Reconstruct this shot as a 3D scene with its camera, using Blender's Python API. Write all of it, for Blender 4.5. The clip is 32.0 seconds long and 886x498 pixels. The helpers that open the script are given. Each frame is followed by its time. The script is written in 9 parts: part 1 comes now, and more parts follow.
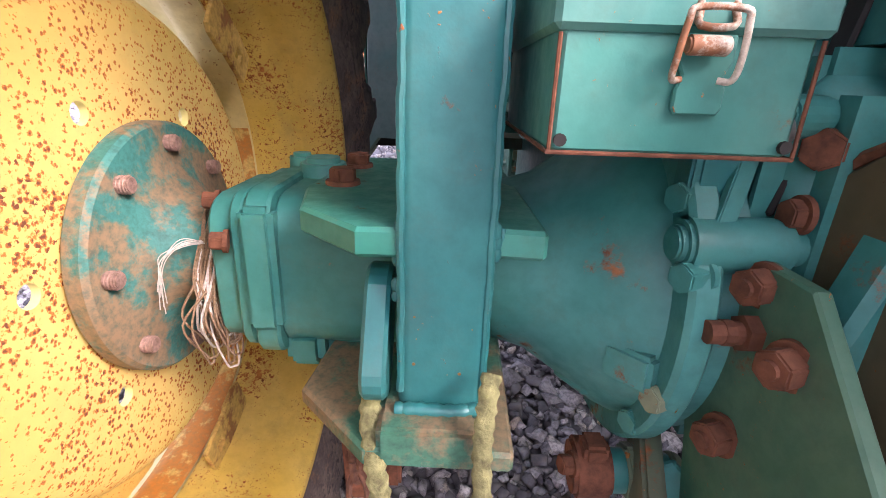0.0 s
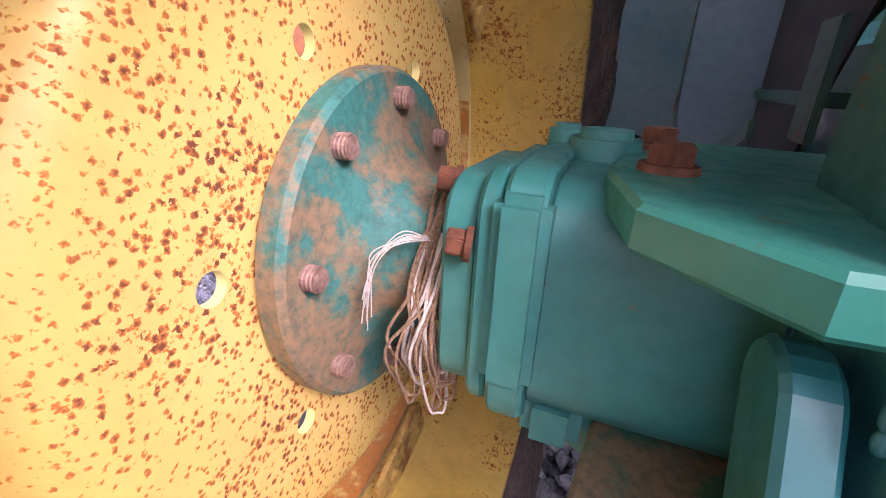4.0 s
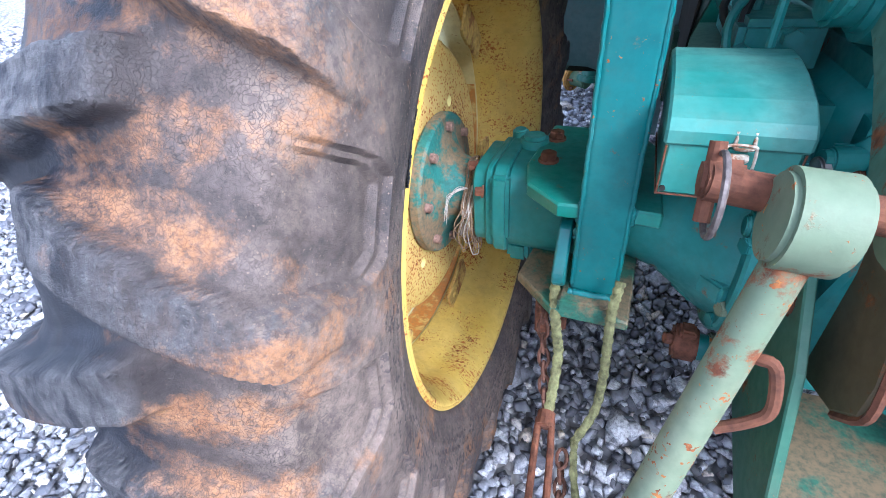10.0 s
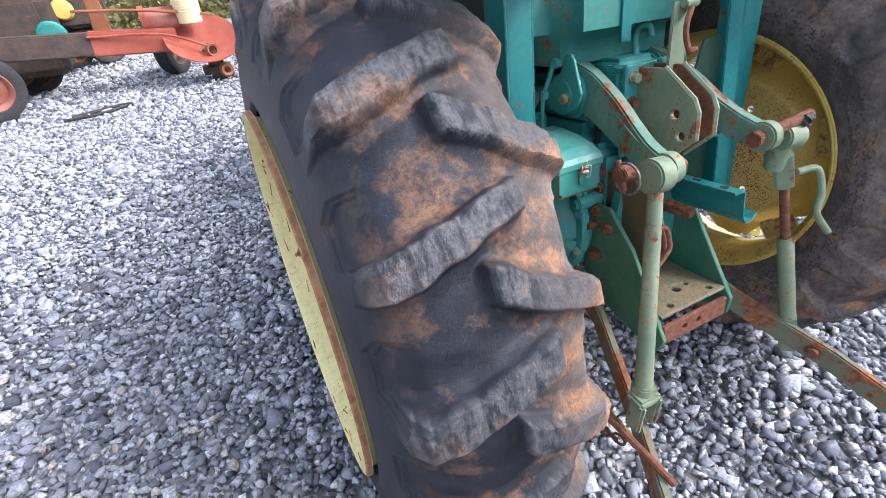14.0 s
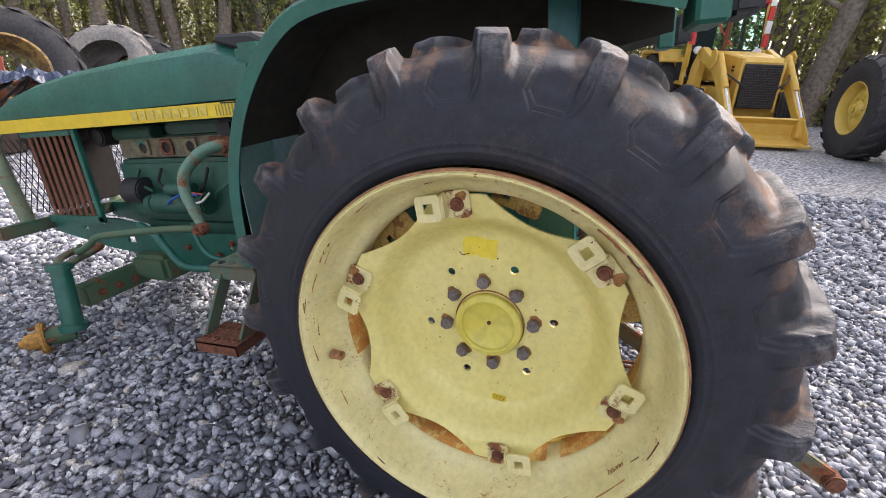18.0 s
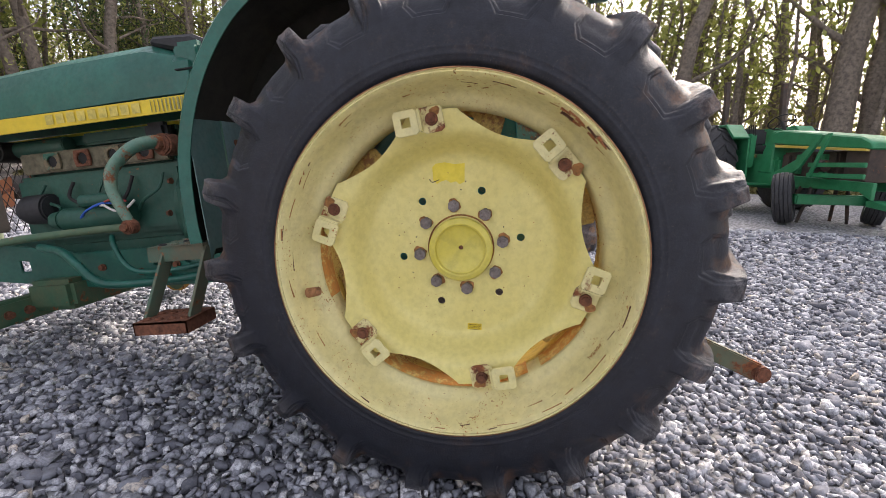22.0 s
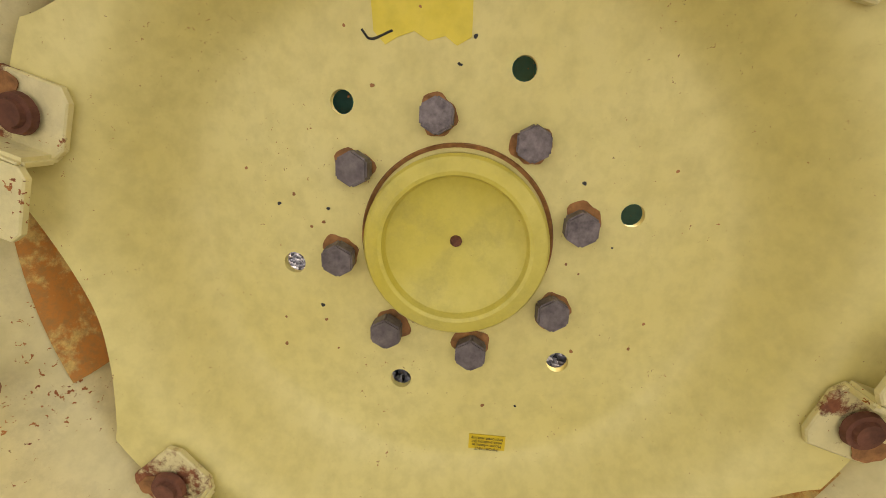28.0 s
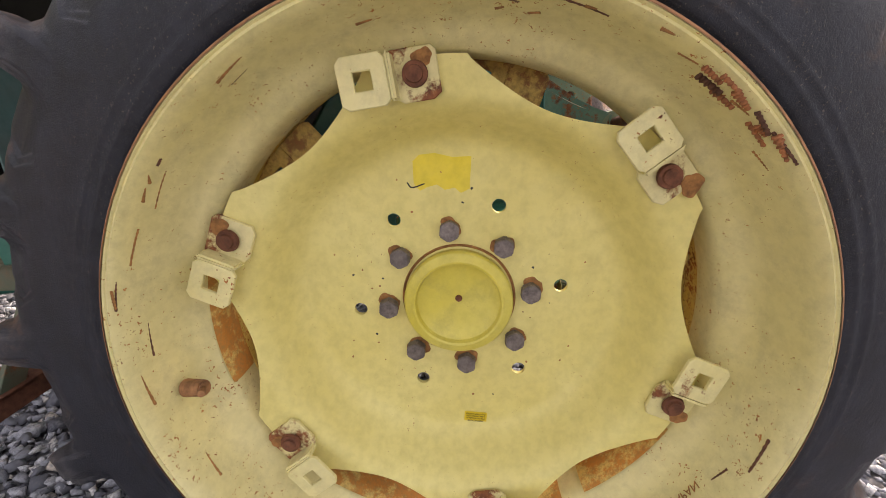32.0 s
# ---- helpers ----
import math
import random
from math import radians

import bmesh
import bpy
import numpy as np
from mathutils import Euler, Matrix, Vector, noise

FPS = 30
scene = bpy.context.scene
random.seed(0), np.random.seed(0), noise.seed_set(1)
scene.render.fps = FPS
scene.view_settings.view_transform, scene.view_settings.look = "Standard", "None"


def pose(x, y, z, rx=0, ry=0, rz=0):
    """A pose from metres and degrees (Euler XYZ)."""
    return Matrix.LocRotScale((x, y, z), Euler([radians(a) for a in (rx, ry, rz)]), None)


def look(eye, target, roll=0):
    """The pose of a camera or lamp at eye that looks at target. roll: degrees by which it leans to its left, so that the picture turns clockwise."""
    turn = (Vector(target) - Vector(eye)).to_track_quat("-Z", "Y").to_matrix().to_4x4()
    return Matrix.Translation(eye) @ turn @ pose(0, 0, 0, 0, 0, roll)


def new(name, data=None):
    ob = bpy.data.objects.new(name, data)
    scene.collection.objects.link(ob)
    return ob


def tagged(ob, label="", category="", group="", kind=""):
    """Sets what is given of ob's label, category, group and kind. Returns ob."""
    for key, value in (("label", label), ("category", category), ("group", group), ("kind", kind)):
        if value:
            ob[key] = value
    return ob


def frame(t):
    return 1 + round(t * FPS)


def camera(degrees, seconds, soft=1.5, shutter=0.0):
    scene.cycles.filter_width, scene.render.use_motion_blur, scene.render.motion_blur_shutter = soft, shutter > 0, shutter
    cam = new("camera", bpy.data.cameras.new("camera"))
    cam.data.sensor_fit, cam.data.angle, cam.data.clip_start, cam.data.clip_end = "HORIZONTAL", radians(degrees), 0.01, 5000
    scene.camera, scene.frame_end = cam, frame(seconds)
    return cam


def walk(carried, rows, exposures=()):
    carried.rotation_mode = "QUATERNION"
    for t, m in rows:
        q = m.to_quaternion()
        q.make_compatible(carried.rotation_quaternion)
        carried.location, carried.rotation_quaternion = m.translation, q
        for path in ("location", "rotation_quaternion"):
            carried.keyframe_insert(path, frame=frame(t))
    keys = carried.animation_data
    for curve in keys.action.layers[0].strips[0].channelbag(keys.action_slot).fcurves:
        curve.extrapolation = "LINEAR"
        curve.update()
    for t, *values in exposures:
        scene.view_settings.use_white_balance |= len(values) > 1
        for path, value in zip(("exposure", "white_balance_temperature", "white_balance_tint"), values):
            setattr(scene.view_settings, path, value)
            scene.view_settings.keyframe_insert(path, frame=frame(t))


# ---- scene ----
cam = camera(88.2, 32.0, soft=0.8)
PATH = [
    (0, (0.334, -0.444, 0.825), (0.323, 1.337, -0.084), 2.0),
    (0.5, (0.333, -0.401, 0.832), (0.279, 1.372, -0.091), 1.1),
    (1, (0.316, -0.357, 0.822), (0.192, 1.414, -0.099), 1.0),
    (1.5, (0.28, -0.317, 0.806), (0.048, 1.435, -0.13), 0.6),
    (2, (0.249, -0.303, 0.811), (-0.132, 1.416, -0.137), -0.8),
    (2.5, (0.212, -0.304, 0.789), (-0.277, 1.409, -0.122), -0.5),
    (4.5, (0.213, -0.3, 0.757), (-0.495, 1.325, -0.169), -0.1),
    (5, (0.227, -0.299, 0.808), (-0.506, 1.321, -0.106), -0.3),
    (5.5, (0.243, -0.32, 0.863), (-0.529, 1.303, -0.013), -0.7),
    (6, (0.262, -0.344, 0.882), (-0.537, 1.292, 0.054), -1.0),
    (6.5, (0.273, -0.372, 0.869), (-0.536, 1.273, 0.069), -1.3),
    (7, (0.28, -0.402, 0.857), (-0.514, 1.243, 0.042), -1.1),
    (7.5, (0.281, -0.448, 0.839), (-0.49, 1.186, -0.017), -0.7),
    (8, (0.279, -0.485, 0.836), (-0.48, 1.128, -0.071), -0.6),
    (8.5, (0.291, -0.518, 0.865), (-0.441, 1.043, -0.147), -1.0),
    (9, (0.298, -0.562, 0.953), (-0.356, 0.93, -0.209), -1.1),
    (9.5, (0.357, -0.594, 1.012), (-0.356, 0.799, -0.234), -5.3),
    (10, (0.342, -0.681, 1.075), (-0.318, 0.675, -0.239), -7.9),
    (10.5, (0.311, -0.793, 1.144), (-0.242, 0.617, -0.163), -6.6),
    (11, (0.286, -0.866, 1.145), (-0.112, 0.606, -0.149), -5.8),
    (11.5, (0.247, -0.901, 1.173), (0.036, 0.64, -0.084), -5.7),
    (12, (0.183, -0.917, 1.182), (0.164, 0.69, -0.009), -6.8),
    (12.5, (0.056, -0.896, 1.195), (0.193, 0.717, 0.022), -6.5),
    (13, (-0.034, -0.88, 1.242), (0.272, 0.734, 0.101), -5.7),
    (13.5, (-0.117, -0.893, 1.245), (0.388, 0.682, 0.12), -5.4),
    (14, (-0.239, -0.916, 1.258), (0.467, 0.588, 0.146), -4.1),
    (14.5, (-0.346, -0.902, 1.265), (0.547, 0.51, 0.164), -2.7),
    (16.5, (-0.827, -0.501, 1.246), (0.702, 0.388, 0.314), 4.4),
    (17, (-0.884, -0.415, 1.223), (0.758, 0.357, 0.381), 3.8),
    (17.5, (-0.916, -0.294, 1.188), (0.79, 0.379, 0.392), 3.0),
    (18, (-0.973, -0.207, 1.179), (0.783, 0.397, 0.437), 2.4),
    (18.5, (-1.057, -0.143, 1.13), (0.741, 0.387, 0.432), 1.6),
    (19, (-1.152, -0.093, 1.025), (0.691, 0.336, 0.377), 1.8),
    (19.5, (-1.208, -0.07, 0.893), (0.673, 0.28, 0.311), 1.6),
    (20, (-1.211, -0.087, 0.812), (0.694, 0.229, 0.291), 1.1),
    (20.5, (-1.213, -0.096, 0.803), (0.71, 0.19, 0.336), 0.9),
    (21, (-1.207, -0.096, 0.809), (0.731, 0.168, 0.39), 1.0),
    (21.5, (-1.197, -0.1, 0.807), (0.748, 0.156, 0.42), 1.1),
    (22, (-1.184, -0.101, 0.811), (0.766, 0.143, 0.438), 1.3),
    (22.5, (-1.15, -0.084, 0.831), (0.802, 0.148, 0.466), 1.5),
    (23, (-1.084, -0.05, 0.873), (0.871, 0.152, 0.501), 1.8),
    (23.5, (-0.983, -0.024, 0.873), (0.972, 0.153, 0.485), 1.5),
    (24, (-0.827, -0.028, 0.859), (1.125, 0.134, 0.455), 1.6),
    (24.5, (-0.718, -0.013, 0.829), (1.245, 0.094, 0.458), 1.9),
    (25, (-0.605, -0.02, 0.819), (1.345, 0.113, 0.395), 1.4),
    (25.5, (-0.515, -0.004, 0.788), (1.425, 0.103, 0.316), 1.4),
    (26, (-0.465, 0.007, 0.746), (1.473, 0.101, 0.261), 1.2),
    (26.5, (-0.428, -0.007, 0.72), (1.5, 0.091, 0.194), 1.9),
    (28.5, (-0.4, -0.018, 0.702), (1.512, 0.133, 0.136), 3.0),
    (29, (-0.399, -0.017, 0.707), (1.515, 0.15, 0.152), 3.4),
    (29.5, (-0.398, -0.018, 0.713), (1.516, 0.157, 0.161), 3.6),
    (30, (-0.406, -0.014, 0.714), (1.512, 0.147, 0.173), 3.9),
    (30.5, (-0.425, -0.017, 0.742), (1.493, 0.142, 0.198), 3.7),
    (31, (-0.478, -0.013, 0.763), (1.438, 0.122, 0.208), 3.7),
    (31.5, (-0.553, -0.015, 0.812), (1.353, 0.099, 0.219), 3.9),
    (32, (-0.654, 0.004, 0.882), (1.248, 0.077, 0.267), 3.5),
]
walk(cam, [(t, look(eye, target, roll)) for t, eye, target, roll in PATH],
     [(0, 2.5, 6700, 34), (2, 2.3, 6700, 42), (5, 2.25, 6000, 48), (6, 2.45, 5900, 52), (8, 2.42, 5800, 31), (9, 2.4, 5600, 28), (10, 2.15, 5200, 14), (11, 1.75, 5500, 16), (12, 1.8, 5700, 14), (13, 2.1, 5900, 13), (14, 1.95, 5900, 14), (14.5, 1.8, 5900, 15), (17, 1.85, 6400, 16), (19, 1.75, 6800, 17), (23, 1.65, 7000, 18), (25, 1.55, 7700, 22), (26.5, 1.42, 8000, 22), (28.5, 1.75, 8300, 19), (30, 1.78, 8300, 18), (31, 1.88, 8200, 18), (32, 1.75, 7700, 20)])

# ---- world, sun ----
SUN_DIR = Vector((0.70, -0.42, 0.62)).normalized()
world = bpy.data.worlds.new("sky")
scene.world = world
world.use_nodes = True
wn = world.node_tree.nodes
wn.clear()
sky = wn.new("ShaderNodeTexSky")
sky.sky_type = "NISHITA"
sky.sun_disc = False
sky.sun_elevation = math.asin(SUN_DIR.z)
sky.sun_rotation = math.atan2(SUN_DIR.x, SUN_DIR.y)
sky.air_density, sky.dust_density, sky.ozone_density = 1.0, 4.0, 1.0
bg = wn.new("ShaderNodeBackground")
bg.inputs["Strength"].default_value = 0.15
wo = wn.new("ShaderNodeOutputWorld")
haze = wn.new("ShaderNodeHueSaturation")
haze.inputs["Saturation"].default_value = 0.45
world.node_tree.links.new(sky.outputs[0], haze.inputs["Color"])
world.node_tree.links.new(haze.outputs[0], bg.inputs[0])
world.node_tree.links.new(bg.outputs[0], wo.inputs[0])
sun_data = bpy.data.lights.new("sun", "SUN")
sun_data.energy, sun_data.angle, sun_data.color = 1.15, radians(26), (1.0, 0.95, 0.87)
sun = new("sun", sun_data)
sun.matrix_world = look(SUN_DIR * 30, (0, 0, 0))

# ---- materials ----
def mat_base(name, rough=0.6, metal=0.0):
    m = bpy.data.materials.new(name)
    m.use_nodes = True
    n = m.node_tree.nodes
    b = n["Principled BSDF"]
    b.inputs["Roughness"].default_value = rough
    b.inputs["Metallic"].default_value = metal
    return m, n, m.node_tree.links, b


def coords(n, l, scale=1.0, kind="Object", stretch=(1, 1, 1)):
    tc = n.new("ShaderNodeTexCoord")
    mp = n.new("ShaderNodeMapping")
    mp.inputs["Scale"].default_value = [scale * s for s in stretch]
    l.new(tc.outputs[kind], mp.inputs["Vector"])
    return mp.outputs["Vector"]


def noise_tex(n, l, vec, scale, detail=4.0, rough=0.6):
    t = n.new("ShaderNodeTexNoise")
    t.inputs["Scale"].default_value = scale
    t.inputs["Detail"].default_value = detail
    t.inputs["Roughness"].default_value = rough
    l.new(vec, t.inputs["Vector"])
    return t.outputs["Fac"]


def ramp(n, l, fac, stops):
    r = n.new("ShaderNodeValToRGB")
    e = r.color_ramp.elements
    while len(e) < len(stops):
        e.new(0.5)
    for el, (p, c) in zip(e, stops):
        el.position = p
        el.color = (*c, 1) if len(c) == 3 else c
    l.new(fac, r.inputs["Fac"])
    return r.outputs["Color"]


def grey(v):
    return (v, v, v)


def mix(n, l, fac, a, b, mode="MIX"):
    x = n.new("ShaderNodeMix")
    x.data_type, x.blend_type = "RGBA", mode
    for sock, val in ((x.inputs["Factor"], fac), (x.inputs[6], a), (x.inputs[7], b)):
        if hasattr(val, "default_value"):
            l.new(val, sock)
        elif isinstance(val, (int, float)):
            sock.default_value = val
        else:
            sock.default_value = (*val, 1)
    return x.outputs[2]


def bump(n, l, b, height, strength=0.3, dist=0.002, after=None):
    k = n.new("ShaderNodeBump")
    k.inputs["Strength"].default_value = strength
    k.inputs["Distance"].default_value = dist
    l.new(height, k.inputs["Height"])
    if after is not None:
        l.new(after, k.inputs["Normal"])
    l.new(k.outputs["Normal"], b.inputs["Normal"])
    return k.outputs["Normal"]


def math_node(n, l, op, a, b=None):
    k = n.new("ShaderNodeMath")
    k.operation = op
    for i, v in enumerate((a, b)):
        if v is None:
            continue
        if isinstance(v, (int, float)):
            k.inputs[i].default_value = v
        else:
            l.new(v, k.inputs[i])
    return k.outputs[0]


RUST_DARK, RUST, RUST_LIGHT = (0.07, 0.022, 0.012), (0.22, 0.07, 0.025), (0.36, 0.14, 0.05)


def painted(name, colour, faded, rust=0.5, spots=0.0, rough=0.38, spot_scale=130.0, radial=False, dirt=0.55):
    """Weathered paint: two tones, speckles of rust, larger rusted patches, fine relief."""
    m, n, l, b = mat_base(name, rough)
    v = coords(n, l)
    big = noise_tex(n, l, v, 6.0, 5)
    fine = noise_tex(n, l, v, 60.0, 4)
    base = mix(n, l, ramp(n, l, big, [(0.35, grey(0)), (0.68, grey(1))]), colour, faded)
    base = mix(n, l, ramp(n, l, fine, [(0.4, grey(0)), (0.75, grey(0.35))]), base, tuple(c * 0.6 for c in colour))
    grime = noise_tex(n, l, v, 24.0, 7, 0.75)
    base = mix(n, l, ramp(n, l, grime, [(0.5, grey(0)), (0.78, grey(dirt))]), base, tuple(0.45 * c + 0.55 * k for c, k in zip(colour, (0.10, 0.075, 0.05))))
    near = None
    if radial:
        # thickest round the hub, thin towards the rim
        flat = n.new("ShaderNodeVectorMath")
        flat.operation = "MULTIPLY"
        flat.inputs[1].default_value = (0, 1, 1)
        l.new(v, flat.inputs[0])
        far = n.new("ShaderNodeVectorMath")
        far.operation = "LENGTH"
        l.new(flat.outputs[0], far.inputs[0])
        near = ramp(n, l, far.outputs["Value"], [(0.16, grey(1)), (0.30, grey(0.42))])
        base = mix(n, l, math_node(n, l, "MULTIPLY", near, 0.5), base, (0.76, 0.59, 0.25))
        tan = ramp(n, l, noise_tex(n, l, v, 16.0, 6, 0.7), [(0.45, grey(0)), (0.7, grey(0.6))])
        base = mix(n, l, math_node(n, l, "MULTIPLY", near, tan), base, (0.68, 0.40, 0.12))
    patch_n = noise_tex(n, l, v, 11.0, 8, 0.72)
    patch = ramp(n, l, patch_n, [(0.70 - 0.12 * rust, grey(0)), (0.76 - 0.12 * rust, grey(1))])
    rustc = ramp(n, l, fine, [(0.3, RUST_DARK), (0.5, RUST), (0.72, RUST_LIGHT)])
    out = mix(n, l, patch, base, rustc)
    mask = patch
    if spots > 0:
        wob = n.new("ShaderNodeTexNoise")
        wob.inputs["Scale"].default_value = spot_scale * 1.6
        wob.inputs["Detail"].default_value = 3
        l.new(v, wob.inputs["Vector"])
        add = n.new("ShaderNodeMixRGB")
        add.blend_type = "LINEAR_LIGHT"
        add.inputs[0].default_value = (0.6 if radial else 1.3) / spot_scale
        l.new(v, add.inputs[1])
        l.new(wob.outputs["Color"], add.inputs[2])
        masks, subs = [], []
        for sc, amount in ((spot_scale, spots), (spot_scale * (0.6 if radial else 0.42), spots * (0.62 if radial else 0.55))):
            vo = n.new("ShaderNodeTexVoronoi")
            vo.inputs["Scale"].default_value = sc
            l.new(add.outputs[0], vo.inputs["Vector"])
            cell = n.new("ShaderNodeSeparateColor")
            l.new(vo.outputs["Color"], cell.inputs[0])
            local = ramp(n, l, noise_tex(n, l, v, 9.0, 4), [(0.38, grey(0.55 if radial else 0.12)), (0.66, grey(1))])
            if radial:
                local = math_node(n, l, "MULTIPLY", local, near)
            size = math_node(n, l, "MULTIPLY", math_node(n, l, "MULTIPLY", local, cell.outputs[0]), 0.62 * amount)
            sub = math_node(n, l, "SUBTRACT", size, vo.outputs["Distance"])
            subs.append(sub)
            masks.append(ramp(n, l, sub, [(0.0, grey(0)), (0.07, grey(1))]))
        sp = mix(n, l, 1.0, masks[0], masks[1], "LIGHTEN")
        halo = ramp(n, l, sub, [(-0.0, grey(0)), (0.0, grey(0.0)), (0.2, grey(0.5))])
        spotc = ramp(n, l, fine, [(0.28, (0.15, 0.045, 0.015) if radial else RUST_DARK), (0.45, (0.42, 0.13, 0.025) if radial else (0.30, 0.09, 0.02)), (0.7, (0.52, 0.21, 0.05))])
        if radial:
            # round spots, dark in the middle and orange at the border
            deep = math_node(n, l, "MAXIMUM", subs[0], subs[1])
            sp = ramp(n, l, deep, [(0.0, grey(0)), (0.13, grey(1))])
            spotc = ramp(n, l, deep, [(0.03, (0.62, 0.28, 0.05)), (0.22, (0.46, 0.15, 0.03)), (0.55, (0.16, 0.045, 0.02))])
        out = mix(n, l, sp, out, spotc)
        mask = mix(n, l, 1.0, sp, patch, "ADD")
    l.new(out, b.inputs["Base Color"])
    rr = mix(n, l, mask, grey(rough), grey(0.85))
    rr = mix(n, l, ramp(n, l, fine, [(0.35, grey(0)), (0.7, grey(0.5))]), rr, grey(0.7))
    l.new(rr, b.inputs["Roughness"])
    h = mix(n, l, 0.5, fine, mask, "ADD")
    bump(n, l, b, h, 0.35, 0.0012)
    return m


def plain(name, colour, rough=0.6, metal=0.0, var=0.35, scale=40.0, relief=0.25, dist=0.001):
    m, n, l, b = mat_base(name, rough, metal)
    v = coords(n, l)
    f = noise_tex(n, l, v, scale, 5)
    g = noise_tex(n, l, v, scale * 0.12, 3)
    c = ramp(n, l, f, [(0.3, tuple(k * (1 - var) for k in colour)), (0.7, tuple(min(1, k * (1 + var)) for k in colour))])
    c = mix(n, l, ramp(n, l, g, [(0.35, grey(0)), (0.7, grey(0.5))]), c, tuple(k * 0.7 for k in colour))
    l.new(c, b.inputs["Base Color"])
    bump(n, l, b, f, relief, dist)
    return m


TEAL = painted("teal_paint", (0.006, 0.135, 0.14), (0.028, 0.215, 0.21), rust=0.55, spots=0.45, rough=0.33, spot_scale=70)
TOOL_PAINT = painted("toolbox_teal_paint", (0.03, 0.22, 0.185), (0.10, 0.33, 0.27), rust=0.5, spots=0.35, rough=0.36, spot_scale=90)
TEAL_OLD = painted("worn_teal_paint", (0.05, 0.165, 0.125), (0.17, 0.27, 0.195), rust=1.45, spots=0.7, rough=0.5, spot_scale=110)
CAST = painted("cast_teal", (0.018, 0.19, 0.175), (0.065, 0.29, 0.265), rust=0.65, spots=0.1, rough=0.4)
GREEN = painted("green_paint", (0.004, 0.082, 0.058), (0.010, 0.132, 0.096), rust=0.1, spots=0.12, rough=0.34)
DARK_GREEN = painted("dull_green_paint", (0.008, 0.055, 0.035), (0.03, 0.09, 0.06), rust=0.5, spots=0.2, rough=0.55)
# greener teal, brightened to stand in for sky light on the upper axle plate
PLATE_TEAL = painted("skylit_green_teal_paint", (0.014, 0.20, 0.15), (0.05, 0.29, 0.24), rust=0.6, spots=0.45, rough=0.3, spot_scale=80)
PALE_GREEN = painted("faded_green_paint", (0.14, 0.20, 0.125), (0.25, 0.29, 0.19), rust=1.15, spots=0.9, rough=0.6, spot_scale=90)
CREAM = painted("faded_cream_paint", (0.70, 0.605, 0.205), (0.74, 0.655, 0.255), rust=-0.6, spots=0.4, rough=0.42, spot_scale=150, dirt=0.15)
CREAM_RUSTY = painted("cream_paint_rusting", (0.68, 0.60, 0.27), (0.72, 0.64, 0.34), rust=1.5, spots=0.5, rough=0.45, spot_scale=90)
CREAM_RIM = painted("cream_rim_paint", (0.66, 0.58, 0.26), (0.72, 0.65, 0.34), rust=0.15, spots=0.65, rough=0.42, spot_scale=125)
YELLOW = painted("rust_speckled_yellow_paint", (0.60, 0.41, 0.06), (0.66, 0.48, 0.11), rust=-0.6, spots=1.75, rough=0.4, spot_scale=250, radial=True)
YELLOW_RIM = painted("rusting_yellow_rim_paint", (0.62, 0.43, 0.075), (0.68, 0.50, 0.14), rust=0.25, spots=1.5, rough=0.45, spot_scale=210)
CAP_YELLOW = painted("bright_yellow_paint", (0.62, 0.52, 0.07), (0.66, 0.58, 0.14), rust=0.0, spots=0.2, rough=0.38)
RUSTY = plain("rusted_steel", (0.17, 0.065, 0.035), 0.85, 0.2, 0.6, 70, 0.6, 0.002)
BOLT = plain("greyed_bolt_steel", (0.20, 0.17, 0.16), 0.6, 0.6, 0.5, 120, 0.5)
DARK = plain("dark_grime", (0.018, 0.017, 0.016), 0.8)
STEEL = plain("bare_steel", (0.35, 0.33, 0.32), 0.4, 0.8, 0.3, 90)
PALE_ROPE = plain("pale_frayed_twine", (0.58, 0.54, 0.49), 0.9, 0, 0.3, 300, 0.4)
ROPE = plain("sisal_twine", (0.28, 0.19, 0.12), 0.9, 0, 0.5, 400, 0.6)
WHITE = plain("white_string", (0.75, 0.70, 0.66), 0.85, 0, 0.2, 200)
STRIPE = plain("yellow_stripe", (0.72, 0.52, 0.03), 0.45, 0, 0.12, 25, 0.1)


def two_tone(name, a, b_col, scale=13.0, at=0.5, rough=0.65):
    """Bare patches through old paint, with a ragged border and a fine grain over both."""
    m, n, l, b = mat_base(name, rough)
    v = coords(n, l)
    fine = noise_tex(n, l, v, 140.0, 5, 0.7)
    f = ramp(n, l, noise_tex(n, l, v, scale, 9, 0.68), [(at - 0.035, grey(0)), (at + 0.035, grey(1))])
    c = mix(n, l, f, a, b_col)
    c = mix(n, l, ramp(n, l, fine, [(0.42, grey(0)), (0.68, grey(0.65))]), c, tuple(0.4 * k for k in a))
    l.new(c, b.inputs["Base Color"])
    bump(n, l, b, mix(n, l, 0.5, fine, f, "ADD"), 0.35, 0.0012)
    return m


STUD = plain("pale_rusted_stud", (0.30, 0.19, 0.155), 0.6, 0.25, 0.45, 220, 0.5)
HUB_PAINT = two_tone("scraped_hub_paint", (0.03, 0.19, 0.165), (0.25, 0.17, 0.095), 14.0, 0.48)
BROWN_GREEN = two_tone("brown_stained_green_paint", (0.035, 0.15, 0.10), (0.21, 0.15, 0.085), 9.0, 0.48)
FLAKED_EDGE = two_tone("flaked_white_edge", (0.30, 0.13, 0.06), (0.58, 0.54, 0.44), 26.0, 0.48)
CLIP_REAR = two_tone("rusted_yellow_clip", (0.58, 0.40, 0.11), (0.28, 0.12, 0.04), 26.0, 0.53)
RUBBER_PLAIN = plain("black_rubber", (0.022, 0.022, 0.024), 0.65, 0, 0.4, 60, 0.4)
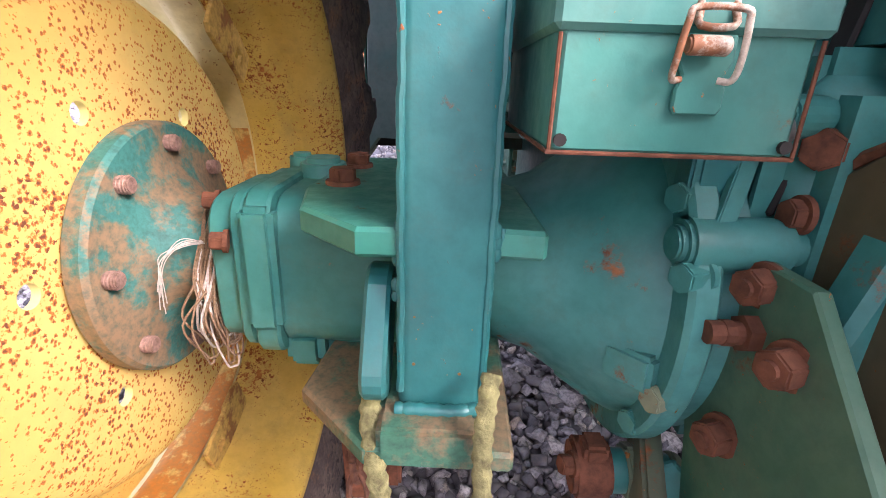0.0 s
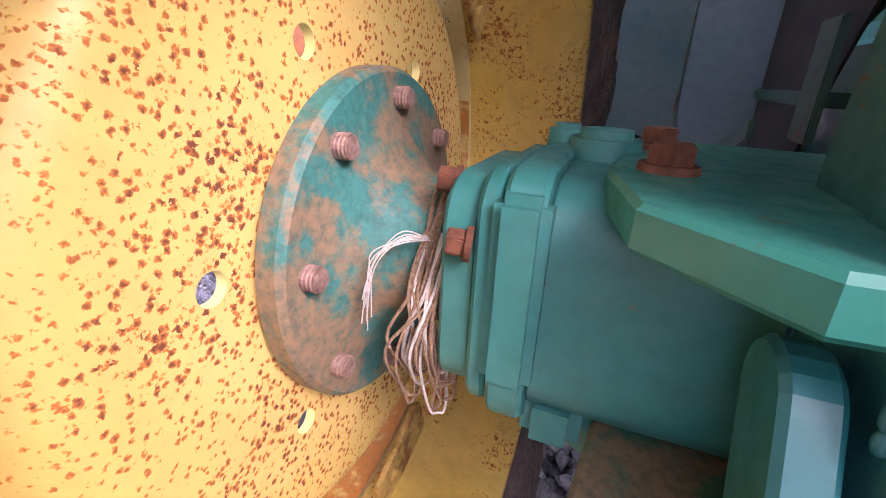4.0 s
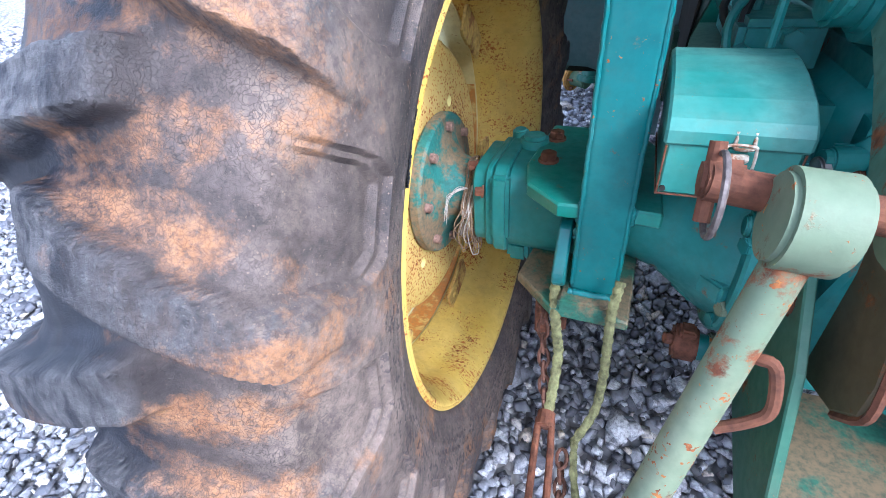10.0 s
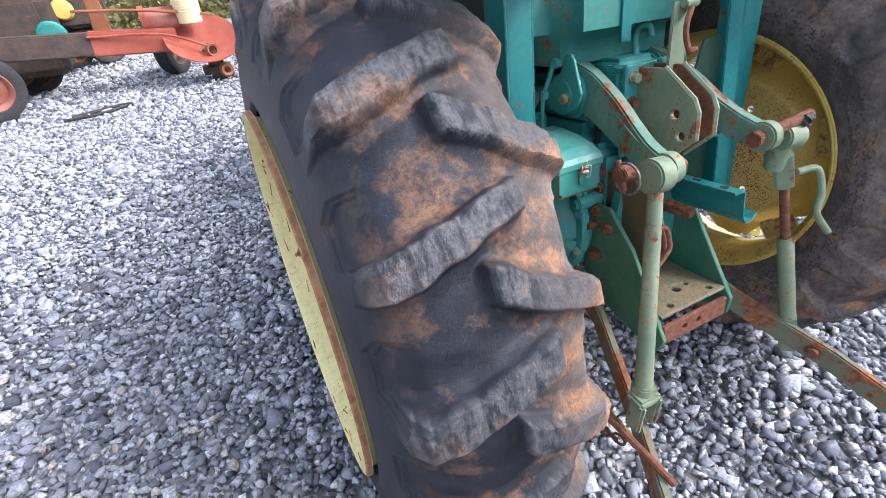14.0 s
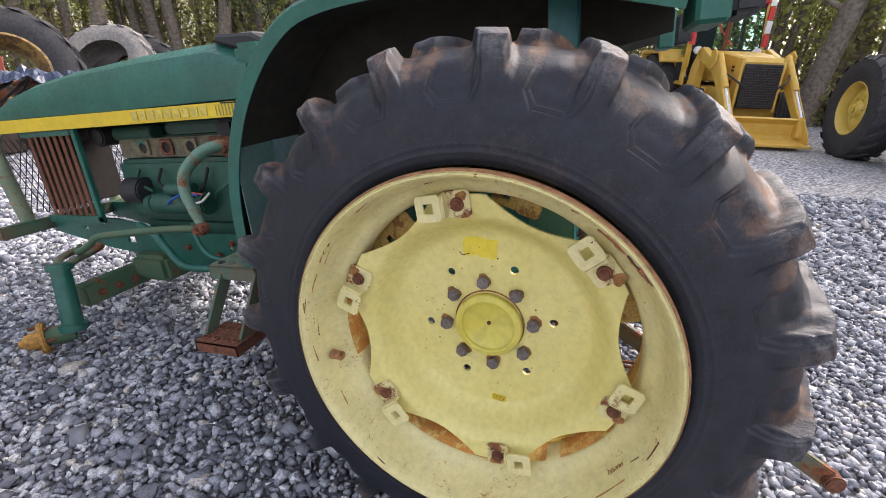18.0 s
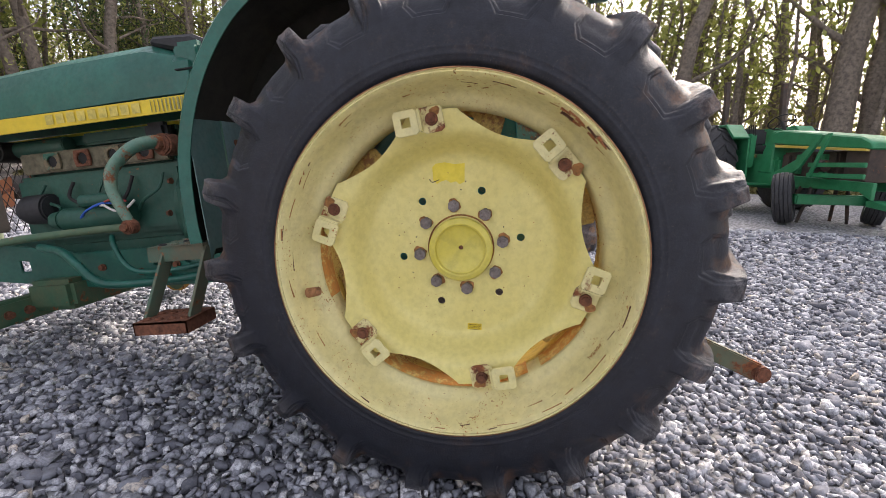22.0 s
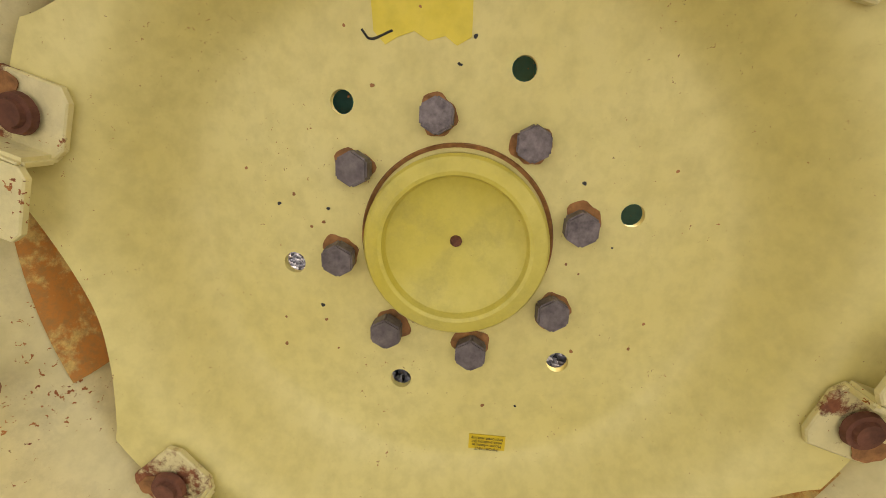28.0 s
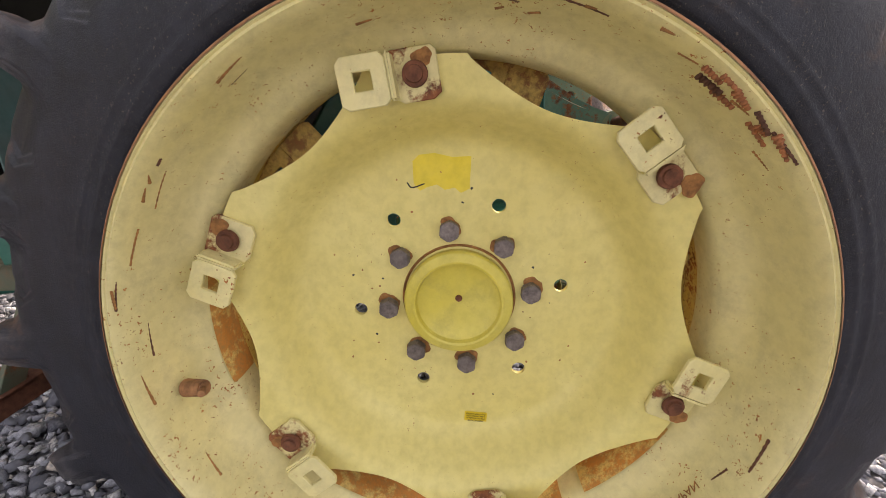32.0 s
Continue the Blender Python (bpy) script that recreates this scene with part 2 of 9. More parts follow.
SEAM = plain("dark_decal_ink", (0.02, 0.02, 0.015), 0.6)


def tyre_material():
    """Weathered tyre rubber: blue-black outside, dusty on the tread and the inner wall, scraped grey lugs, clay caked round the lug feet, fine cracks."""
    m, n, l, b = mat_base("weathered_tyre_rubber", 0.5)
    v = coords(n, l)
    sep = n.new("ShaderNodeSeparateXYZ")
    l.new(v, sep.inputs[0])
    lug = n.new("ShaderNodeAttribute")
    lug.attribute_name = "lug"
    big = noise_tex(n, l, v, 5.0, 6, 0.65)
    mid = noise_tex(n, l, v, 26.0, 7, 0.72)
    fine = noise_tex(n, l, v, 170.0, 5, 0.7)
    streak = noise_tex(n, l, coords(n, l, 1.0, "Object", (1, 0.35, 0.35)), 75.0, 6, 0.66)
    base = ramp(n, l, mid, [(0.3, (0.007, 0.008, 0.012)), (0.7, (0.020, 0.023, 0.034))])
    dusty = ramp(n, l, mid, [(0.3, (0.085, 0.068, 0.062)), (0.7, (0.33, 0.255, 0.215))])
    inner = n.new("ShaderNodeMapRange")
    inner.inputs["From Min"].default_value, inner.inputs["From Max"].default_value = 0.03, 0.16
    l.new(sep.outputs["X"], inner.inputs["Value"])
    dust = math_node(n, l, "MULTIPLY", inner.outputs[0], ramp(n, l, big, [(0.3, grey(0.1)), (0.62, grey(1.0))]))
    c = mix(n, l, dust, base, dusty)
    # scraped lugs
    tops = math_node(n, l, "MULTIPLY", lug.outputs["Fac"], ramp(n, l, streak, [(0.40, grey(0.05)), (0.56, grey(0.9))]))
    c = mix(n, l, tops, c, ramp(n, l, fine, [(0.3, (0.055, 0.055, 0.062)), (0.7, (0.155, 0.15, 0.155))]))
    # clay
    on = n.new("ShaderNodeMapRange")
    on.inputs["From Min"].default_value, on.inputs["From Max"].default_value = -0.21, 0.10
    l.new(sep.outputs["X"], on.inputs["Value"])
    foot = n.new("ShaderNodeAttribute")
    foot.attribute_name = "foot"
    where = math_node(n, l, "ADD", noise_tex(n, l, v, 9.0, 8, 0.74), math_node(n, l, "MULTIPLY", foot.outputs["Fac"], 0.12))
    where = math_node(n, l, "ADD", where, math_node(n, l, "MULTIPLY", ramp(n, l, sep.outputs["X"], [(0.14, grey(0)), (0.175, grey(1))]), 0.05))
    clay_at = math_node(n, l, "MULTIPLY", on.outputs[0], ramp(n, l, where, [(0.57, grey(0)), (0.70, grey(0.9))]))
    speck = ramp(n, l, fine, [(0.36, grey(0.35)), (0.52, grey(1))])
    clay_at = math_node(n, l, "MULTIPLY", clay_at, speck)
    c = mix(n, l, clay_at, c, ramp(n, l, mid, [(0.3, (0.26, 0.12, 0.055)), (0.7, (0.50, 0.27, 0.14))]))
    # pitted inner wall
    rad = math_node(n, l, "SQRT", math_node(n, l, "ADD", math_node(n, l, "MULTIPLY", sep.outputs["Y"], sep.outputs["Y"]), math_node(n, l, "MULTIPLY", sep.outputs["Z"], sep.outputs["Z"])), 0.0)
    zone = math_node(n, l, "MULTIPLY", ramp(n, l, rad, [(0.41, grey(0.45)), (0.45, grey(1)), (0.490, grey(1)), (0.510, grey(0.3)), (0.60, grey(0.45))]), ramp(n, l, sep.outputs["X"], [(0.08, grey(0.2)), (0.13, grey(0.8))]))
    pits = ramp(n, l, noise_tex(n, l, v, 105.0, 5, 0.62), [(0.52, grey(0)), (0.60, grey(1))])
    c = mix(n, l, math_node(n, l, "MULTIPLY", zone, pits), c, (0.035, 0.033, 0.038))
    grit = ramp(n, l, noise_tex(n, l, v, 330.0, 3, 0.5), [(0.64, grey(0)), (0.70, grey(1))])
    c = mix(n, l, math_node(n, l, "MULTIPLY", math_node(n, l, "MULTIPLY", zone, grit), 0.8), c, (0.42, 0.30, 0.22))
    crack = n.new("ShaderNodeTexVoronoi")
    crack.feature = "DISTANCE_TO_EDGE"
    crack.inputs["Scale"].default_value = 300.0
    wob = n.new("ShaderNodeMixRGB")
    wob.blend_type = "LINEAR_LIGHT"
    wob.inputs[0].default_value = 0.012
    nt = n.new("ShaderNodeTexNoise")
    nt.inputs["Scale"].default_value = 60.0
    l.new(v, nt.inputs["Vector"])
    l.new(v, wob.inputs[1])
    l.new(nt.outputs["Color"], wob.inputs[2])
    l.new(wob.outputs[0], crack.inputs["Vector"])
    lines = ramp(n, l, crack.outputs["Distance"], [(0.0, grey(0)), (0.10, grey(1))])
    band = ramp(n, l, sep.outputs["X"], [(0.0, grey(0.3)), (0.03, grey(0.8)), (0.13, grey(0.8)), (0.17, grey(0.25))])
    split = math_node(n, l, "MULTIPLY", math_node(n, l, "SUBTRACT", 1.0, lines), math_node(n, l, "MULTIPLY", band, ramp(n, l, big, [(0.42, grey(0)), (0.60, grey(0.85))])))
    c = mix(n, l, split, c, (0.030, 0.026, 0.027))
    l.new(c, b.inputs["Base Color"])
    b.inputs["Specular IOR Level"].default_value = 0.35
    r = mix(n, l, dust, grey(0.47), grey(0.8))
    r = mix(n, l, clay_at, r, grey(0.95))
    l.new(r, b.inputs["Roughness"])
    cracked = mix(n, l, band, grey(1), lines)
    first = bump(n, l, b, cracked, 0.4, 0.002)
    h = mix(n, l, 0.6, mid, fine, "ADD")
    h2 = mix(n, l, lug.outputs["Fac"], mix(n, l, 0.6, h, grey(0.5)), mix(n, l, 1.0, h, streak, "ADD"))
    bump(n, l, b, h2, 0.7, 0.005, first)
    return m


def stone_material():
    m, n, l, b = mat_base("crushed_grey_stone", 0.8)
    geo = n.new("ShaderNodeNewGeometry")
    v = coords(n, l)
    f = noise_tex(n, l, v, 120.0, 4)
    isl = ramp(n, l, geo.outputs["Random Per Island"], [(0.0, (0.055, 0.058, 0.075)), (0.3, (0.22, 0.23, 0.265)), (0.75, (0.50, 0.51, 0.55)), (0.95, (0.74, 0.74, 0.75)), (1.0, (0.58, 0.50, 0.41))])
    c = mix(n, l, ramp(n, l, f, [(0.42, grey(0)), (0.62, grey(0.7))]), isl, (0.17, 0.17, 0.19))
    l.new(c, b.inputs["Base Color"])
    bump(n, l, b, f, 0.4, 0.002)
    return m


def ground_material():
    """Gravel seen from afar: cells of stone with dark gaps."""
    m, n, l, b = mat_base("grey_gravel_ground", 0.9)
    v = coords(n, l)
    vo = n.new("ShaderNodeTexVoronoi")
    vo.inputs["Scale"].default_value = 30.0
    l.new(v, vo.inputs["Vector"])
    cell = n.new("ShaderNodeSeparateColor")
    l.new(vo.outputs["Color"], cell.inputs[0])
    c = ramp(n, l, cell.outputs[0], [(0.0, (0.22, 0.225, 0.25)), (0.5, (0.40, 0.405, 0.435)), (1.0, (0.58, 0.58, 0.59))])
    gap = ramp(n, l, vo.outputs["Distance"], [(0.35, grey(0)), (0.75, grey(0.8))])
    c = mix(n, l, gap, c, (0.045, 0.043, 0.045))
    big = noise_tex(n, l, v, 0.5, 5)
    c = mix(n, l, ramp(n, l, big, [(0.45, grey(0)), (0.7, grey(0.5))]), c, (0.36, 0.335, 0.30))
    l.new(c, b.inputs["Base Color"])
    inv = math_node(n, l, "SUBTRACT", 1.0, vo.outputs["Distance"])
    bump(n, l, b, inv, 0.8, 0.02)
    return m


TYRE = tyre_material()
STONE = stone_material()
GRAVEL = ground_material()

# ---- geometry helpers ----
def part(name, bm, material, parent=None, label="", m=None, smooth=False):
    """Links a bmesh as one mesh object, under a thing or a part."""
    if m is not None:
        bm.transform(m)
    me = bpy.data.meshes.new(name)
    bmesh.ops.recalc_face_normals(bm, faces=bm.faces)
    bm.to_mesh(me)
    bm.free()
    mats = material if isinstance(material, (list, tuple)) else [material]
    for k in mats:
        me.materials.append(k)
    if smooth:
        me.shade_smooth()
        me.set_sharp_from_angle(angle=radians(smooth if smooth is not True else 40))
    ob = new(name, me)
    if parent is not None:
        ob.parent = parent
    if label:
        tagged(ob, label)
    return ob


def empty(name, label, category, group="", loc=(0, 0, 0)):
    e = new(name)
    e.location = loc
    return tagged(e, label, category, group)


def join(*bms):
    """Several bmeshes of one piece, as one."""
    out = bms[0]
    for b in bms[1:]:
        me = bpy.data.meshes.new("tmp")
        b.to_mesh(me)
        b.free()
        out.from_mesh(me)
        bpy.data.meshes.remove(me)
    return out


def bevel(bm, width, seg=2, angle=30):
    es = [e for e in bm.edges if len(e.link_faces) == 2 and e.calc_face_angle(0) > radians(angle)]
    if width > 0 and es:
        bmesh.ops.bevel(bm, geom=es, offset=width, segments=seg, affect="EDGES", clamp_overlap=True)
    return bm


def box(lo, hi, bev=0.003, seg=2, m=None):
    bm = bmesh.new()
    c = [(a + b) / 2 for a, b in zip(lo, hi)]
    s = [abs(b - a) for a, b in zip(lo, hi)]
    bmesh.ops.create_cube(bm, size=1, matrix=Matrix.LocRotScale(c, None, s))
    bevel(bm, bev, seg)
    if m is not None:
        bm.transform(m)
    return bm


def frame_to(d, at=(0, 0, 0)):
    """A pose whose z axis points along d."""
    d = Vector(d)
    return Matrix.Translation(at) @ d.to_track_quat("Z", "Y").to_matrix().to_4x4()


def cyl(p0, p1, r0, r1=None, seg=24, bev=0.0):
    p0, p1 = Vector(p0), Vector(p1)
    bm = bmesh.new()
    bmesh.ops.create_cone(bm, cap_ends=True, segments=seg, radius1=r0, radius2=r0 if r1 is None else r1, depth=(p1 - p0).length)
    if bev:
        bevel(bm, bev, 2, 50)
    bm.transform(frame_to(p1 - p0, (p0 + p1) / 2))
    return bm


def hexbolt(p, d, size=0.024, height=0.016, washer=True, stud=0.0):
    """A hexagon head with a chamfer, on a washer; stud: a shank that stands out of a nut."""
    bm = bmesh.new()
    bmesh.ops.create_cone(bm, cap_ends=True, segments=6, radius1=size * 0.577, radius2=size * 0.577, depth=height, matrix=Matrix.Translation((0, 0, height / 2 + 0.003)))
    bevel(bm, size * 0.06, 2, 40)
    if washer:
        bmesh.ops.create_cone(bm, cap_ends=True, segments=18, radius1=size * 0.72, radius2=size * 0.70, depth=0.004, matrix=Matrix.Translation((0, 0, 0.002)))
    if stud:
        bmesh.ops.create_cone(bm, cap_ends=True, segments=12, radius1=size * 0.3, radius2=size * 0.27, depth=stud, matrix=Matrix.Translation((0, 0, height + stud / 2)))
    bm.transform(frame_to(d, p))
    return bm


def smooth_path(pts, n=6):
    """A Catmull-Rom curve through the points."""
    p = [Vector(q) for q in pts]
    p = [2 * p[0] - p[1]] + p + [2 * p[-1] - p[-2]]
    out = []
    for i in range(1, len(p) - 2):
        for k in range(n):
            t = k / n
            a, b, c, d = p[i - 1:i + 3]
            out.append(0.5 * (2 * b + (c - a) * t + (2 * a - 5 * b + 4 * c - d) * t * t + (3 * b - a - 3 * c + d) * t ** 3))
    out.append(p[-2])
    return out


def tube(pts, r, seg=10, n=6, curve=True, wobble=0.0, flat=1.0):
    """A round bar along a path; r: one radius, or one at each end."""
    path = smooth_path(pts, n) if curve else [Vector(p) for p in pts]
    r0, r1 = r if isinstance(r, tuple) else (r, r)
    bm = bmesh.new()
    rings = []
    up = Vector((0.123, 0.31, 1)).normalized()
    for i, p in enumerate(path):
        d = (path[min(i + 1, len(path) - 1)] - path[max(i - 1, 0)]).normalized()
        if abs(d.dot(up)) > 0.97:
            up = Vector((1, 0.2, 0.1)).normalized()
        a = d.cross(up).normalized()
        c = a.cross(d)
        up = c
        rr = r0 + (r1 - r0) * i / (len(path) - 1)
        if wobble:
            rr *= 1 + wobble * math.sin(i * 2.4)
        rings.append([bm.verts.new(p + a * (math.cos(k * 2 * math.pi / seg) * rr) + c * (math.sin(k * 2 * math.pi / seg) * rr * flat)) for k in range(seg)])
    for A, B in zip(rings, rings[1:]):
        for k in range(seg):
            bm.faces.new((A[k], A[(k + 1) % seg], B[(k + 1) % seg], B[k]))
    bm.faces.new(rings[0])
    bm.faces.new(rings[-1])
    return bm


def plate(outer, thick, holes=(), m=None, bev=0.002):
    """A flat plate: outline and round or square holes (x, y, radius, sides) in its own plane, extruded along +z."""
    bm = bmesh.new()

    def loop(pts):
        vs = [bm.verts.new((x, y, 0)) for x, y in pts]
        return [bm.edges.new((vs[i], vs[(i + 1) % len(vs)])) for i in range(len(vs))]
    es = loop(outer)
    for hx, hy, hr, k in holes:
        es += loop([(hx + hr * math.cos(2 * math.pi * (i + 0.5) / k), hy + hr * math.sin(2 * math.pi * (i + 0.5) / k)) for i in range(k)])
    if holes:
        bmesh.ops.triangle_fill(bm, edges=es, use_beauty=True, normal=(0, 0, 1))
    else:
        bmesh.ops.contextual_create(bm, geom=es)
    ret = bmesh.ops.extrude_face_region(bm, geom=list(bm.faces))
    bmesh.ops.translate(bm, verts=[g for g in ret["geom"] if isinstance(g, bmesh.types.BMVert)], vec=(0, 0, thick))
    bmesh.ops.recalc_face_normals(bm, faces=bm.faces)
    if bev:
        bevel(bm, bev, 1, 60)
    if m is not None:
        bm.transform(m)
    return bm


def basis(o, ex, ey):
    """A pose at o whose x and y axes point along ex and (about) ey."""
    ex, ey = Vector(ex).normalized(), Vector(ey)
    ez = ex.cross(ey).normalized()
    ey = ez.cross(ex)
    return Matrix(((ex.x, ey.x, ez.x, o[0]), (ex.y, ey.y, ez.y, o[1]), (ex.z, ey.z, ez.z, o[2]), (0, 0, 0, 1)))


def lathe(profile, seg=96, a0=0.0, a1=360.0, closed=False):
    """A surface turned about the x axis from (x, radius) pairs."""
    bm = bmesh.new()
    full = abs(a1 - a0) >= 359.9
    cols = seg if full else seg + 1
    rings = []
    for i in range(cols):
        a = radians(a0 + (a1 - a0) * i / seg)
        rings.append([bm.verts.new((x, r * math.cos(a), r * math.sin(a))) for x, r in profile])
    k = len(profile)
    for i in range(seg):
        A, B = rings[i], rings[(i + 1) % cols]
        for j in range(k if closed else k - 1):
            bm.faces.new((A[j], A[(j + 1) % k], B[(j + 1) % k], B[j]))
    bmesh.ops.remove_doubles(bm, verts=bm.verts, dist=1e-6)
    return bm


def from_arrays(name, verts, faces, material, smooth=True):
    """A mesh from numpy arrays of quads or triangles."""
    me = bpy.data.meshes.new(name)
    k = faces.shape[1]
    me.vertices.add(len(verts))
    me.vertices.foreach_set("co", np.ascontiguousarray(verts, dtype=np.float32).ravel())
    me.loops.add(faces.size)
    me.loops.foreach_set("vertex_index", np.ascontiguousarray(faces, dtype=np.int32).ravel())
    me.polygons.add(len(faces))
    me.polygons.foreach_set("loop_start", np.arange(0, faces.size, k, dtype=np.int32))
    me.update(calc_edges=True)
    me.materials.append(material)
    if smooth:
        me.shade_smooth()
    return me


AXLE = 0.59
NOSE = Matrix.Translation((0, 0, AXLE)) @ Matrix.Rotation(radians(-7), 4, "X") @ Matrix.Translation((0, 0, -AXLE))
MID = 0.695

# ---- ground ----
YARD_LEVEL = -0.047


def rise(x):
    """The yard climbs gently beyond the tractor."""
    return 0.028 * np.clip(x - 2.2, 0, 10) + YARD_LEVEL


def ground_sheet():
    bm = bmesh.new()
    bmesh.ops.create_grid(bm, x_segments=400, y_segments=120, size=300)
    for v in bm.verts:
        d = math.hypot(v.co.x, v.co.y)
        v.co.z = -0.016 + float(rise(v.co.x)) + (0.25 * noise.noise(v.co * 0.02) if d > 60 else 0)
    return tagged(part("ground", bm, GRAVEL), "crushed grey stone yard reaching to the woods", "ground", kind="structure")


ground_sheet()


def gravel(name, lo, hi, step, size, seed, label, hole=None):
    """Loose crushed stones, each a small lump with broken faces."""
    rng = np.random.default_rng(seed)
    gx, gy = np.meshgrid(np.arange(lo[0], hi[0], step), np.arange(lo[1], hi[1], step))
    p = np.stack([gx.ravel(), gy.ravel()], 1)
    p += rng.uniform(-0.5, 0.5, p.shape) * step
    if hole is not None:
        keep = ~((p[:, 0] > hole[0][0]) & (p[:, 0] < hole[1][0]) & (p[:, 1] > hole[0][1]) & (p[:, 1] < hole[1][1]))
        p = p[keep]
    n = len(p)
    # a box with one pair of corners drawn in: eight corners, twelve broken faces
    ico = np.array([(-1, -1, -1), (1, -1, -1), (1, 1, -1), (-1, 1, -1), (-0.8, -0.8, 1), (0.8, -0.7, 1), (0.7, 0.8, 1), (-0.7, 0.7, 1)]) * 0.72
    tri = np.array([(0, 2, 1), (0, 3, 2), (4, 5, 6), (4, 6, 7), (0, 1, 5), (0, 5, 4), (1, 2, 6), (1, 6, 5), (2, 3, 7), (2, 7, 6), (3, 0, 4), (3, 4, 7)])
    s = size * rng.lognormal(0, 0.33, n)
    v = ico[None] * rng.uniform(0.55, 1.25, (n, 8, 1)) + rng.normal(0, 0.12, (n, 8, 3))
    v = v * (rng.uniform(0.6, 1.4, (n, 1, 3)) * np.array([1, 1, 0.6])) * s[:, None, None]
    a, tl = rng.uniform(0, 6.283, n), rng.normal(0, 0.5, n)
    y, z = v[:, :, 1] * np.cos(tl)[:, None] - v[:, :, 2] * np.sin(tl)[:, None], v[:, :, 1] * np.sin(tl)[:, None] + v[:, :, 2] * np.cos(tl)[:, None]
    x = v[:, :, 0] * np.cos(a)[:, None] - y * np.sin(a)[:, None]
    y = v[:, :, 0] * np.sin(a)[:, None] + y * np.cos(a)[:, None]
    lift = rng.uniform(-0.010, 0.008, n) + 0.010 * np.sin(p[:, 0] * 3.1 + 1) * np.sin(p[:, 1] * 2.3)
    lift = lift + rise(p[:, 0])
    v = np.stack([x + p[:, None, 0], y + p[:, None, 1], z + lift[:, None]], 2).reshape(-1, 3)
    f = (tri[None] + 8 * np.arange(n)[:, None, None]).reshape(-1, 3)
    ob = new(name, from_arrays(name, v, f, STONE, False))
    return tagged(ob, label, "gravel", kind="stuff")


gravel("gravel", (-2.3, -1.9), (1.9, 2.6), 0.0225, 0.0152, 3, "loose crushed grey stones around the tractor")
gravel("gravel", (-4.2, -3.2), (3.2, 5.0), 0.029, 0.0185, 6, "loose crushed grey stones beyond the tractor", hole=((-2.3, -1.9), (1.9, 2.6)))
gravel("gravel", (-7.0, -5.0), (5.0, 9.0), 0.043, 0.0255, 4, "loose crushed grey stones farther across the yard", hole=((-4.2, -3.2), (3.2, 5.0)))

# ---- rear wheels ----
LUGS = 19
PITCH = 360.0 / LUGS


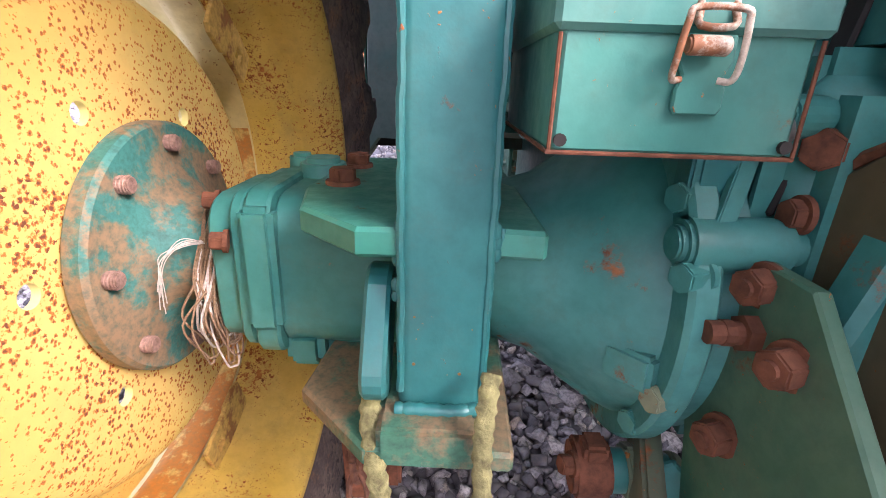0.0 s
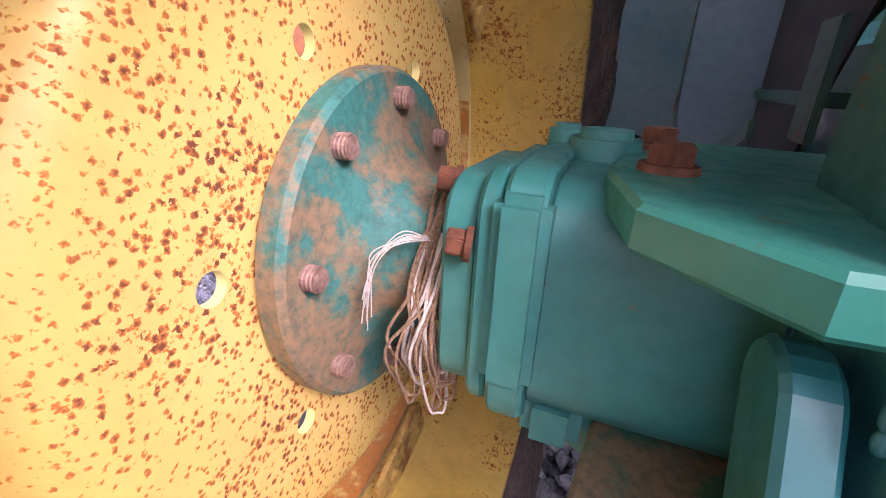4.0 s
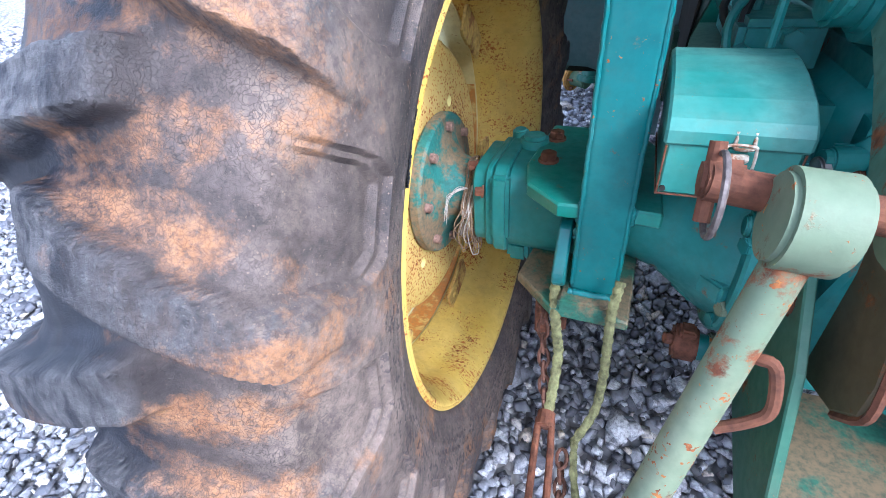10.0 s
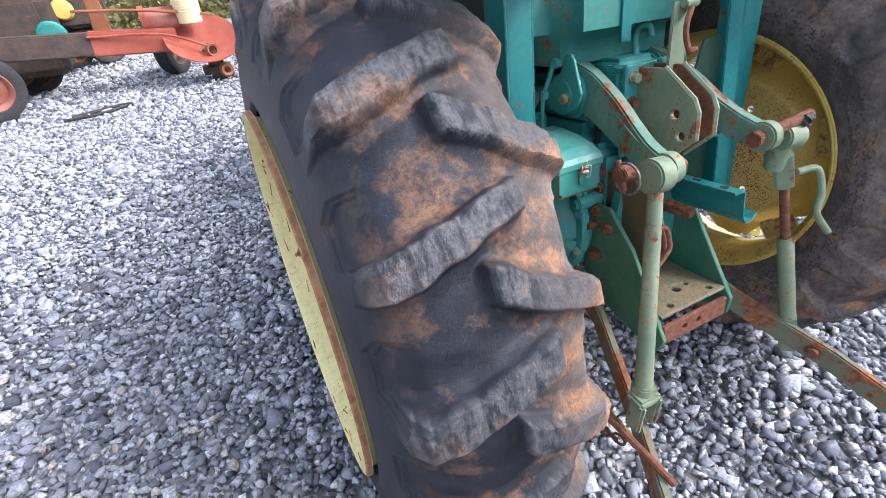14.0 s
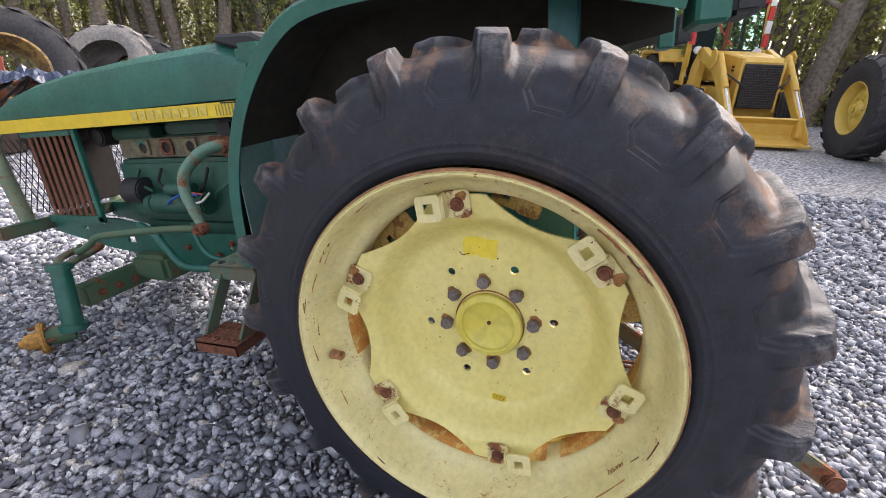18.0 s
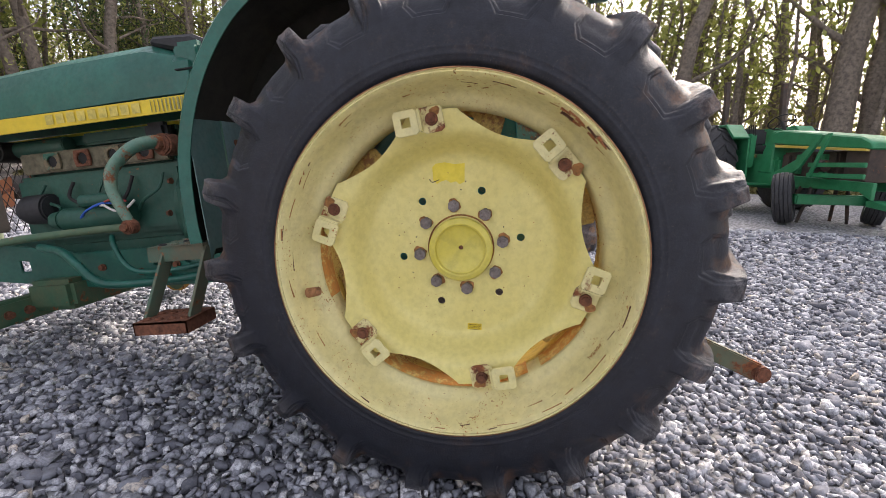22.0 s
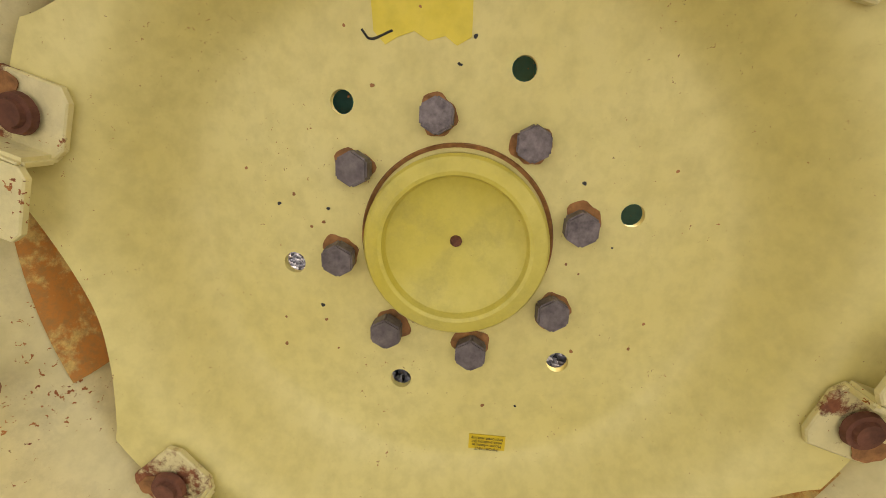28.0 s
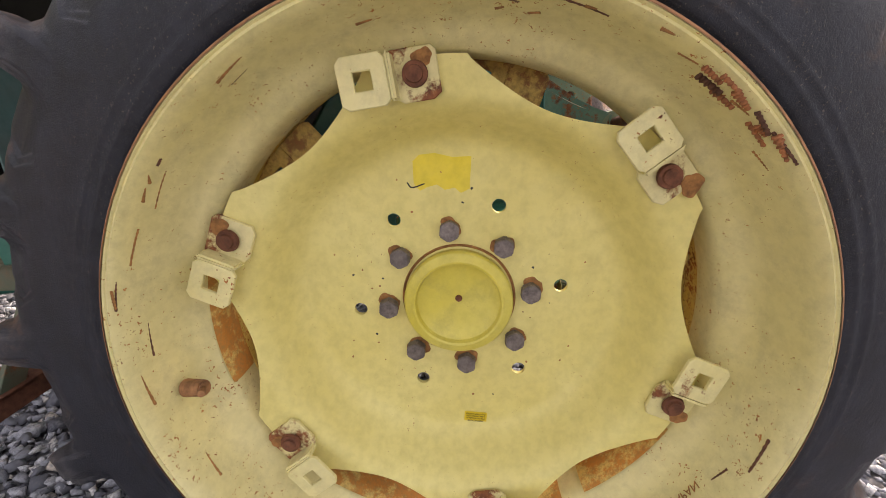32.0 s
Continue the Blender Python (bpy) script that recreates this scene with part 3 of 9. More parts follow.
def tyre_mesh(around, across):
    """Tyre as a relief on a torus: bar lugs in a chevron, with pockets between the lug feet on both walls."""
    prof = [(0.129, 0.397), (0.140, 0.404), (0.149, 0.424), (0.159, 0.450), (0.168, 0.483), (0.172, 0.520), (0.168, 0.552), (0.157, 0.580), (0.139, 0.601), (0.110, 0.617), (0.070, 0.630), (0.030, 0.636),
            (-0.020, 0.634), (-0.060, 0.627), (-0.095, 0.614), (-0.123, 0.594), (-0.147, 0.565), (-0.163, 0.522), (-0.170, 0.478), (-0.170, 0.450), (-0.167, 0.434), (-0.156, 0.421)]
    pp = np.array([(v.x, v.y) for v in smooth_path([(x, r, 0) for x, r in prof], across)])
    d = np.gradient(pp, axis=0)
    nrm = np.stack([-d[:, 1], d[:, 0]], 1)
    nrm /= np.linalg.norm(nrm, axis=1)[:, None]
    nrm *= np.sign((nrm * (pp - np.array([0.0, 0.5]))).sum(1))[:, None]
    nphi = LUGS * around
    phi = np.arange(nphi) * 360.0 / nphi
    X, R = pp[:, 0][:, None], pp[:, 1][:, None]
    P = phi[None, :]

    def ss(a, b, x):
        t = np.clip((x - a) / (b - a), 0, 1)
        return t * t * (3 - 2 * t)

    def wrap(a):
        return (a + PITCH / 2) % PITCH - PITCH / 2
    rng = np.random.default_rng(5)

    def rough(nu, nv):
        """Smooth random field, closed round the wheel."""
        g = rng.uniform(-1, 1, (nu + 2, nv))
        a, b = np.linspace(0, nu, len(pp)), np.arange(nphi) * nv / nphi
        i, j = a.astype(int), b.astype(int)
        fa, fb = (a - i)[:, None], (b - j)[None, :]
        fa, fb = fa * fa * (3 - 2 * fa), fb * fb * (3 - 2 * fb)
        j2 = (j + 1) % nv
        return (g[i][:, j] * (1 - fb) + g[i][:, j2] * fb) * (1 - fa) + (g[i + 1][:, j] * (1 - fb) + g[i + 1][:, j2] * fb) * fa
    grain, crumble, swell = rough(60, 420), rough(26, 190), rough(8, 60)
    wob = 0.40 * crumble + 0.10 * grain + 0.35 * np.sin(np.radians(P * 7)) + 0.3 * np.sin(np.radians(P * 23 + 400 * X))
    h = np.zeros((len(pp), nphi))
    sunk, rib = np.zeros_like(h), np.zeros_like(h)
    lug_at, foot_at = np.zeros_like(h), np.zeros_like(h)
    for side, tip, sh, ph in ((-1, 0.062, -0.118, 126.5), (1, -0.010, 0.165, 136.9)):
        u = np.clip((tip - X) / (tip - sh), 0, 1.15)
        centre = ph - (5.0 if side < 0 else 6.6) * np.clip(1 - u, 0, 1) ** 1.1 + 0.0 * P
        half = 1.95 + 0.25 * u
        dist = np.abs(wrap(P + wob - centre))
        m = 1 - (0.72 * ss(half - 0.1, half + 0.75, dist) + 0.28 * ss(half, half + 2.6, dist))
        m = m * ss(-0.012, 0.006, (tip - X) * (1 if side < 0 else -1))
        if side < 0:
            hh = np.interp(R, [0.540, 0.560, 0.576, 0.594, 0.614, 0.627, 0.636], [0.0, 0.012, 0.042, 0.052, 0.041, 0.034, 0.029])
            hh = np.where(X < 0.03, hh, 0.029)
        else:
            hh = np.interp(R, [0.530, 0.552, 0.566, 0.582, 0.601, 0.617, 0.636], [0.0, 0.008, 0.026, 0.038, 0.036, 0.033, 0.029])
            hh = np.where(X > 0.03, hh, 0.029)
        rib = np.maximum(rib, m * hh)
        tread = ss(0.555, 0.585, R)
        lug_at = np.maximum(lug_at, ss(0.55, 0.95, m) * tread)
        foot_at = np.maximum(foot_at, (1 - ss(0.6, 3.6, np.abs(dist - half - 0.9))) * tread * (1 - m))
        # pockets between the lug feet
        pd = np.abs(wrap(P - ph - (12.8 if side < 0 else 11.6)))
        rr_ = R + 0 * P
        deep = 0.530 if side < 0 else 0.494
        rim2, rim1 = ((3.6, 5.6, 4.8), (3.0, 4.8, 4.1)) if side < 0 else ((4.0, 5.4, 5.8), (3.2, 4.6, 5.0))
        edge2 = np.interp(rr_, [deep, deep + 0.030, 0.60], rim2)
        edge = np.interp(rr_, [deep + 0.013, deep + 0.036, 0.60], rim1)
        pocket = (1 - ss(edge - 0.2, edge + 0.2, pd)) * ss(deep + 0.012, deep + 0.015, R)
        pocket2 = (1 - ss(edge2 - 0.2, edge2 + 0.2, pd)) * ss(deep - 0.001, deep + 0.002, R)
        foot = (1 - ss(0.575, 0.612, R)) * (1.0 if side < 0 else 1.5) * np.where((X < -0.1) if side < 0 else (X > 0.13), 1.0, 0.0)
        sunk += foot * (0.005 * pocket + 0.005 * pocket2)
    h -= sunk
    # moulded rings and small scars
    h += 0.0015 * np.exp(-((R - 0.447) / 0.004) ** 2) + 0.001 * np.exp(-((R - 0.462) / 0.003) ** 2)
    h += (0.0022 * swell + 0.0016 * crumble) * ss(0.57, 0.63, R) + 0.0012 * grain * lug_at
    xs = X + nrm[:, :1] * (h + 0.28 * rib)
    rs = R + nrm[:, 1:] * h + rib
    a = np.radians(P)
    v = np.stack([xs + 0 * a, rs * np.cos(a), rs * np.sin(a)], 2).reshape(-1, 3)
    i, j = np.meshgrid(np.arange(len(pp) - 1), np.arange(nphi), indexing="ij")
    j2 = (j + 1) % nphi
    f = np.stack([i * nphi + j, i * nphi + j2, (i + 1) * nphi + j2, (i + 1) * nphi + j], 2).reshape(-1, 4)
    me = from_arrays("tyre", v, f, TYRE)
    for key, val in (("lug", lug_at), ("foot", foot_at)):
        me.attributes.new(key, "FLOAT", "POINT").data.foreach_set("value", np.ascontiguousarray(val, dtype=np.float32).ravel())
    me.set_sharp_from_angle(angle=radians(48))
    return me



RIM_OUT = [(-0.175, 0.4195), (-0.184, 0.4180), (-0.187, 0.4140), (-0.180, 0.4080), (-0.158, 0.4035), (-0.138, 0.399), (-0.112, 0.391), (-0.096, 0.386), (-0.084, 0.375), (-0.073, 0.359), (-0.055, 0.352), (-0.012, 0.352)]
RIM_IN = [(-0.012, 0.352), (0.030, 0.353), (0.044, 0.357), (0.055, 0.363), (0.070, 0.365), (0.096, 0.366), (0.110, 0.369), (0.122, 0.375), (0.132, 0.383), (0.138, 0.388), (0.140, 0.392), (0.137, 0.395)]


LOW = Matrix.Translation((0, 0, -0.006))


def thick(profile, t):
    """A closed outline from an open one, t thick to the outside."""
    return profile + [(x, r + t) for x, r in reversed(profile)]


def disc_mesh():
    """Wheel disc with six lobes: flat centre, dished out to the lobes; cream outside, yellow inside; six holes through it."""
    lobes = [17.5 + 60 * k for k in range(6)]
    seg = 360
    rings = [0.0, 0.075, 0.13, 0.187, 0.20, 0.21, 0.22, 0.23, 0.24, 0.25, 0.26, 0.27, 0.28, 0.29, 0.30, 0.31, 1.0]

    def depth(r):
        t = min(max((r - 0.228) / 0.085, 0), 1)
        return 0.008 - 0.083 * (t * t * t * (t * (6 * t - 15) + 10)) - max(0, r - 0.31) * 0.1

    def edge(a):
        d = min(abs((a - b + 180) % 360 - 180) for b in lobes)
        k = min(d / 30.0, 1)
        flat = min(max((d - 10.5) / 19.5, 0), 1)
        return 0.347 - 0.045 * math.sin(flat * math.pi / 2) ** 0.8 if d > 10.5 else 0.347
    holes = [(0.1585, 48.2 + 60 * k - 0.2) for k in range(6)]
    bm = bmesh.new()
    V = []
    for side, off in ((0, 0.0), (1, 0.008)):
        rows = []
        for r in rings[1:]:
            row = []
            for i in range(seg):
                a = i * 360.0 / seg
                e = edge(a)
                rr = e if r == 1.0 else min(r, e - 0.002 * (1.0 - r))
                row.append(bm.verts.new((depth(rr) + off, rr * math.cos(radians(a)), rr * math.sin(radians(a)))))
            rows.append(row)
        V.append(rows)
    for side, rows in enumerate(V):
        for A, B in zip(rows, rows[1:]):
            for i in range(seg):
                f = bm.faces.new((A[i], A[(i + 1) % seg], B[(i + 1) % seg], B[i]))
                f.material_index = side
        f = bm.faces.new(rows[0])
        f.material_index = side
    A, B = V[0][-1], V[1][-1]
    for i in range(seg):
        bm.faces.new((A[i], A[(i + 1) % seg], B[(i + 1) % seg], B[i]))
    # bolt-circle holes: drop the faces there and wall them
    for hr, ha in holes:
        c = Vector((0, hr * math.cos(radians(ha)), hr * math.sin(radians(ha))))
        cut = []
        for f in bm.faces:
            m = f.calc_center_median()
            if abs(m.y - c.y) < 0.03 and abs(m.z - c.z) < 0.03 and abs(m.x) < 0.03 and len(f.verts) == 4:
                cut.append(f)
        loops = []
        for side, fs in [(q, [f for f in cut if f.material_index == q]) for q in (0, 1)]:
            if not fs:
                continue
            border = [e for f in fs for e in f.edges if sum(1 for q in e.link_faces if q in fs) == 1]
            bmesh.ops.delete(bm, geom=fs, context="FACES_ONLY")
            x = 0.008 + (0.008 if side else 0)
            ring = [bm.verts.new((x, c.y + 0.0105 * math.cos(2 * math.pi * q / 20), c.z + 0.0105 * math.sin(2 * math.pi * q / 20))) for q in range(20)]
            red = [bm.edges.new((ring[q], ring[(q + 1) % 20])) for q in range(20)]
            old = set(bm.faces)
            bmesh.ops.triangle_fill(bm, edges=list({e for e in border if e.is_valid}) + red, use_beauty=True, normal=(1, 0, 0))
            for f in set(bm.faces) - old:
                f.material_index = side
            loops.append(ring)
        if len(loops) == 2:
            for q in range(20):
                bm.faces.new((loops[0][q], loops[0][(q + 1) % 20], loops[1][(q + 1) % 20], loops[1][q]))
    loose = [v for v in bm.verts if not v.link_faces]
    bmesh.ops.delete(bm, geom=loose, context="VERTS")
    loose = [e for e in bm.edges if not e.link_faces]
    bmesh.ops.delete(bm, geom=loose, context="EDGES")
    return bm


def clip_mesh(x, r):
    """Rim clip: a strip bent in a Z, one ear with a square hole standing proud, the other under the lobe's bolt."""
    w = 0.026
    ear = plate([(-0.029, -w + 0.004), (-0.023, -w - 0.003), (0.022, -w - 0.003), (0.029, -w + 0.004), (0.029, w - 0.002), (0.021, w + 0.004), (-0.022, w + 0.004), (-0.029, w - 0.002)], 0.007, [(0.0, 0.0, 0.0150, 4)], bev=0.0012)
    low = plate([(-0.028, -w + 0.002), (-0.022, -w - 0.004), (0.028, -w - 0.004), (0.028, w - 0.002), (0.018, w + 0.005), (-0.018, w + 0.005), (-0.028, w - 0.002)], 0.007, bev=0.0012)
    return ear, low


def rear_wheel(name, centre, mirror, root, label, faces):
    """A wheel with its tyre, rim, disc, hub cap, bolts and rim clips; built about the origin."""
    w = new(name)
    w.parent = root
    w.matrix_basis = Matrix.Translation(centre) @ Matrix.Diagonal((-1 if mirror else 1, 1, 1, 1))
    tagged(w, label)
    out_m, in_m, rim_out_m, rim_in_m = faces
    ty = new("tyre", tyre_mesh(44, 6) if mirror else tyre_mesh(90, 12))
    ty.parent = w
    part("outer_rim", lathe(thick(RIM_OUT, 0.006), 128, closed=True), rim_out_m, w, m=LOW, smooth=True)
    part("inner_rim", lathe(thick(RIM_IN, 0.006), 128, closed=True), rim_in_m, w, smooth=75)

    part("wheel_disc", disc_mesh(), [out_m, in_m], w, smooth=35)
    part("hub_cap", lathe([(0.007, 0.0845), (-0.004, 0.0845), (-0.008, 0.082), (-0.0125, 0.070), (-0.0115, 0.0665), (-0.004, 0.064), (0.0025, 0.054), (0.005, 0.030), (0.0055, 0.0)], 64), CAP_YELLOW, w, m=Matrix.Translation((0, 0, -0.004)), smooth=30)
    part("grease_nipple", cyl((0.006, 0, 0), (0.000, 0, 0), 0.006, 0.004, 12, 0.001), RUSTY, w)
    for k in range(8):
        a = radians(79 - 45 * k + 0.0)
        y, z = 0.111 * math.cos(a), 0.111 * math.sin(a)
        part("wheel_bolt", hexbolt((0.008, y, z), (-1, 0.08 * math.sin(k * 2.1), 0.08 * math.cos(k * 1.3)), 0.0285, 0.017, False), BOLT, w)
    for k in range(6):
        for rear in (0, 1):
            a = 17.5 + 60 * k + (26.5 if rear else 0)
            rot = Matrix.Rotation(radians(a), 4, "X")
            # own axes: x along the rim, y to the hub... the strip lies across the rim's inner face
            ear, low = clip_mesh(0, 0)
            face = basis((0, 0, 0), (0, 0, -1), (0, -1, 0))
            if rear:
                me = join(low, plate([(-0.03, -0.03), (0.03, -0.03), (0.03, 0.026), (-0.03, 0.026)], 0.007, [(0, 0, 0.0125, 4)], m=Matrix.Translation((0.058, 0, 0)), bev=0.001))
                ear.free()
                me.transform(Matrix.Translation((0.02, 0.320, -0.01)) @ face)
            else:
                ear.transform(Matrix.Translation((0.058, 0.0, 0.027)))
                low.transform(Matrix.Translation((0.0, 0.0, 0.0)))
                web = box((0.023, -0.028, 0.001), (0.031, 0.026, 0.033), 0.003)
                seat = Matrix.Translation((-0.0765, 0.328, 0)) @ face
                part("clip_foot", low, CREAM_RUSTY, w, m=rot @ seat)
                me = join(ear, web)
                me.transform(seat)
            part("rim_clip", me, CLIP_REAR if rear else CREAM_CLIP, w, m=rot)
            if not rear:
                part("clip_bolt", join(cyl((-0.083, 0.328, 0), (-0.096, 0.328, 0), 0.0165, 0.0135, 20, 0.004)), RUSTY, w, m=rot)
    a = radians(-16.5)
    part("valve_stem", join(cyl((-0.125, 0.388 * math.cos(a), 0.388 * math.sin(a)), (-0.135, 0.352 * math.cos(a), 0.352 * math.sin(a)), 0.013, 0.011, 14, 0.002), cyl((-0.135, 0.356 * math.cos(a), 0.356 * math.sin(a)), (-0.150, 0.349 * math.cos(a), 0.349 * math.sin(a)), 0.005, 0.005, 10)), LIP, w)
    if not mirror:
        wheel_marks(w)
    return w


def stain(y, z, r, x, seed):
    """A thin ragged rust stain lying on the disc."""
    rng = random.Random(seed)
    ph = [rng.uniform(0, 6.28) for q in range(3)]
    o = [(y + r * g * math.cos(a), z + r * g * math.sin(a)) for a, g in [(a, 1 + 0.12 * math.sin(2 * a + ph[0]) + 0.10 * math.sin(3 * a + ph[1]) + 0.05 * math.sin(7 * a + ph[2])) for a in np.radians(np.arange(0, 360, 12))]]
    return plate(o, 0.0006, (), basis((x - 0.0006, 0, 0), (0, 1, 0), (0, 0, 1)), 0)


def arc_patch(profile, a, da):
    bm = lathe(profile, max(2, int(da * 2)), a, a + da)
    return bm


def wheel_marks(w):
    """Rust stains, scraped scars, the faded patch and the sticker on the outer side."""
    rng = random.Random(11)
    for k in range(8):
        a = radians(79 - 45 * k)
        part("rust_stain", stain(0.111 * math.cos(a) + rng.uniform(-0.004, 0.004), 0.111 * math.sin(a) + rng.uniform(-0.004, 0.006), 0.0168, 0.0078, k), STAIN, w)
    part("rust_ring", lathe([(0.0072, 0.0843), (0.0045, 0.0875), (0.0072, 0.0885)], 72), STAIN, w)
    part("rusted_lip", lathe([(-0.1765, 0.4262), (-0.1853, 0.4246), (-0.1878, 0.4212)], 128), LIP, w, "rusty worn edge of the rim", m=LOW, smooth=True)
    for k in range(38):
        a = rng.uniform(0, 360)
        da = rng.uniform(1.2, 7.5)
        q = rng.choice(((-0.166, 0.4050, -0.160, 0.4038), (-0.145, 0.4020, -0.140, 0.3998), (-0.124, 0.3947, -0.118, 0.3928), (-0.1835, 0.4105, -0.178, 0.4070)))
        x, r = (q[0] + q[2]) / 2, (q[1] + q[3]) / 2
        drift = rng.uniform(-0.006, 0.006)
        pts = [(x + drift * u, (r - 0.0002 - drift * u * 0.3) * math.cos(radians(a + da * u)), (r - 0.0002 - drift * u * 0.3) * math.sin(radians(a + da * u))) for u in (0, 0.3, 0.55, 0.8, 1)]
        part("rust_scar", tube(pts, (rng.uniform(0.0008, 0.0022), rng.uniform(0.0006, 0.0016)), 6, 4, wobble=0.3), SCAR if k % 3 == 0 else STAIN, w, m=LOW)
    for k in range(9):
        a, x = 124.5 + 1.5 * k + rng.uniform(-1.5, 1.5), rng.uniform(-0.184, -0.150)
        lean, long = rng.uniform(-0.003, 0.003), rng.uniform(0.7, 2.6)
        r = np.interp(x, [-0.187, -0.180, -0.158, -0.138, -0.112], [0.4140, 0.4080, 0.4035, 0.399, 0.391]) - 0.0006
        pts = [(x + lean * u, (r - 0.4 * lean * u) * math.cos(radians(a + long * u)), (r - 0.4 * lean * u) * math.sin(radians(a + long * u))) for u in (-1, -0.3, 0.4, 1)]
        part("rust_scar", tube(pts, (rng.uniform(0.002, 0.0050), rng.uniform(0.0015, 0.0040)), 8, 5, wobble=0.35), SCAR if k % 4 == 1 else ORANGE_STAIN, w, m=LOW)
    for k in range(6):
        a = radians(17.5 + 60 * k + rng.uniform(1.5, 4.5))
        part("rust_streak", stain(0.345 * math.cos(a), 0.345 * math.sin(a), rng.uniform(0.010, 0.014), -0.0845, 40 + k), STAIN, w)
    for a0, a1, r0 in ((238, 306, 0.3508), (205, 232, 0.3510), (-22, 18, 0.3510)):
        part("rust_bloom", lathe([(-0.072, r0 + 0.0060), (-0.060, r0 + 0.0012), (-0.050, r0), (-0.015, r0)], 40, a0, a1), BLOOM, w, "orange rust pooled in the rim", smooth=True)
    for k in range(30):
        a, r = rng.uniform(0, 6.28), rng.uniform(0.09, 0.215)
        part("rust_fleck", stain(r * math.cos(a), r * math.sin(a), rng.uniform(0.0007, 0.0019), 0.0079, 200 + k), STAIN if k % 3 else SEAM, w)
    part("faded_patch", plate([(-0.042, -0.022), (-0.030, -0.029), (-0.020, -0.022), (-0.006, -0.026), (0.006, -0.019), (0.020, -0.024), (0.030, -0.030), (0.040, -0.020), (0.043, 0.012), (0.034, 0.022), (0.012, 0.026), (-0.014, 0.022), (-0.041, 0.025)], 0.0006, (), basis((0.0074, 0.038, 0.195), (0, 1, 0), (0, 0, 1)), 0), PATCH, w, "worn bright yellow patch")
    part("scratch", tube([(0.0076, 0.062, 0.176), (0.0076, 0.080, 0.169), (0.0076, 0.088, 0.176)], 0.0011, 6), SEAM, w)
    st = part("warning_sticker", plate([(-0.019, -0.0088), (0.019, -0.0088), (0.019, 0.0088), (-0.019, 0.0088)], 0.0008, (), basis((0.0076, -0.044, -0.218), (0, -1, 0), (0, 0, 1)), 0), STRIPE, w, "yellow warning sticker stuck on upside down")
    for k, line in enumerate(("IMPORTANT", "Mount wheels in", "wide position for", "improved stability")):
        cu = bpy.data.curves.new("sticker_text", "FONT")
        cu.body, cu.size, cu.align_x = line, 0.0046, "CENTER"
        cu.extrude = 0.0001
        cu.materials.append(SEAM)
        tx = new("sticker_text", cu)
        tx.parent = w
        tx.matrix_basis = basis((0.0062, -0.044, -0.2245 + 0.0042 * k), (0, 1, 0), (0, 0, -1))
    cu = bpy.data.curves.new("rim_text", "FONT")
    cu.body, cu.size, cu.align_x, cu.extrude = "JAPAN", 0.016, "CENTER", 0.0004
    cu.materials.append(STAIN)
    tx = new("rim_text", cu)
    tx.parent = w
    a = radians(212)
    rad = Vector((0, math.cos(a), math.sin(a)))
    tx.matrix_basis = basis(Vector((-0.126, 0, 0)) + rad * 0.3945, Vector((0, math.sin(a), -math.cos(a))), Vector((-0.94, 0, 0)) + rad * 0.2)


CREAM_CLIP = painted("clip_cream_paint", (0.70, 0.62, 0.28), (0.74, 0.67, 0.36), rust=0.55, spots=0.5, rough=0.45, spot_scale=90)
STAIN = plain("rust_stain", (0.33, 0.15, 0.05), 0.9, 0, 0.55, 90, 0.5)
LIP = plain("rusted_edge", (0.30, 0.14, 0.06), 0.85, 0, 0.6, 60, 0.5)
ORANGE_STAIN = plain("orange_brown_rust", (0.36, 0.135, 0.055), 0.9, 0, 0.6, 110, 0.6)
SCAR = plain("dark_rust_scar", (0.11, 0.045, 0.025), 0.9, 0, 0.6, 120, 0.6)
BLOOM = two_tone("orange_rust_bloom", (0.66, 0.46, 0.14), (0.52, 0.21, 0.035), 30.0, 0.47)
PATCH = painted("worn_yellow_patch", (0.76, 0.60, 0.03), (0.76, 0.62, 0.08), rust=-0.6, spots=0.4, dirt=0.1)
tractor = empty("tractor", "weathered green farm tractor with no front wheels, standing nose-down on gravel", "tractor", loc=(0, 0, 0))
WHEEL = rear_wheel("rear_wheel", (0, 0, AXLE), False, tractor, "rear wheel, faded cream outside, rust-speckled yellow inside", (CREAM, YELLOW, CREAM_RIM, YELLOW_RIM))
rear_wheel("rear_wheel", (1.35, 0.02, AXLE), True, tractor, "rear wheel with yellow rim and worn dusty tyre", (CREAM, YELLOW, CREAM_RIM, YELLOW_RIM))


def sidewall_text(line, r, phi):
    """A line of small raised letters moulded into the inner sidewall, word by word round the bead."""
    at = 0
    for word in line.split(" "):
        if word:
            a = radians(phi) - (at + len(word) / 2) * 0.0032 / r
            out = Vector((0, math.cos(a), math.sin(a)))
            cu = bpy.data.curves.new("sidewall_lettering", "FONT")
            cu.body, cu.size, cu.align_x, cu.align_y, cu.extrude, cu.bevel_depth = word, 0.0050, "CENTER", "CENTER", 0.0006, 0.0001
            cu.materials.append(TYRE)
            tx = new("sidewall_lettering", cu)
            tx.parent = WHEEL
            tx.matrix_basis = basis(Vector((0.1462 + 0.55 * (r - 0.415), 0, 0)) + out * r, (0, math.sin(a), -math.cos(a)), Vector((0.527, 0, 0)) + out * 0.850)
        at += len(word) + 1


for line, r in (("OPERATING PROCEDURES-", 0.4060), ("OWNER'S MANUAL AND PROPER", 0.4115), ("ALWAYS FOLLOW", 0.4172), ("THE TIRE", 0.4230), ("NEVER WELD", 0.4288), ("NEVER", 0.4346)):
    sidewall_text(line, r + 0.003, 145.8)

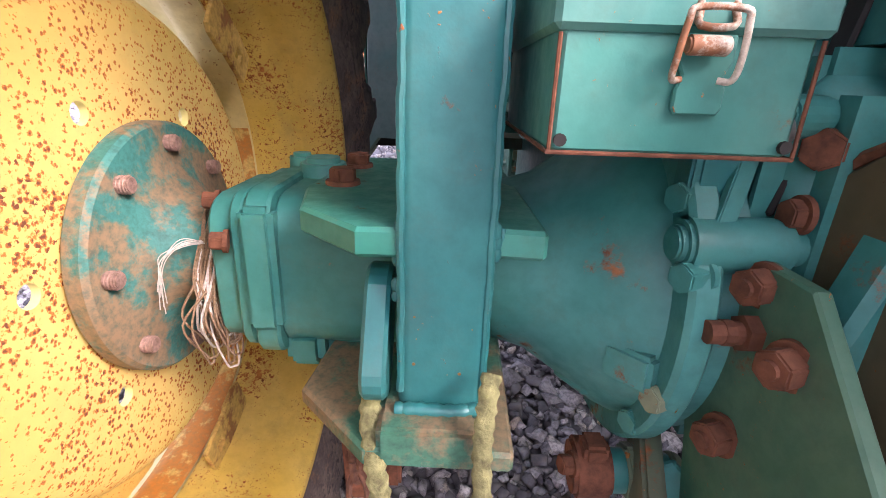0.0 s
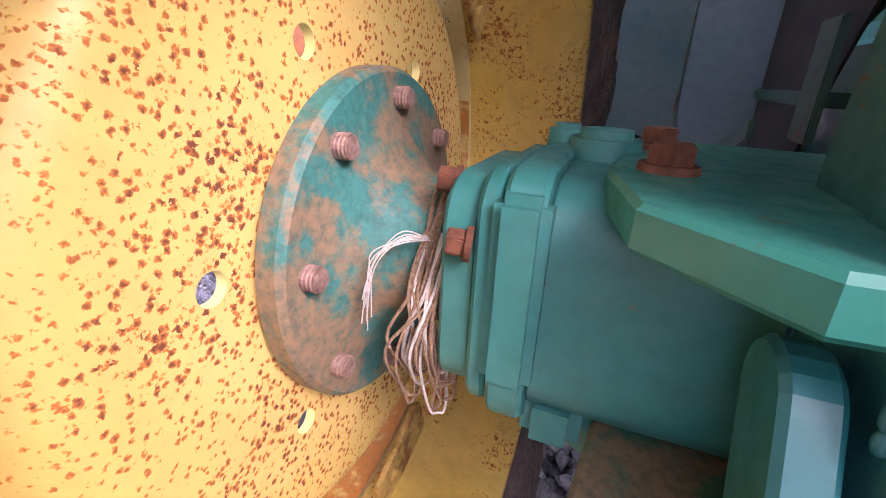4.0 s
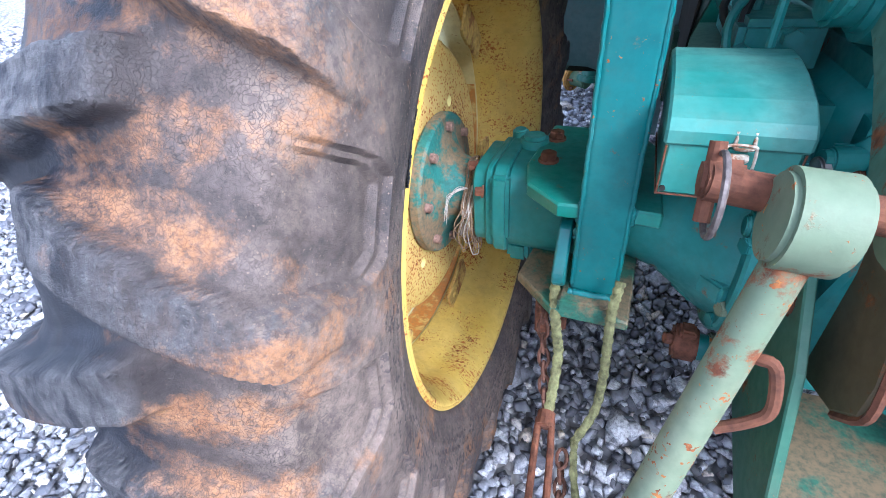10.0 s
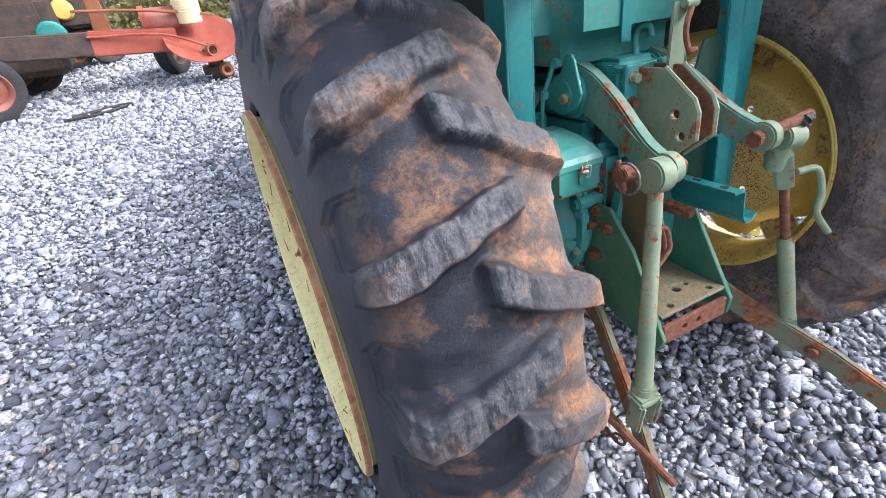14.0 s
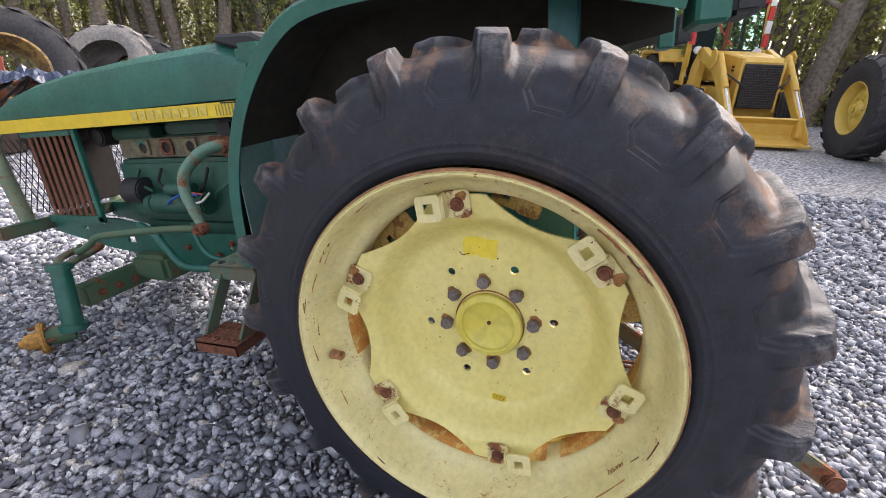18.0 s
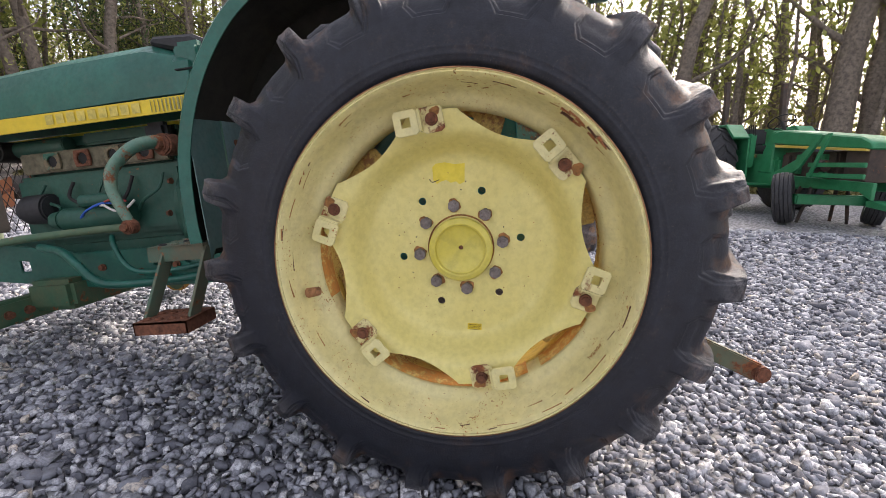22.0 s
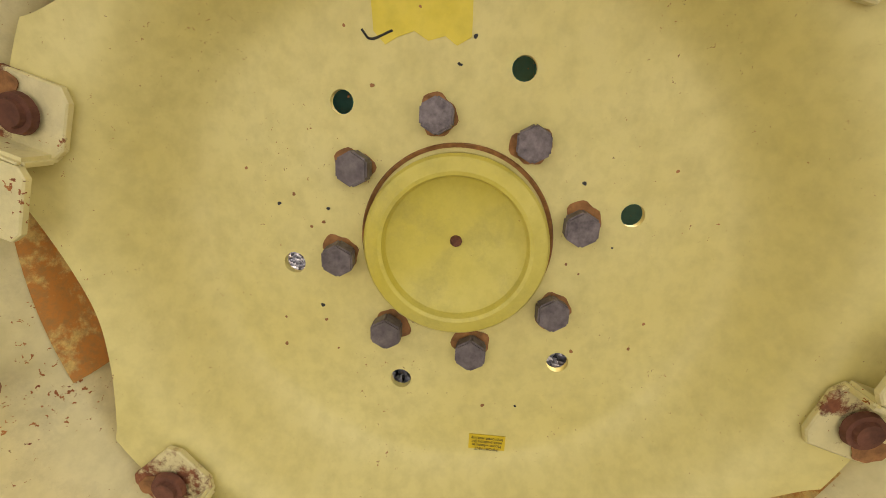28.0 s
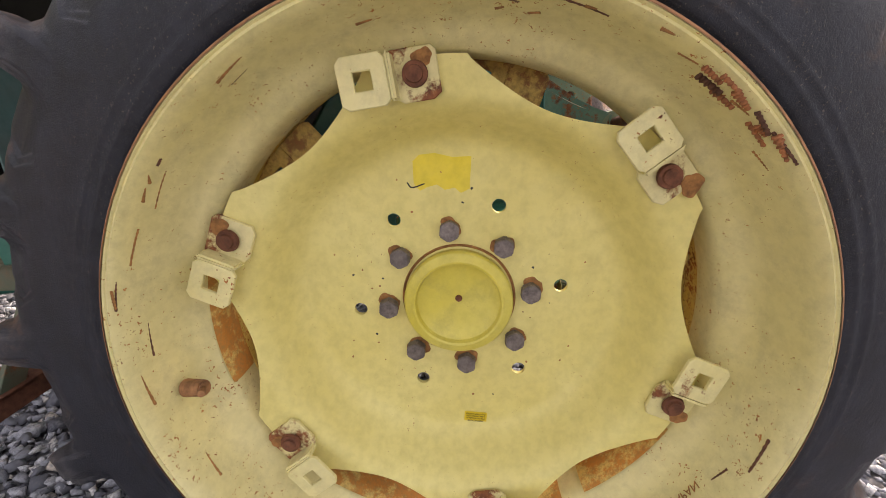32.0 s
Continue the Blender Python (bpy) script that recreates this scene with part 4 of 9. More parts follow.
# ---- tractor, rear end ----
MID = 0.695
N = NOSE


def tp(name, bm, material, label="", m=None, smooth=False, parent=None):
    return part(name, bm, material, tractor if parent is None else parent, label, m, smooth)


def plate_x(x, pts, t, material, name, holes=(), m=None, bev=0.002, label="", parent=None):
    """A plate that stands across the tractor: outline in (y, z), thickness t towards +x."""
    return tp(name, plate(pts, t, holes, basis((x, 0, 0), (0, 1, 0), (0, 0, 1)), bev), material, label, m, parent=parent)


def weld(p, r=0.011, seed=0):
    bm = bmesh.new()
    bmesh.ops.create_icosphere(bm, subdivisions=2, radius=r)
    for v in bm.verts:
        v.co *= 1 + 0.25 * noise.noise(v.co * 90 + Vector((seed, 0, 0)))
    bm.transform(Matrix.Translation(p) @ Matrix.Diagonal((0.8, 0.8, 1.3, 1)))
    return bm


# axle end: hub flange, housing, plates and post
hub = tp("hub_flange", lathe([(0.018, 0.0), (0.018, 0.129), (0.022, 0.133), (0.036, 0.133), (0.041, 0.129), (0.043, 0.10), (0.050, 0.078), (0.062, 0.062), (0.085, 0.053), (0.122, 0.050), (0.122, 0.0)], 72),
         HUB_PAINT, "rusting hub flange with scraped teal paint", Matrix.Translation((0, 0, AXLE)), 35)
for k in range(8):
    a = radians(79 + 45 * k)
    y, z = 0.111 * math.cos(a), AXLE + 0.111 * math.sin(a)
    st = tp("hub_stud", cyl((0.040, y, z), (0.0535, y, z), 0.0084, 0.0080, 16, 0.0012), STUD, parent=hub)
    for q in range(3):
        tp("thread", lathe([(0.0435 + 0.003 * q, 0.0080), (0.0443 + 0.003 * q, 0.0089), (0.0451 + 0.003 * q, 0.0080)], 16), STUD, m=Matrix.Translation((0, y, z)), parent=st)


def axle_casting():
    """Square-shouldered axle housing with collars, ribs and a foot, running in to the transmission."""
    bms = []
    def block(x0, x1, h, d, r):
        o = [(sy * (d - r) + r * math.cos(q), AXLE + sz * (h - r) + r * math.sin(q)) for sy, sz, q0 in ((1, 1, 0), (-1, 1, 90), (-1, -1, 180), (1, -1, 270)) for q in np.radians(np.arange(q0, q0 + 91, 22.5))]
        return plate(o, x1 - x0, (), basis((x0, 0, 0), (0, 1, 0), (0, 0, 1)), 0.003)
    for q in ((0.116, 0.140, 0.074, 0.076, 0.030), (0.139, 0.152, 0.080, 0.083, 0.028), (0.151, 0.155, 0.076, 0.079, 0.028), (0.154, 0.178, 0.084, 0.087, 0.026), (0.177, 0.300, 0.078, 0.080, 0.035)):
        bms.append(block(*q))
    bms.append(box((0.150, -0.093, AXLE - 0.05), (0.182, -0.07, AXLE + 0.072), 0.006))
    bms.append(lathe([(0.29, 0.0), (0.29, 0.074), (0.37, 0.080), (0.42, 0.095), (0.46, 0.122), (0.49, 0.146), (0.52, 0.160), (0.56, 0.166), (0.56, 0.0)], 64))
    bms[-1].transform(Matrix.Translation((0, 0, AXLE)))
    bms.append(box((0.176, -0.075, AXLE - 0.10), (0.215, 0.06, AXLE - 0.06), 0.008))
    bms.append(cyl((0.240, -0.012, AXLE - 0.118), (0.240, -0.012, AXLE - 0.02), 0.048, 0.052, 28, 0.008))
    bms.append(cyl((0.196, 0.035, AXLE + 0.06), (0.196, 0.035, AXLE + 0.098), 0.027, 0.024, 24, 0.006))
    bms.append(cyl((0.165, 0.06, AXLE + 0.06), (0.165, 0.06, AXLE + 0.098), 0.016, 0.014, 18, 0.004))
    return bms


for nm, bm in zip(("axle_end", "collar", "gasket", "collar", "axle_housing", "cast_rib", "axle_tube", "cast_foot", "drain_boss", "breather_boss", "stud_boss"), axle_casting()):
    tp(nm, bm, CAST, "teal painted cast axle housing" if nm == "axle_housing" else "", N, 40)
for p in ((0.138, -0.083, 0.628), (0.116, -0.045, 0.655), (0.116, -0.05, 0.535)):
    tp("housing_bolt", hexbolt(p, (-1, -0.3, 0.1), 0.015, 0.012), RUSTY, m=N)
top_plate = tp("axle_plate", plate([(0.215, 0.125), (0.203, -0.055), (0.219, -0.126), (0.272, -0.176), (0.303, -0.174), (0.303, -0.10), (0.364, -0.10), (0.364, -0.168), (0.405, -0.172), (0.400, 0.05), (0.36, 0.125)], 0.022, (), Matrix.Translation((0, 0, 0.653)), 0.003), PLATE_TEAL, "thick teal axle plate with two rusty bolts", N)
tp("axle_plate", plate([(0.213, -0.138), (0.278, -0.205), (0.390, -0.207), (0.394, -0.04), (0.36, 0.06), (0.25, 0.06), (0.222, -0.05)], 0.018, (), Matrix.Translation((0, 0, 0.497)), 0.003), BROWN_GREEN, "lower axle plate with dull green paint and rust", N)
for x, y in ((0.234, -0.040), (0.231, 0.054)):
    tp("plate_bolt", hexbolt((x, y, 0.675), (0, 0, 1), 0.023, 0.0125), RUSTY, "rusty bolt", N, parent=top_plate)
for x, y in ((0.31, 0.03), (0.36, -0.03)):
    tp("plate_bolt", hexbolt((x, y, 0.497), (0, 0, -1), 0.030, 0.02, True, 0.03), RUSTY, "rusty bolt", N)


def post(mirror=False):
    """Fender post: a folded box with rounded corners, deeper towards its foot."""
    r = 0.0095
    o = [(cx + r * math.cos(q), -0.178 + r + r * math.sin(q)) for cx, q0 in ((0.3010 + r, 180), (0.3680 - r, 270)) for q in np.radians(np.arange(q0, q0 + 91, 22.5))]
    prism = plate(o + [(0.3680, -0.105), (0.3010, -0.105)], 0.827, (), Matrix.Translation((0, 0, 0.518)), 0)
    gusset = plate([(-0.106, 0.518), (-0.106, 0.905), (-0.055, 0.800), (-0.036, 0.690), (-0.034, 0.518)], 0.063, (), basis((0.3030, 0, 0), (0, 1, 0), (0, 0, 1)), 0)
    bm = join(prism, gusset)
    if mirror:
        bm.transform(Matrix.Translation((2 * MID, 0, 0)) @ Matrix.Diagonal((-1, 1, 1, 1)))
    return bm


lp = tp("fender_post", post(), TEAL, "teal painted steel fender post with chipped edges", N, 30)
tp("post_foot", box((0.288, -0.207, 0.503), (0.363, -0.120, 0.533), 0.004), BROWN_GREEN, m=N, parent=lp)
rngp = random.Random(21)
for x in (0.3036, 0.3654):
    tp("weld_seam", tube([(x + rngp.uniform(-0.0006, 0.0006), -0.1755 + 0.00003 * k, 0.545 + 0.0125 * k) for k in range(63)], 0.0034, 8, 2, wobble=0.10), TEAL, m=N, parent=lp, smooth=True)
for x, y, z, r in ((0.302, -0.170, 0.674, 0.0058), (0.300, -0.169, 0.667, 0.0062), (0.299, -0.168, 0.659, 0.0060), (0.300, -0.168, 0.651, 0.0048), (0.299, -0.168, 0.630, 0.0045), (0.299, -0.168, 0.622, 0.0040), (0.368, -0.168, 0.674, 0.0060), (0.369, -0.167, 0.666, 0.0064), (0.369, -0.167, 0.658, 0.0058), (0.373, -0.166, 0.670, 0.0045)):
    tp("weld_bead", weld((x, y, z), r, int(x * 9000 + z * 900)), TEAL, m=N, parent=lp, smooth=True)
tp("weld_bead", tube([(0.300, -0.183, 0.533), (0.320, -0.184, 0.534), (0.345, -0.184, 0.533), (0.366, -0.180, 0.534)], 0.0055, 10, 6, wobble=0.15), TEAL, m=N, parent=lp, smooth=True)
for k in range(34):
    x, z = rngp.uniform(0.310, 0.358), rngp.uniform(0.56, 0.98)
    tp("paint_chip", cyl((x, -0.1776 + 0.0024 * (z - 0.518), z), (x, -0.1783 + 0.0024 * (z - 0.518), z), rngp.choice((0.0006, 0.0008, 0.0010, 0.0014)), None, 7), STAIN, m=N, parent=lp)
rp = tp("fender_post", post(True), TEAL, "teal painted steel fender post beside the far wheel", N, 30)
# rounded tab welded beside the post
tab = [(-0.138 + 0.026 * math.cos(a), 0.612 + 0.022 * math.sin(a)) for a in np.radians(np.arange(-20, 161, 18))] + [(-0.168 + 0.026 * math.cos(a), 0.560 + 0.024 * math.sin(a)) for a in np.radians(np.arange(160, 341, 18))]
part("shackle_bar", join(box((0.246, -0.158, 0.40), (0.268, -0.146, 0.505), 0.003), box((0.286, -0.158, 0.42), (0.300, -0.146, 0.505), 0.003)), RUSTY, top_plate.parent)
plate_x(0.274, tab, 0.020, TEAL, "rounded_tab", m=N, bev=0.003, label="rounded teal steel tab")

# ---- toolbox on its bracket ----
tool = tp("toolbox", plate([(0.384, -0.234), (0.506, -0.232), (0.506, -0.05), (0.384, -0.05)], 0.064, (), Matrix.Translation((0, 0, 0.737)), 0.003), TOOL_PAINT, "teal steel toolbox with rusting edges and a wire latch", N)
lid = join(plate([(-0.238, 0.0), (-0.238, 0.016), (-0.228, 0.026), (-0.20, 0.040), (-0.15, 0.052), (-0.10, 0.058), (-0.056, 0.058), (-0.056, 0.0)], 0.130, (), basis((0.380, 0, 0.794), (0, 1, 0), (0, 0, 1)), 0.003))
# toolbox teal made paler: sunlight on the lid is put into its colour
tp("lid", lid, painted("sunlit_teal_lid", (0.03, 0.21, 0.18), (0.16, 0.36, 0.30), rust=0.4, spots=0.35, rough=0.45), "teal lid with flaking paint, paled as if sunlit", N, parent=tool)
tp("bottom_seam", tube([(0.383, -0.052, 0.738), (0.383, -0.2355, 0.738), (0.507, -0.2335, 0.738), (0.507, -0.052, 0.738)], 0.0013, 6, 1, False), RUSTY, m=N, parent=tool)
for x in (0.3838, 0.5062):
    tp("corner_seam", tube([(x, -0.2345, 0.739), (x, -0.2345, 0.793)], 0.0011, 6, 1, False), RUSTY, m=N, parent=tool)
LATCH = Matrix.Translation((0.004, 0.0115, 0.0))
tp("latch_plate", plate([(-0.010, -0.032), (0.010, -0.032), (0.012, -0.029), (0.012, -0.020), (0.010, -0.014), (0.013, -0.008), (0.013, 0.004), (-0.013, 0.004), (-0.013, -0.008), (-0.010, -0.014), (-0.012, -0.020), (-0.012, -0.029)], 0.004, (), basis((0.448, -0.246, 0.790), (1, 0, 0), (0, 0, 1)) @ Matrix.Translation((0, 0, -0.001)), 0.001), TOOL_PAINT, m=N @ LATCH, parent=tool)
tp("latch_wire", tube([(0.4358, -0.252, 0.774), (0.4307, -0.255, 0.774), (0.4300, -0.258, 0.782), (0.4314, -0.260, 0.798), (0.4343, -0.260, 0.803), (0.4545, -0.260, 0.803), (0.4574, -0.260, 0.798), (0.4588, -0.258, 0.782), (0.4581, -0.255, 0.774), (0.4530, -0.252, 0.774)], 0.0016, 8, 4), FLAKED_EDGE, m=N @ LATCH, smooth=60, parent=tool)
tp("latch_roller", cyl((0.4345, -0.2555, 0.7885), (0.4535, -0.2555, 0.7885), 0.0044, None, 18, 0.001), FLAKED_EDGE, m=N @ LATCH, smooth=40, parent=tool)
tp("latch_hook", tube([(0.440, -0.2465, 0.812), (0.440, -0.2500, 0.804), (0.4405, -0.2520, 0.797), (0.4555, -0.2520, 0.797), (0.456, -0.2500, 0.804), (0.456, -0.2465, 0.812)], 0.0018, 8, 3), FLAKED_EDGE, m=N @ LATCH, smooth=60, parent=tool)
for x in (0.389, 0.501):
    tp("drain_hole", cyl((x, -0.2362, 0.744), (x, -0.2335, 0.744), 0.0032, 0.0032, 12), DARK, m=N, parent=tool)
tp("toolbox_strut", join(box((0.508, -0.14, 0.66), (0.514, -0.115, 0.75), 0.002), box((0.514, -0.14, 0.69), (0.545, -0.134, 0.75), 0.002)), TEAL, m=N)

# ---- transmission and differential case ----
def case():
    bms = [box((0.535, -0.13, 0.43), (0.855, 0.95, 0.845), 0.05, 3),
           box((0.560, -0.165, 0.46), (0.830, -0.10, 0.80), 0.03, 3),
           box((0.470, -0.045, 0.47), (0.60, 0.16, 0.77), 0.05, 3),
           box((0.505, -0.085, 0.50), (0.56, 0.02, 0.64), 0.02, 3),
           box((0.508, -0.115, 0.545), (0.545, -0.07, 0.585), 0.005),
           box((0.500, -0.05, 0.60), (0.54, 0.0, 0.635), 0.006)]
    return join(*bms)


case_ob = tp("transmission_case", case(), CAST, "teal painted cast transmission case", N, 40)
# raised pads cast on the flank of the case
ex, ey = Vector((0.62, -0.78, 0.05)), Vector((0.0, 0.06, 1.0))
tp("cast_rib", plate([(-0.026, -0.080), (0.018, -0.086), (0.030, -0.070), (0.034, 0.050), (0.020, 0.076), (-0.010, 0.080), (-0.024, 0.064)], 0.016, (), basis((0.478, -0.060, 0.560), ex, ey), 0.006), CAST, m=N, smooth=50, parent=case_ob)
tp("cast_pad", plate([(-0.030, 0.0), (-0.020, 0.016), (0.016, 0.020), (0.030, 0.006), (0.024, -0.016), (-0.014, -0.020)], 0.006, (), basis((0.494, -0.092, 0.548), ex, ey), 0.002), CAST, m=N, smooth=50, parent=case_ob)
tp("cast_block", box((-0.022, -0.016, 0.0), (0.022, 0.016, 0.030), 0.004, m=basis((0.508, -0.128, 0.552), ex, ey)), CAST, m=N, smooth=40, parent=case_ob)
tp("housing_flange", lathe([(0.508, 0.150), (0.508, 0.176), (0.512, 0.180), (0.528, 0.180), (0.532, 0.176), (0.532, 0.150)], 64), CAST, m=N @ Matrix.Translation((0, 0, AXLE + 0.002)), smooth=40, parent=case_ob)
for p, mat_ in (((0.522, -0.126, 0.694), CAST), ((0.520, -0.160, 0.644), CAST), ((0.520, -0.155, 0.535), PALE_GREEN), ((0.522, -0.122, 0.485), CAST), ((0.536, 0.05, 0.73), CAST)):
    tp("case_bolt", hexbolt(p, (-0.9, -0.4, 0.0), 0.021, 0.018), mat_, m=N)
tp("cross_shaft", join(cyl((0.505, -0.150, 0.664), (0.580, -0.150, 0.664), 0.021, None, 24, 0.003), cyl((0.499, -0.150, 0.664), (0.508, -0.150, 0.664), 0.014, None, 20, 0.002), cyl((0.56, -0.150, 0.664), (0.60, -0.150, 0.664), 0.014, None, 16)), CAST, m=N, smooth=40)
tp("shaft_lever", box((-0.007, -0.004, 0.0), (0.007, 0.004, 0.098), 0.001, m=Matrix.Translation((0.527, -0.158, 0.672)) @ Matrix.Rotation(radians(22), 4, "Y") @ Matrix.Rotation(radians(-22), 4, "X")), CAST, m=N)
tp("lever_boss", join(cyl((0.555, -0.145, 0.755), (0.60, -0.135, 0.755), 0.015, None, 18, 0.002), cyl((0.548, -0.147, 0.755), (0.557, -0.145, 0.755), 0.012, None, 14)), CAST, m=N)
tp("bare_bush", cyl((0.545, -0.150, 0.745), (0.556, -0.147, 0.745), 0.0145, None, 18, 0.002), STEEL, m=N)
tp("rusty_stud", join(cyl((0.520, -0.183, 0.610), (0.560, -0.183, 0.610), 0.0085, None, 14), cyl((0.543, -0.183, 0.610), (0.562, -0.183, 0.610), 0.014, 0.014, 6), cyl((0.530, -0.183, 0.610), (0.537, -0.183, 0.610), 0.0095, 0.0095, 10)), RUSTY, m=N)
for p in ((0.556, -0.178, 0.645), (0.554, -0.222, 0.610), (0.552, -0.184, 0.522)):
    tp("rusty_bolt", hexbolt(p, (-0.9, -0.3, 0), 0.024, 0.017, True, 0.006), RUSTY, m=N)

tp("pipe_clamp", join(cyl((0.470, -0.100, 0.402), (0.508, -0.102, 0.404), 0.030, 0.030, 20, 0.004), box((0.476, -0.122, 0.424), (0.500, -0.094, 0.444), 0.004), hexbolt((0.470, -0.112, 0.416), (-1, -0.2, 0.1), 0.018, 0.012)), RUSTY, "rusty pipe clamp below the case", N, 40)
tp("brake_pipe", tube([(0.500, -0.104, 0.402), (0.545, -0.106, 0.404), (0.575, -0.112, 0.398), (0.600, -0.120, 0.372), (0.612, -0.124, 0.330)], 0.022, 16, 6), CAST, "teal pipe elbow below the case", N, 60)
tp("pipe_nut", join(cyl((0.522, -0.105, 0.403), (0.545, -0.106, 0.404), 0.030, 0.030, 6, 0.003), cyl((0.560, -0.110, 0.402), (0.572, -0.112, 0.399), 0.027, 0.027, 20, 0.003)), PALE_GREEN, m=N, smooth=40)
tp("brake_lever", plate([(0.0, -0.010), (0.10, -0.030), (0.105, -0.012), (0.02, 0.016), (0.0, 0.012)], 0.008, (), basis((0.545, -0.128, 0.440), (0.55, -0.15, -0.8), (0.7, -0.2, 0.6)), 0.002), CAST, m=N)

# ---- rear of the case: cover, power shaft, lift housing ----
def rear_cover():
    bms = [plate([(0.60, 0.47), (0.79, 0.47), (0.815, 0.50), (0.815, 0.60), (0.79, 0.70), (0.76, 0.76), (0.63, 0.76), (0.60, 0.70), (0.575, 0.60), (0.575, 0.50)], 0.035, (), basis((0, -0.185, 0), (1, 0, 0), (0, 0, 1)), 0.006)]
    bms.append(cyl((0.70, -0.22, 0.705), (0.70, -0.165, 0.705), 0.062, 0.075, 36, 0.006))
    bms.append(cyl((0.70, -0.215, 0.645), (0.70, -0.160, 0.645), 0.058, 0.066, 36, 0.004))
    bms.append(cyl((0.70, -0.21, 0.525), (0.70, -0.165, 0.525), 0.066, 0.072, 32, 0.005))
    return join(*bms)


tp("rear_cover", rear_cover(), CAST, "teal rear cover of the transmission", N, 40)
tp("pto_seal_ring", lathe([(0, 0.020), (-0.008, 0.021), (-0.010, 0.034), (-0.004, 0.040), (0.006, 0.040)], 36), STEEL, m=N @ Matrix.Translation((0.70, -0.215, 0.645)) @ Matrix.Rotation(radians(90), 4, "Z"), smooth=30)


def splined(r, length, teeth=6):
    o = []
    for i in range(teeth * 4):
        rr = r if i % 4 in (1, 2) else r * 0.82
        a = 2 * math.pi * (i + 0.5) / (teeth * 4)
        o.append((rr * math.cos(a), rr * math.sin(a)))
    return join(plate(o, length, (), None, 0.001), cyl((0, 0, length), (0, 0, length + 0.012), r * 0.95, r * 0.72, 20, 0.002))


tp("power_shaft", splined(0.0175, 0.11), RUSTY, "rusty splined power take-off shaft", N @ Matrix.Translation((0.70, -0.215, 0.645)) @ Matrix.Rotation(radians(90), 4, "X"))
for k in range(6):
    a = radians(30 + 60 * k)
    tp("cover_bolt", hexbolt((0.70 + 0.055 * math.cos(a), -0.211, 0.525 + 0.055 * math.sin(a)), (0, -1, 0), 0.013, 0.009), CAST, m=N)
    tp("cover_bolt", hexbolt((0.70 + 0.085 * math.cos(a), -0.188, 0.635 + 0.10 * math.sin(a)), (0, -1, 0), 0.016, 0.011), CAST, m=N)
tp("serial_plate", plate([(-0.022, -0.008), (0.022, -0.008), (0.022, 0.008), (-0.022, 0.008)], 0.001, (), basis((0.605, -0.187, 0.505), (1, 0, 0), (0, 0, 1)), 0), DARK, m=N)


def lift_housing():
    bms = [box((0.575, -0.13, 0.83), (0.815, 0.30, 0.955), 0.03, 3), cyl((0.515, -0.075, 0.925), (0.875, -0.075, 0.925), 0.047, None, 32, 0.006),
           cyl((0.545, -0.075, 0.925), (0.60, -0.075, 0.925), 0.060, 0.070, 32, 0.008), cyl((0.79, -0.075, 0.925), (0.845, -0.075, 0.925), 0.070, 0.060, 32, 0.008),
           box((0.61, -0.175, 0.79), (0.78, -0.10, 0.975), 0.012, 2), box((0.63, -0.15, 0.95), (0.76, 0.02, 0.992), 0.014, 3)]
    return join(*bms)


tp("lift_housing", lift_housing(), CAST, "teal cast hydraulic lift housing", N, 40)
# top-link brackets: two angle plates, rusted between
def bracket_plates():
    o = [(-0.180, 0.975), (-0.255, 0.975), (-0.335, 0.915), (-0.348, 0.890), (-0.350, 0.835), (-0.285, 0.780), (-0.180, 0.775)]
    for x, mat_, lab in ((0.650, PALE_GREEN, "grey-green top-link plate with rust round its holes"), (0.706, RUSTY, "rust-brown top-link plate")):
        plate_x(x, o, 0.012, mat_, "link_plate", [(-0.297, 0.882, 0.0105, 16), (-0.316, 0.836, 0.0105, 16)], N, 0.002, lab)
        tp("plate_edge", tube([(x + 0.006, -0.256, 0.976), (x + 0.006, -0.336, 0.916), (x + 0.006, -0.349, 0.890), (x + 0.006, -0.351, 0.835), (x + 0.006, -0.286, 0.780)], 0.0061, 6, 1, False), PALE_GREEN, m=N)
    tp("bolting_flange", plate([(0.612, 0.77), (0.652, 0.77), (0.652, 0.985), (0.612, 0.985)], 0.016, (), basis((0, -0.176, 0), (1, 0, 0), (0, 0, 1)), 0.004), CAST, m=N)
    tp("bolting_flange", plate([(0.718, 0.77), (0.76, 0.77), (0.76, 0.985), (0.718, 0.985)], 0.016, (), basis((0, -0.176, 0), (1, 0, 0), (0, 0, 1)), 0.004), CAST, m=N)
    for k, z in enumerate((0.955, 0.900, 0.848, 0.795)):
        tp("flange_bolt", hexbolt((0.631, -0.192, z), (0, -1, 0), 0.021, 0.014), RUSTY if k == 1 else PALE_GREEN, m=N)
        tp("flange_bolt", hexbolt((0.740, -0.192, z), (0, -1, 0), 0.021, 0.014), PALE_GREEN, m=N)


bracket_plates()
tp("lifting_hook", tube([(0.725, -0.11, 0.985), (0.725, -0.105, 1.03), (0.728, -0.115, 1.052), (0.74, -0.13, 1.052), (0.745, -0.135, 1.03)], 0.0075, 10, 5), CAST, m=N)
tp("link_holder", join(box((0.69, -0.215, 0.95), (0.74, -0.207, 1.10), 0.002, m=Matrix.Translation((0, -0.02, 0)) @ Matrix.Rotation(radians(0), 4, "X")), cyl((0.705, -0.245, 1.095), (0.745, -0.245, 1.095), 0.010, None, 14, 0.002)), PALE_GREEN, m=N)
tp("holder_hook", tube([(0.725, -0.250, 1.085), (0.70, -0.262, 1.06), (0.695, -0.268, 1.03), (0.705, -0.272, 1.005), (0.722, -0.274, 1.005)], 0.006, 8, 5), RUSTY, m=N)


